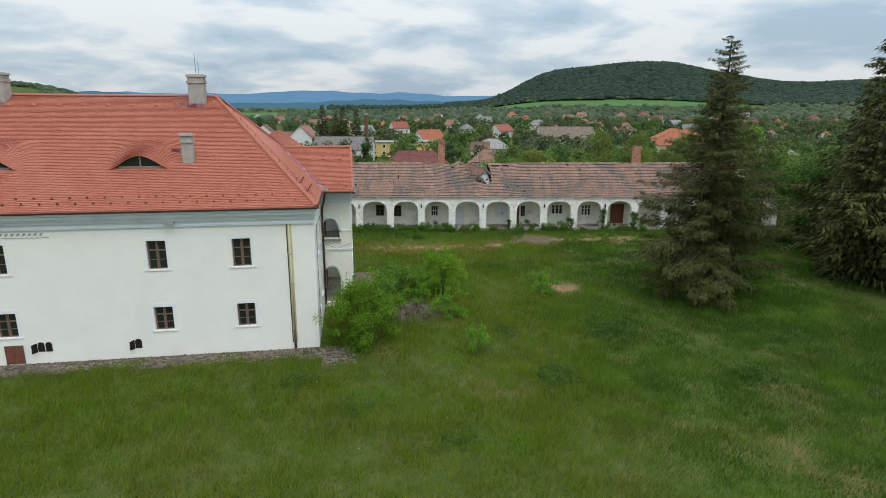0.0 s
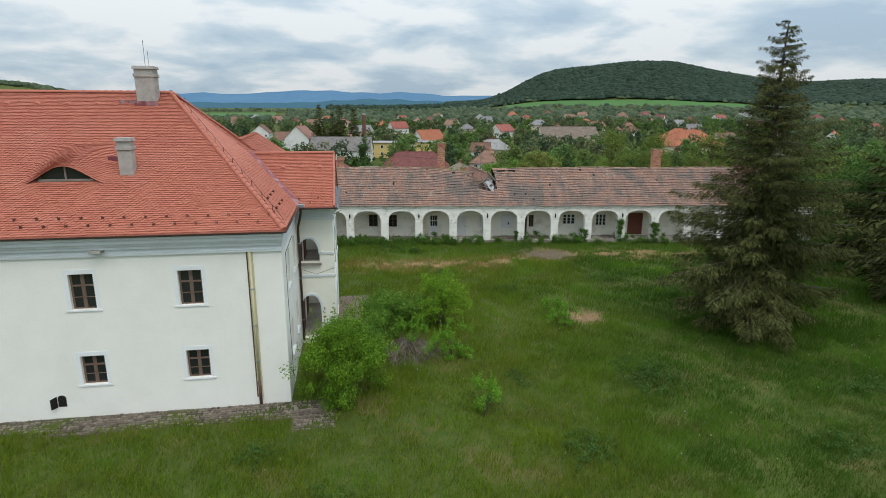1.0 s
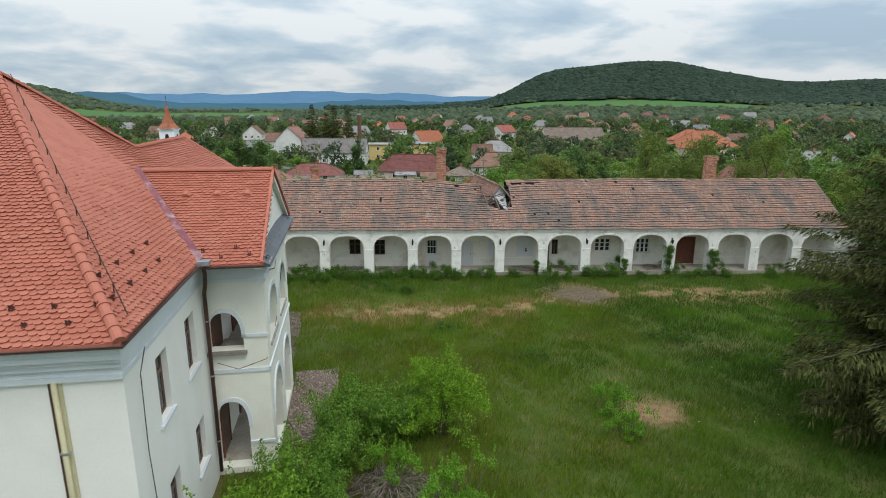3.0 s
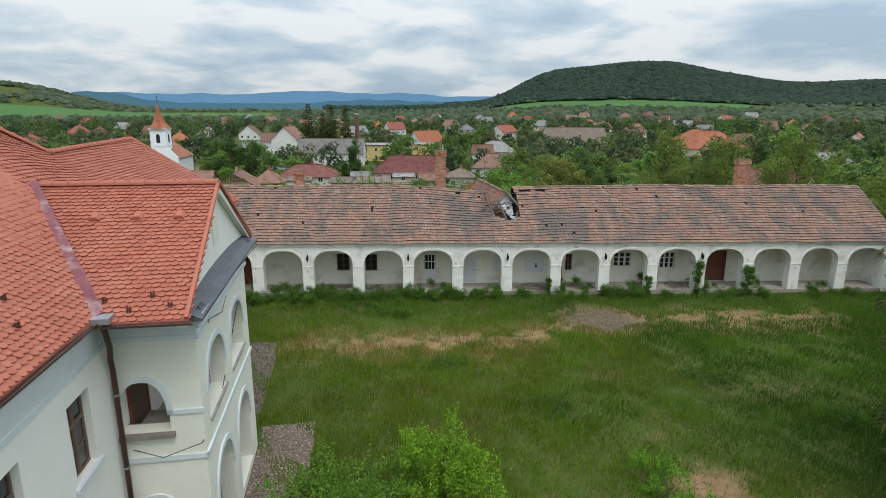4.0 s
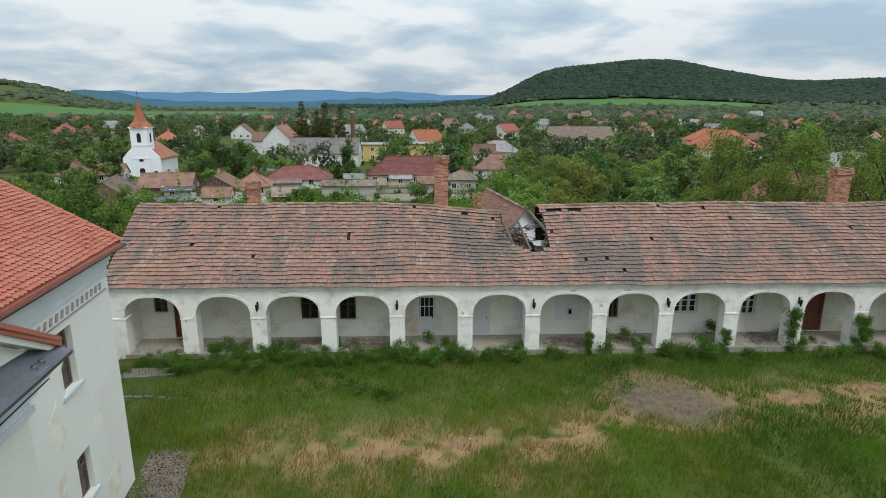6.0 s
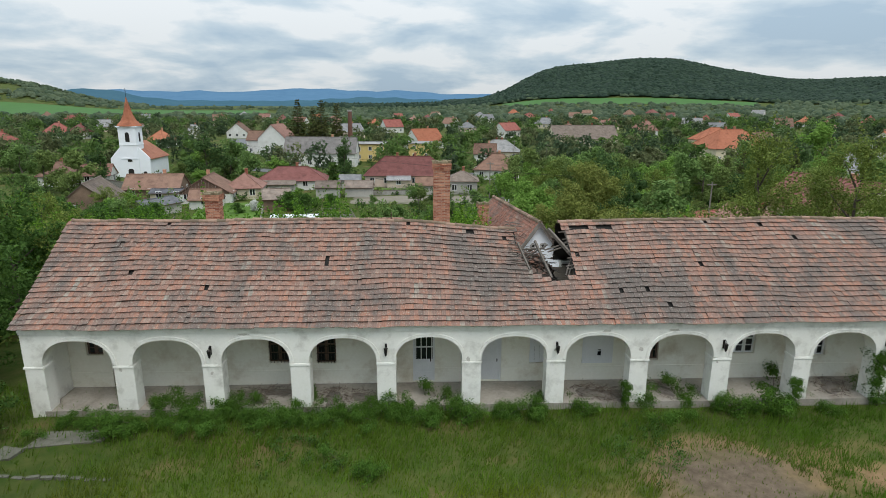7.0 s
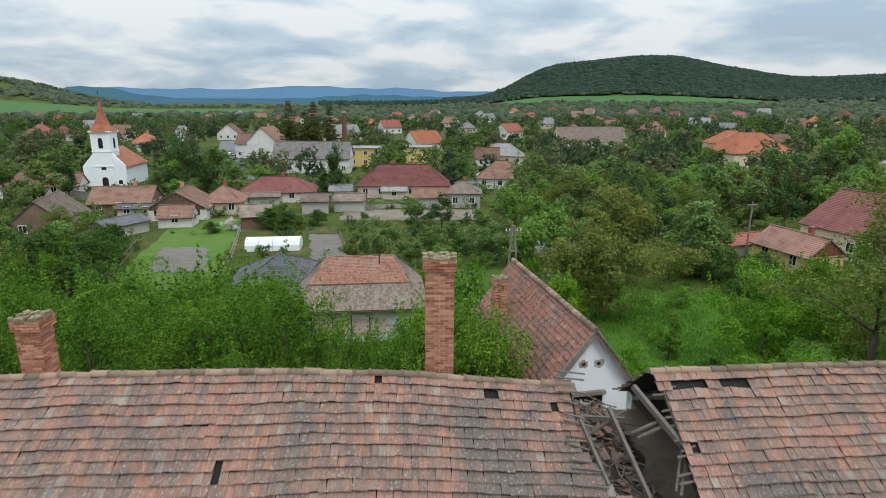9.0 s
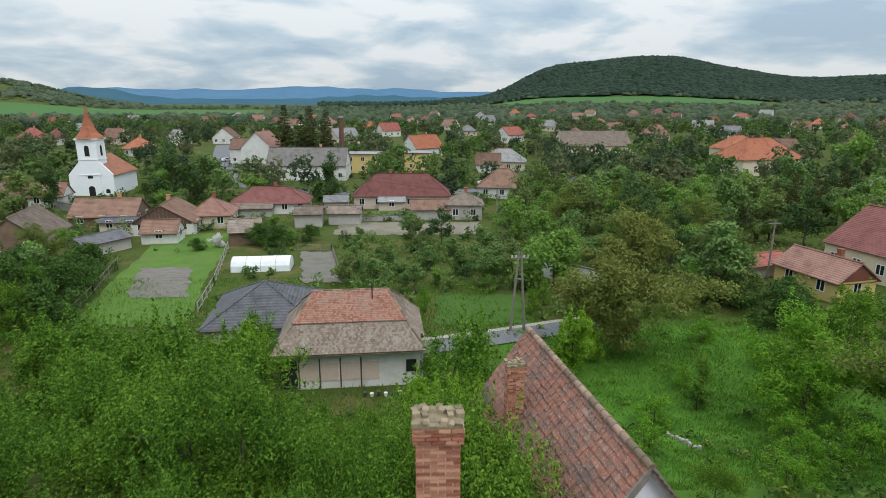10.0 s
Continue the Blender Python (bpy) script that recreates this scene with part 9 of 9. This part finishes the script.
# fences
def fence(pts, h, step, mat, label):
    th = thing("garden_fence", pose(pts[0][0], pts[0][1], float(land(*pts[0]))), label, "fence", "garden fences")
    o = Vector(th.matrix_world.translation)
    for a, b in zip(pts, pts[1:]):
        n = max(1, int(math.dist(a, b) / step))
        bmr = B()
        for i in range(n + 1):
            x, y = a[0] + (b[0] - a[0]) * i / n, a[1] + (b[1] - a[1]) * i / n
            p = Vector((x, y, float(land(x, y)))) - o
            part("fence_post", box(B(), p.x - 0.06, p.x + 0.06, p.y - 0.06, p.y + 0.06, p.z - 0.2, p.z + h), mat, th)
        pa = Vector((*a, float(land(*a)))) - o
        pb = Vector((*b, float(land(*b)))) - o
        for z in (0.3, h - 0.15):
            bar(bmr, pa + Vector((0, 0, z)), pb + Vector((0, 0, z)), 0.04, 0.08)
        part("fence_rail", bmr, mat, th)


fence([(-22.4, 122), (-24, 132), (-28.2, 151)], 1.3, 2.2, CONCRETE, "low concrete-post garden fence")
fence([(-35.3, 119.5), (-37.5, 129), (-41, 142)], 1.2, 2.4, GREY_WOOD, "wooden garden fence beside the lawn")
fence([(-16.8, 149), (-11.5, 149), (-8, 133)], 1.2, 1.6, GREY_WOOD, "wooden fence round a vegetable plot")
fence([(-9.5, 176.5), (4.5, 177.5)], 1.4, 1.5, GREY_WOOD, "fence in front of the pink house")
fence([(24, 131), (40, 127)], 1.5, 1.6, GREY_WOOD, "dark wooden fence below the trees")
# garden walls
def stone_wall(a, b, h, label, mat=None):
    th = thing("garden_wall", pose(a[0], a[1], float(land(*a))), label, "wall", "garden walls")
    d = Vector((b[0] - a[0], b[1] - a[1], float(land(*b)) - float(land(*a))))
    bm = bar(B(), (0, 0, h / 2 - 0.3), Vector((0, 0, h / 2 - 0.3)) + d, 0.4, h + 0.6)
    part("masonry", bm, mat or CONCRETE, th)
    part("coping", bar(B(), (0, 0, h + 0.05), Vector((0, 0, h + 0.05)) + d, 0.5, 0.1), STONE, th)


stone_wall((-80, 190), (-63, 178), 1.7, "grey rubble wall below the church")
stone_wall((-10, 172.5), (6, 174), 1.0, "low rubble wall beside the bare ground")
stone_wall((18.8, 134.8), (27, 124.9), 2.6, "old pale wall half hidden by trees", OLD_PLASTER)

annex = thing("annex_wall", pose(34.9, 63.7, 0), "low old plaster annex with a dark red door beside the arcade", "wall")
part("masonry", holed_wall(B(), 0, 6.0, -0.5, 3.3, [(1.4, 2.5, -0.5, 2.3)], 0, 0.4), OLD_PLASTER, annex)
part("door_leaf", box(B(), 1.4, 2.5, 0.12, 0.18, 0.0, 2.3), REDWOOD, annex, "dark red wooden door")
part("coping", box(B(), -0.0, 6.1, -0.12, 0.52, 3.3, 3.42), CONCRETE, annex)

# washing on a line, pale stones in the orchard grass
line = thing("washing_line", pose(37.5, 130.0, float(land(37.5, 130.0))), "washing line hung with white and blue cloths", "washing line")
for x in (-2.2, 2.4):
    part("line_post", tube(B(), [(x, 0, -0.3), (x, 0, 2.2)], 0.05, 6), GREY_WOOD, line)
part("cord", tube(B(), [(-2.2, 0, 2.1), (0, 0, 2.0), (2.4, 0, 2.1)], 0.02, 4), WHITE_WOOD, line)
BLUE = material("blue_cloth", (0.05, 0.08, 0.2), (0.1, 0.14, 0.3), 3, 20, 0.9, 0.1)
for k, (x, w, h) in enumerate(((-1.7, 0.7, 1.3), (-0.8, 0.6, 0.9), (0.1, 0.9, 1.5), (1.3, 1.1, 1.0))):
    bm = B()
    prism(bm, [(x, 0.0, 2.03), (x + w * 0.5, 0.04, 2.0), (x + w, 0.0, 2.03), (x + w * 0.96, 0.06, 2.03 - h), (x + w * 0.45, -0.05, 2.0 - h), (x + 0.03, 0.05, 2.05 - h)], (0, 0.02, 0))
    part("cloth", bm, BLUE if k == 1 else WHITE_WOOD, line)
rng = random.Random(6)
for k in range(11):
    f = k / 10
    x, y = 19.1 + 0.5 * f + rng.uniform(-0.15, 0.15), 95.2 - 3.4 * f
    st = thing("pale_stone", pose(x, y, float(land(x, y)), 0, 0, rng.uniform(0, 90)), "pale weathered stone lying in the orchard grass", "stone", "stones in the orchard")
    bm = box(B(), -0.16, 0.16, -0.12, 0.12, -0.05, rng.uniform(0.12, 0.3), 0.04)
    bmesh.ops.bevel(bm, geom=bm.edges[:], offset=0.03, segments=1, affect="EDGES")
    part("block", bm, CONCRETE, st)

# parked cars
CARPAINT = [material("silver_car_paint", (0.4, 0.42, 0.44), (0.46, 0.48, 0.5), 3, 30, 0.3, 0.0, metallic=0.5, specular=0.5), material("white_car_paint", (0.66, 0.66, 0.66), (0.72, 0.72, 0.72), 3, 30, 0.3, 0.0, specular=0.5)]


def car(x, y, yaw, paint, label):
    th = thing("car", pose(x, y, float(land(x, y)) + 0.15, 0, 0, yaw), label, "car", "parked cars")
    bm = B()
    side = [(-2.1, 0.35), (2.1, 0.35), (2.1, 0.75), (1.2, 0.88), (0.55, 1.42), (-1.3, 1.45), (-2.05, 0.95)]
    prism(bm, [(px, -0.85, pz) for px, pz in side], (0, 1.7, 0))
    bmesh.ops.bevel(bm, geom=bm.edges[:], offset=0.06, segments=2, affect="EDGES")
    part("body", bm, paint, th)
    bm = B()
    prism(bm, [(px, -0.87, pz) for px, pz in ((1.0, 0.92), (0.5, 1.34), (-1.2, 1.36), (-1.7, 0.98))], (0, 1.74, 0))
    part("side_window", bm, GLASS, th)
    for wx in (-1.3, 1.3):
        for wy in (-0.85, 0.85):
            bm = B()
            bmesh.ops.create_cone(bm, cap_ends=True, segments=14, radius1=0.33, radius2=0.33, depth=0.2, matrix=Matrix.Translation((wx, wy, 0.2)) @ Matrix.Rotation(math.pi / 2, 4, "X"))
            part("wheel", bm, IRON, th)


car(124, 228, 8, CARPAINT[0], "silver estate car parked beside the school")
car(-71, 285, 70, CARPAINT[1], "white car standing on the village street")
car(-49.5, 246, 10, CARPAINT[0], "silver car parked beside a house")
car(21, 222, 15, CARPAINT[1], "white car parked at the roadside")
car(88, 290, 15, CARPAINT[1], "white car parked by the houses")

snow = make_tree(66, 2.4, 1.5, 50, 39, 0.139, BLOSSOM, "blossom_bush", 0.05, 0.05, "round garden bush covered in white blossom", "shrub", stems=3, clump_r=0.4)
put(snow, -30.5, 152.5, 1.0, 0, True)
put(snow, 100.0, 190.0, 1.6, 60)
# trees scattered through the village
rr = random.Random(123)
placed = []
KINDS = [vil_a, vil_b, vil_c, vil_a, vil_b, vil_c, vil_d]
tries = 0
CLEAR = [(52, 126, 8), (62, 126, 7), (47, 134, 6), (70, 128, 6), (54, 146, 7), (66, 152, 6), (-31, 228, 11), (-37, 248, 9), (-52, 262, 8), (131, 224, 9), (116, 232, 10), (-95, 330, 14), (-72, 290, 10), (-60, 245, 9), (-78, 197, 7)]
far_trees = []
while len(placed) < 1050 and tries < 60000:
    tries += 1
    y = 122 + 430 * rr.random() ** 1.25
    x = 2 + (y - 20) * rr.uniform(-0.88, 0.92)
    if any(math.hypot(x - fx, y - fy) < fr + 2.0 or (abs(x - fx) < fr * 0.75 and fy - (13 if y < 220 else 40) < y < fy) for fx, fy, fr in FOOT):
        continue
    if any(a < x < b and c < y < d for a, b, c, d in PLOTBOX) or any(math.hypot(x - a, y - b) < c for a, b, c in CLEAR):
        continue
    if y > 222 and abs(x + 57.4 + 0.32 * (y - 240)) < 8 and y < 356:
        continue
    if 165 < y < 206 and abs(x - 1.6 + 80 * (y - 48) / 158) < 7 or -30 < x < -8 and 118 < y < 152:
        continue
    if -70 < x < 15 and y < 165 and rr.random() < 0.5:
        continue
    if any(math.hypot(x - a, y - b) < (3.7 if y < 250 else 4.7) for a, b in placed):
        continue
    placed.append((x, y))
    if y < 195:
        put(rr.choice(KINDS), x, y, rr.uniform(0.45, 1.0) * (0.55 if y < 170 and x < 15 else 1.0), rr.uniform(0, 360))
    else:
        far_trees.append((x, y, rr.uniform(2.3, 4.6)))


def tree_stuff(rows, mat, seed, name, label, clumps=24, per=12):
    """Crowns of many trees too far off to be told apart, each a heap of leaf clumps."""
    rng = np.random.default_rng(seed)
    C, R = [], []
    for x, y, r in rows:
        d = rng.normal(size=(clumps, 3))
        d /= np.linalg.norm(d, axis=1)[:, None]
        d *= rng.uniform(0.5, 1.0, clumps)[:, None]
        C.append(np.array([x, y, float(land(x, y)) + r * 1.25]) + d * r * np.array([0.95, 0.95, 1.05]))
        R.append(np.full(clumps, r * 0.42))
    V, F = leaf_cloud(rng, np.concatenate(C), np.concatenate(R), per, 0.84)
    ob = heavy(name, V, F, mat, kind="stuff", label=label)
    tagged(ob, category="wood")


# muted copies of the village leaves, with the haze of distance in their colour
HAZY_VILLAGE = [leafy("hazy_green_crowns", (0.05, 0.086, 0.036), (0.14, 0.194, 0.08)), leafy("hazy_olive_crowns", (0.07, 0.088, 0.04), (0.178, 0.195, 0.09)),
               leafy("hazy_dark_crowns", (0.032, 0.056, 0.028), (0.09, 0.13, 0.062)), leafy("hazy_bright_crowns", (0.05, 0.1, 0.024), (0.14, 0.22, 0.058))]
for k, (m, nm) in enumerate(zip(HAZY_VILLAGE, ("green", "olive-green", "dark green", "bright green"))):
    tree_stuff([t for i, t in enumerate(far_trees) if i % 4 == k], m, 70 + k, "village_wood", nm + " crowns of garden trees through the far village")

# far woods: countless crowns on the plain and over the hills
IV2 = np.array([(1, 0, 0), (0, 1, 0), (-1, 0, 0), (0, -1, 0), (0.5, 0.5, 0.62), (-0.5, 0.5, 0.62), (-0.5, -0.5, 0.62), (0.5, -0.5, 0.62), (0, 0, 0.85)], float)
IF2 = np.array([(0, 1, 4), (1, 2, 5), (2, 3, 6), (3, 0, 7), (1, 5, 4), (2, 6, 5), (3, 7, 6), (0, 4, 7), (4, 5, 8), (5, 6, 8), (6, 7, 8), (7, 4, 8)])


def crowns(name, xs, ys, sizes, mat, label, seed, squash=0.8):
    rng = np.random.default_rng(seed)
    n = len(xs)
    z = land(xs, ys)
    c = np.stack([xs, ys, z + sizes * squash * 0.45], -1)
    d = 1.1 + rng.normal(0, 0.22, (n, len(IV2), 1))
    V = c[:, None] + IV2[None] * d * sizes[:, None, None] * np.array([1, 1, squash])
    F = (IF2[None] + (np.arange(n) * len(IV2))[:, None, None]).reshape(-1, 3)
    ob = heavy(name, V.reshape(-1, 3), F, mat, kind="stuff", label=label)
    tagged(ob, category="wood")
    return ob


rng = np.random.default_rng(99)
az = np.radians(rng.uniform(2.5, 56, 28000))
r = rng.uniform(1190, 1760, 28000) + 14 * np.sin(az * 60) * np.sin(az * 23) + np.abs(rng.normal(0, 16, 28000))
xs, ys = CENTRE[0] + r * np.sin(az), CENTRE[1] + r * np.cos(az)
# dark forest green, lightened towards blue to paint in the haze
HAZY_HILL_WOOD = leafy("hazy_hill_wood", (0.013, 0.027, 0.0185), (0.033, 0.055, 0.034), 0.0)
crowns("hill_forest", xs, ys, rng.uniform(5.0, 8.2, len(xs)), HAZY_HILL_WOOD, "dense dark green forest over the hill", 1)
az = np.radians(rng.uniform(-58, -24, 6000))
r = rng.uniform(1200, 1700, 6000)
keep = (np.sin(az * 40 + r * 0.013) + np.sin(r * 0.021 - az * 25)) > -0.1
az, r = az[keep], r[keep]
crowns("hill_copse", CENTRE[0] + r * np.sin(az), CENTRE[1] + r * np.cos(az), rng.uniform(3, 7, len(r)), HAZY_FAR_LEAF, "patchy woodland on the far slope", 2)
az = np.radians(rng.uniform(-56, 56, 6500))
r = 520 + 720 * rng.uniform(0, 1, 6500) ** 0.8
keep = ~(((np.degrees(az) < -13) & (np.degrees(az) > -45) & (r > 830) & (r < 1140)) | ((np.degrees(az) > 7) & (np.degrees(az) < 31) & (r > 1070) & (r < 1190)))
for fa, fr in FAR:
    keep &= ~((np.abs(np.degrees(az) - fa) < 1.0) & (r > fr - 75) & (r < fr + 12))
az, r = az[keep], r[keep]
crowns("valley_trees", CENTRE[0] + r * np.sin(az), CENTRE[1] + r * np.cos(az), rng.uniform(2.5, 6, len(r)), HAZY_FAR_LEAF, "countless garden trees across the far village", 3, 0.95)
az = np.radians(rng.uniform(-9, 12, 1800))
r = rng.uniform(1230, 1500, 1800)
crowns("pine_belt", CENTRE[0] + r * np.sin(az), CENTRE[1] + r * np.cos(az), rng.uniform(5, 8, len(r)), HAZY_HILL_WOOD, "dark belt of pines below the hills", 4, 1.1)

# weeds and rough herbage on the slope and in the gardens
rng = np.random.default_rng(17)
n = 5200
wx, wy = rng.uniform(-70, 75, n), 71 + 130 * rng.uniform(0, 1, n) ** 1.4
keep = np.abs(wx) < 18 + (wy - 55) * 0.85
for fx, fy, fr in FOOT:
    keep &= np.hypot(wx - fx, wy - fy) > fr * 0.85
for a, b, c, d in PLOTBOX[1:5]:
    keep &= ~((wx > a) & (wx < b) & (wy > c) & (wy < d))
keep &= ~((wx > -47) & (wx < -21) & (wy > 118) & (wy < 161) & (rng.uniform(0, 1, n) > 0.12))
keep &= ~((wx > 12) & (wx < 31) & (wy > 96) & (wy < 120) & (rng.uniform(0, 1, n) > 0.3))
keep &= (np.sin(wx * 0.35) * np.sin(wy * 0.3 + 1) + rng.uniform(-0.6, 0.9, n)) > 0
wx, wy = wx[keep], wy[keep]
wc = np.stack([wx, wy, land(wx, wy) + 0.25], -1)
for k, (m, nm) in enumerate(((LEAF_MID, "green"), (LEAF_OLIVE, "yellowish"), (LEAF_DARK, "dark"))):
    V, F = leaf_cloud(rng, wc[k::3], rng.uniform(0.4, 1.3, len(wc[k::3])), 30, 0.2, flat=0.5)
    tagged(heavy("rough_weeds", V, F, m, kind="stuff", label=nm + " weeds and low scrub on the slope"), category="weeds")

rng = np.random.default_rng(23)
rows = []
while len(rows) < 1500:
    x, y = rng.uniform(-110, 125), rng.uniform(118, 270)
    if abs(x) > 20 + (y - 60) * 0.85 or any(math.hypot(x - fx, y - fy) < fr * 0.8 for fx, fy, fr in FOOT) or any(a < x < b and c < y < d for a, b, c, d in PLOTBOX):
        continue
    rows.append((x, y, rng.uniform(0.5, 1.5)))
for k, (m, nm) in enumerate(((VIL_MID, "green"), (VIL_DARK, "dark green"), (VIL_OLIVE, "olive"))):
    C, R = [], []
    for x, y, r in rows[k::3]:
        d = rng.normal(size=(7, 3)) * 0.45
        C.append(np.array([x, y, float(land(x, y)) + r * 0.7]) + d * r)
        R.append(np.full(7, r * 0.6))
    V, F = leaf_cloud(rng, np.concatenate(C), np.concatenate(R), 12, 0.34)
    tagged(heavy("garden_shrubs", V, F, m, kind="stuff", label=nm + " shrubs and hedges in the village gardens"), category="shrubs")
C, R = [], []
for cx, cy, rad, n in ((11.8, 33.0, 1.8, 170), (6.9, 26.6, 1.1, 70), (17.5, 26.5, 1.3, 40), (5.0, 33.0, 0.8, 20), (-6.5, 26.6, 1.0, 25), (22.0, 31.0, 1.5, 40), (15.0, 50.0, 1.4, 40), (6.5, 47.5, 1.0, 25), (19.0, 46.0, 1.5, 40), (25.0, 26.5, 1.6, 60), (2.0, 52.0, 1.0, 20), (9.5, 60.6, 1.8, 40), (-3.0, 60.8, 1.8, 40), (-3.0, 24.0, 0.9, 20), (1.5, 21.0, 0.8, 16)):
    p = rng.normal(0, rad * 0.5, (n, 2))
    C.append(np.stack([cx + p[:, 0], cy + p[:, 1], land(cx + p[:, 0], cy + p[:, 1]) + rng.uniform(0.1, 0.45, n)], -1))
    R.append(rng.uniform(0.14, 0.3, n))
V, F = leaf_cloud(rng, np.concatenate(C), np.concatenate(R), 34, 0.055, flat=0.8)
tagged(heavy("nettle_patches", V, F, LEAF_DARK, kind="stuff", label="dark green nettle patches standing in the meadow"), category="weeds")
n = 260
fx, fy = rng.uniform(-6, 30, n), rng.uniform(20, 56, n)
fc = np.stack([fx, fy, land(fx, fy) + rng.uniform(0.35, 0.6, n)], -1)
V, F = leaf_cloud(rng, fc, np.full(n, 0.04), 3, 0.024)
tagged(heavy("meadow_flowers", V, F, BLOSSOM, kind="stuff", label="tiny white meadow flowers above the grass"), category="flowers")

# ---- grass of the yard ----
def yard_ok(x, y):
    a = radians(6.9)
    u = math.cos(a) * x + math.sin(a) * y + 2.1
    v = -math.sin(a) * x + math.cos(a) * y - 31.6
    ok = ~(((u < np.where(v > 13.8, 1.65, 2.3)) & (v > -1.25) & (v < 24.1) & ~((u > 0.2) & (v > 0) & (v < 8)) & ~((u > 0.2) & (v > 24))) | ((u > 0.3) & (u < 1.95) & (v > -2.3) & (v < 0)) | ((u > 1.9) & (u < 4.1) & (v > 8.7) & (v < 15.1)))
    bare = np.zeros(x.shape)
    for cx, cy, rx, ry in BARE:
        bare = np.maximum(bare, np.clip((1.5 + 0.4 * np.sin(x * 1.9) * np.sin(y * 2.3) - ((x - cx) / rx) ** 2 - ((y - cy) / ry) ** 2) / 1.1, 0, 1))
    thin = np.abs(y - 55.2 - 3.2 * np.clip((x - 6) / 5, 0, 1) + 0.4 * np.sin(x * 0.9)) < 0.6 + 0.35 * np.sin(x * 2.1 + y)
    bare = np.maximum(bare, thin & (np.sin(x * 5.1) * np.sin(y * 4.3) > -0.1) & (x > -5) & (x < 28))
    return ok, bare



def grass(name, n, region, hmin, hmax, width, mat, label, seed):
    rng = np.random.default_rng(seed)
    x = rng.uniform(region[0], region[1], n)
    y = rng.uniform(region[2], region[3], n)
    tuft = np.zeros(n)
    for kk in range(9):
        fa, fk, fp = kk * 2.399, 0.3 * 1.42 ** kk, kk * 1.7
        tuft += np.sin((x * math.cos(fa) + y * math.sin(fa)) * fk + fp + 1.3 * np.sin((y * math.cos(fa) - x * math.sin(fa)) * fk * 0.6 + fp)) * 0.3
    ok, bare = yard_ok(x, y)
    edge = smooth(region[0], region[0] + 4, x) * smooth(-region[1], -region[1] + 6, -x) * smooth(region[2] - 0.01, region[2] + (3 if region[2] < 20 else 0.01), y)
    keep = ok & (rng.uniform(0, 1, n) < edge) & (rng.uniform(0, 1, n) < (0.8 + 0.2 * tuft) * (1 - bare) + 0.13 * bare)
    x, y, tuft = x[keep], y[keep], tuft[keep]
    n = len(x)
    z = land(x, y) - 0.02
    h = (hmin + (hmax - hmin) * rng.uniform(0, 1, n) ** 1.6) * (1 + 0.28 * tuft) * (1 - 0.6 * bare[keep])
    a = rng.uniform(0, 2 * np.pi, n)
    w = width * rng.uniform(0.6, 1.4, n)
    bend = h * rng.uniform(0.15, 0.7, n)
    ba = rng.normal(0.6, 1.2, n)
    V = np.stack([np.stack([x - np.cos(a) * w, y - np.sin(a) * w, z], -1), np.stack([x + np.cos(a) * w, y + np.sin(a) * w, z], -1),
                  np.stack([x + np.cos(ba) * bend, y + np.sin(ba) * bend, z + h], -1)], 1).reshape(-1, 3)
    ob = heavy(name, V, np.arange(len(V)).reshape(-1, 3), mat, kind="stuff", label=label)
    tagged(ob, category="grass")


grass("meadow_grass", 440000, (-26, 34, 14, 40), 0.14, 0.48, 0.014, GRASS, "tall unmown green meadow grass with dry patches", 1)
grass("meadow_grass", 290000, (-12, 46, 40, 63.1), 0.16, 0.45, 0.017, GRASS, "tall unmown green meadow grass with dry patches", 2)
grass("meadow_grass", 26000, (-24, -11, 52, 66), 0.16, 0.45, 0.02, GRASS, "tall unmown green meadow grass with dry patches", 6)
grass("orchard_grass", 110000, (9, 40, 84, 122), 0.1, 0.28, 0.032, GRASS_FRESH, "green grass of the orchard behind the outbuilding", 3)
grass("garden_grass", 60000, (-46, 14, 98, 135), 0.12, 0.35, 0.05, GRASS_FRESH, "rough green grass between the gardens", 4)

# ---- single roof tiles nearest to the way ----
for nm, V, F, mat, parent in PIECES:
    c = V.mean(0)
    me = bpy.data.meshes.new(nm)
    me.from_pydata((V - c).tolist(), [], F.tolist())
    me.materials.append(mat)
    ob = new(nm, me)
    ob.parent = parent
    ob.location = c
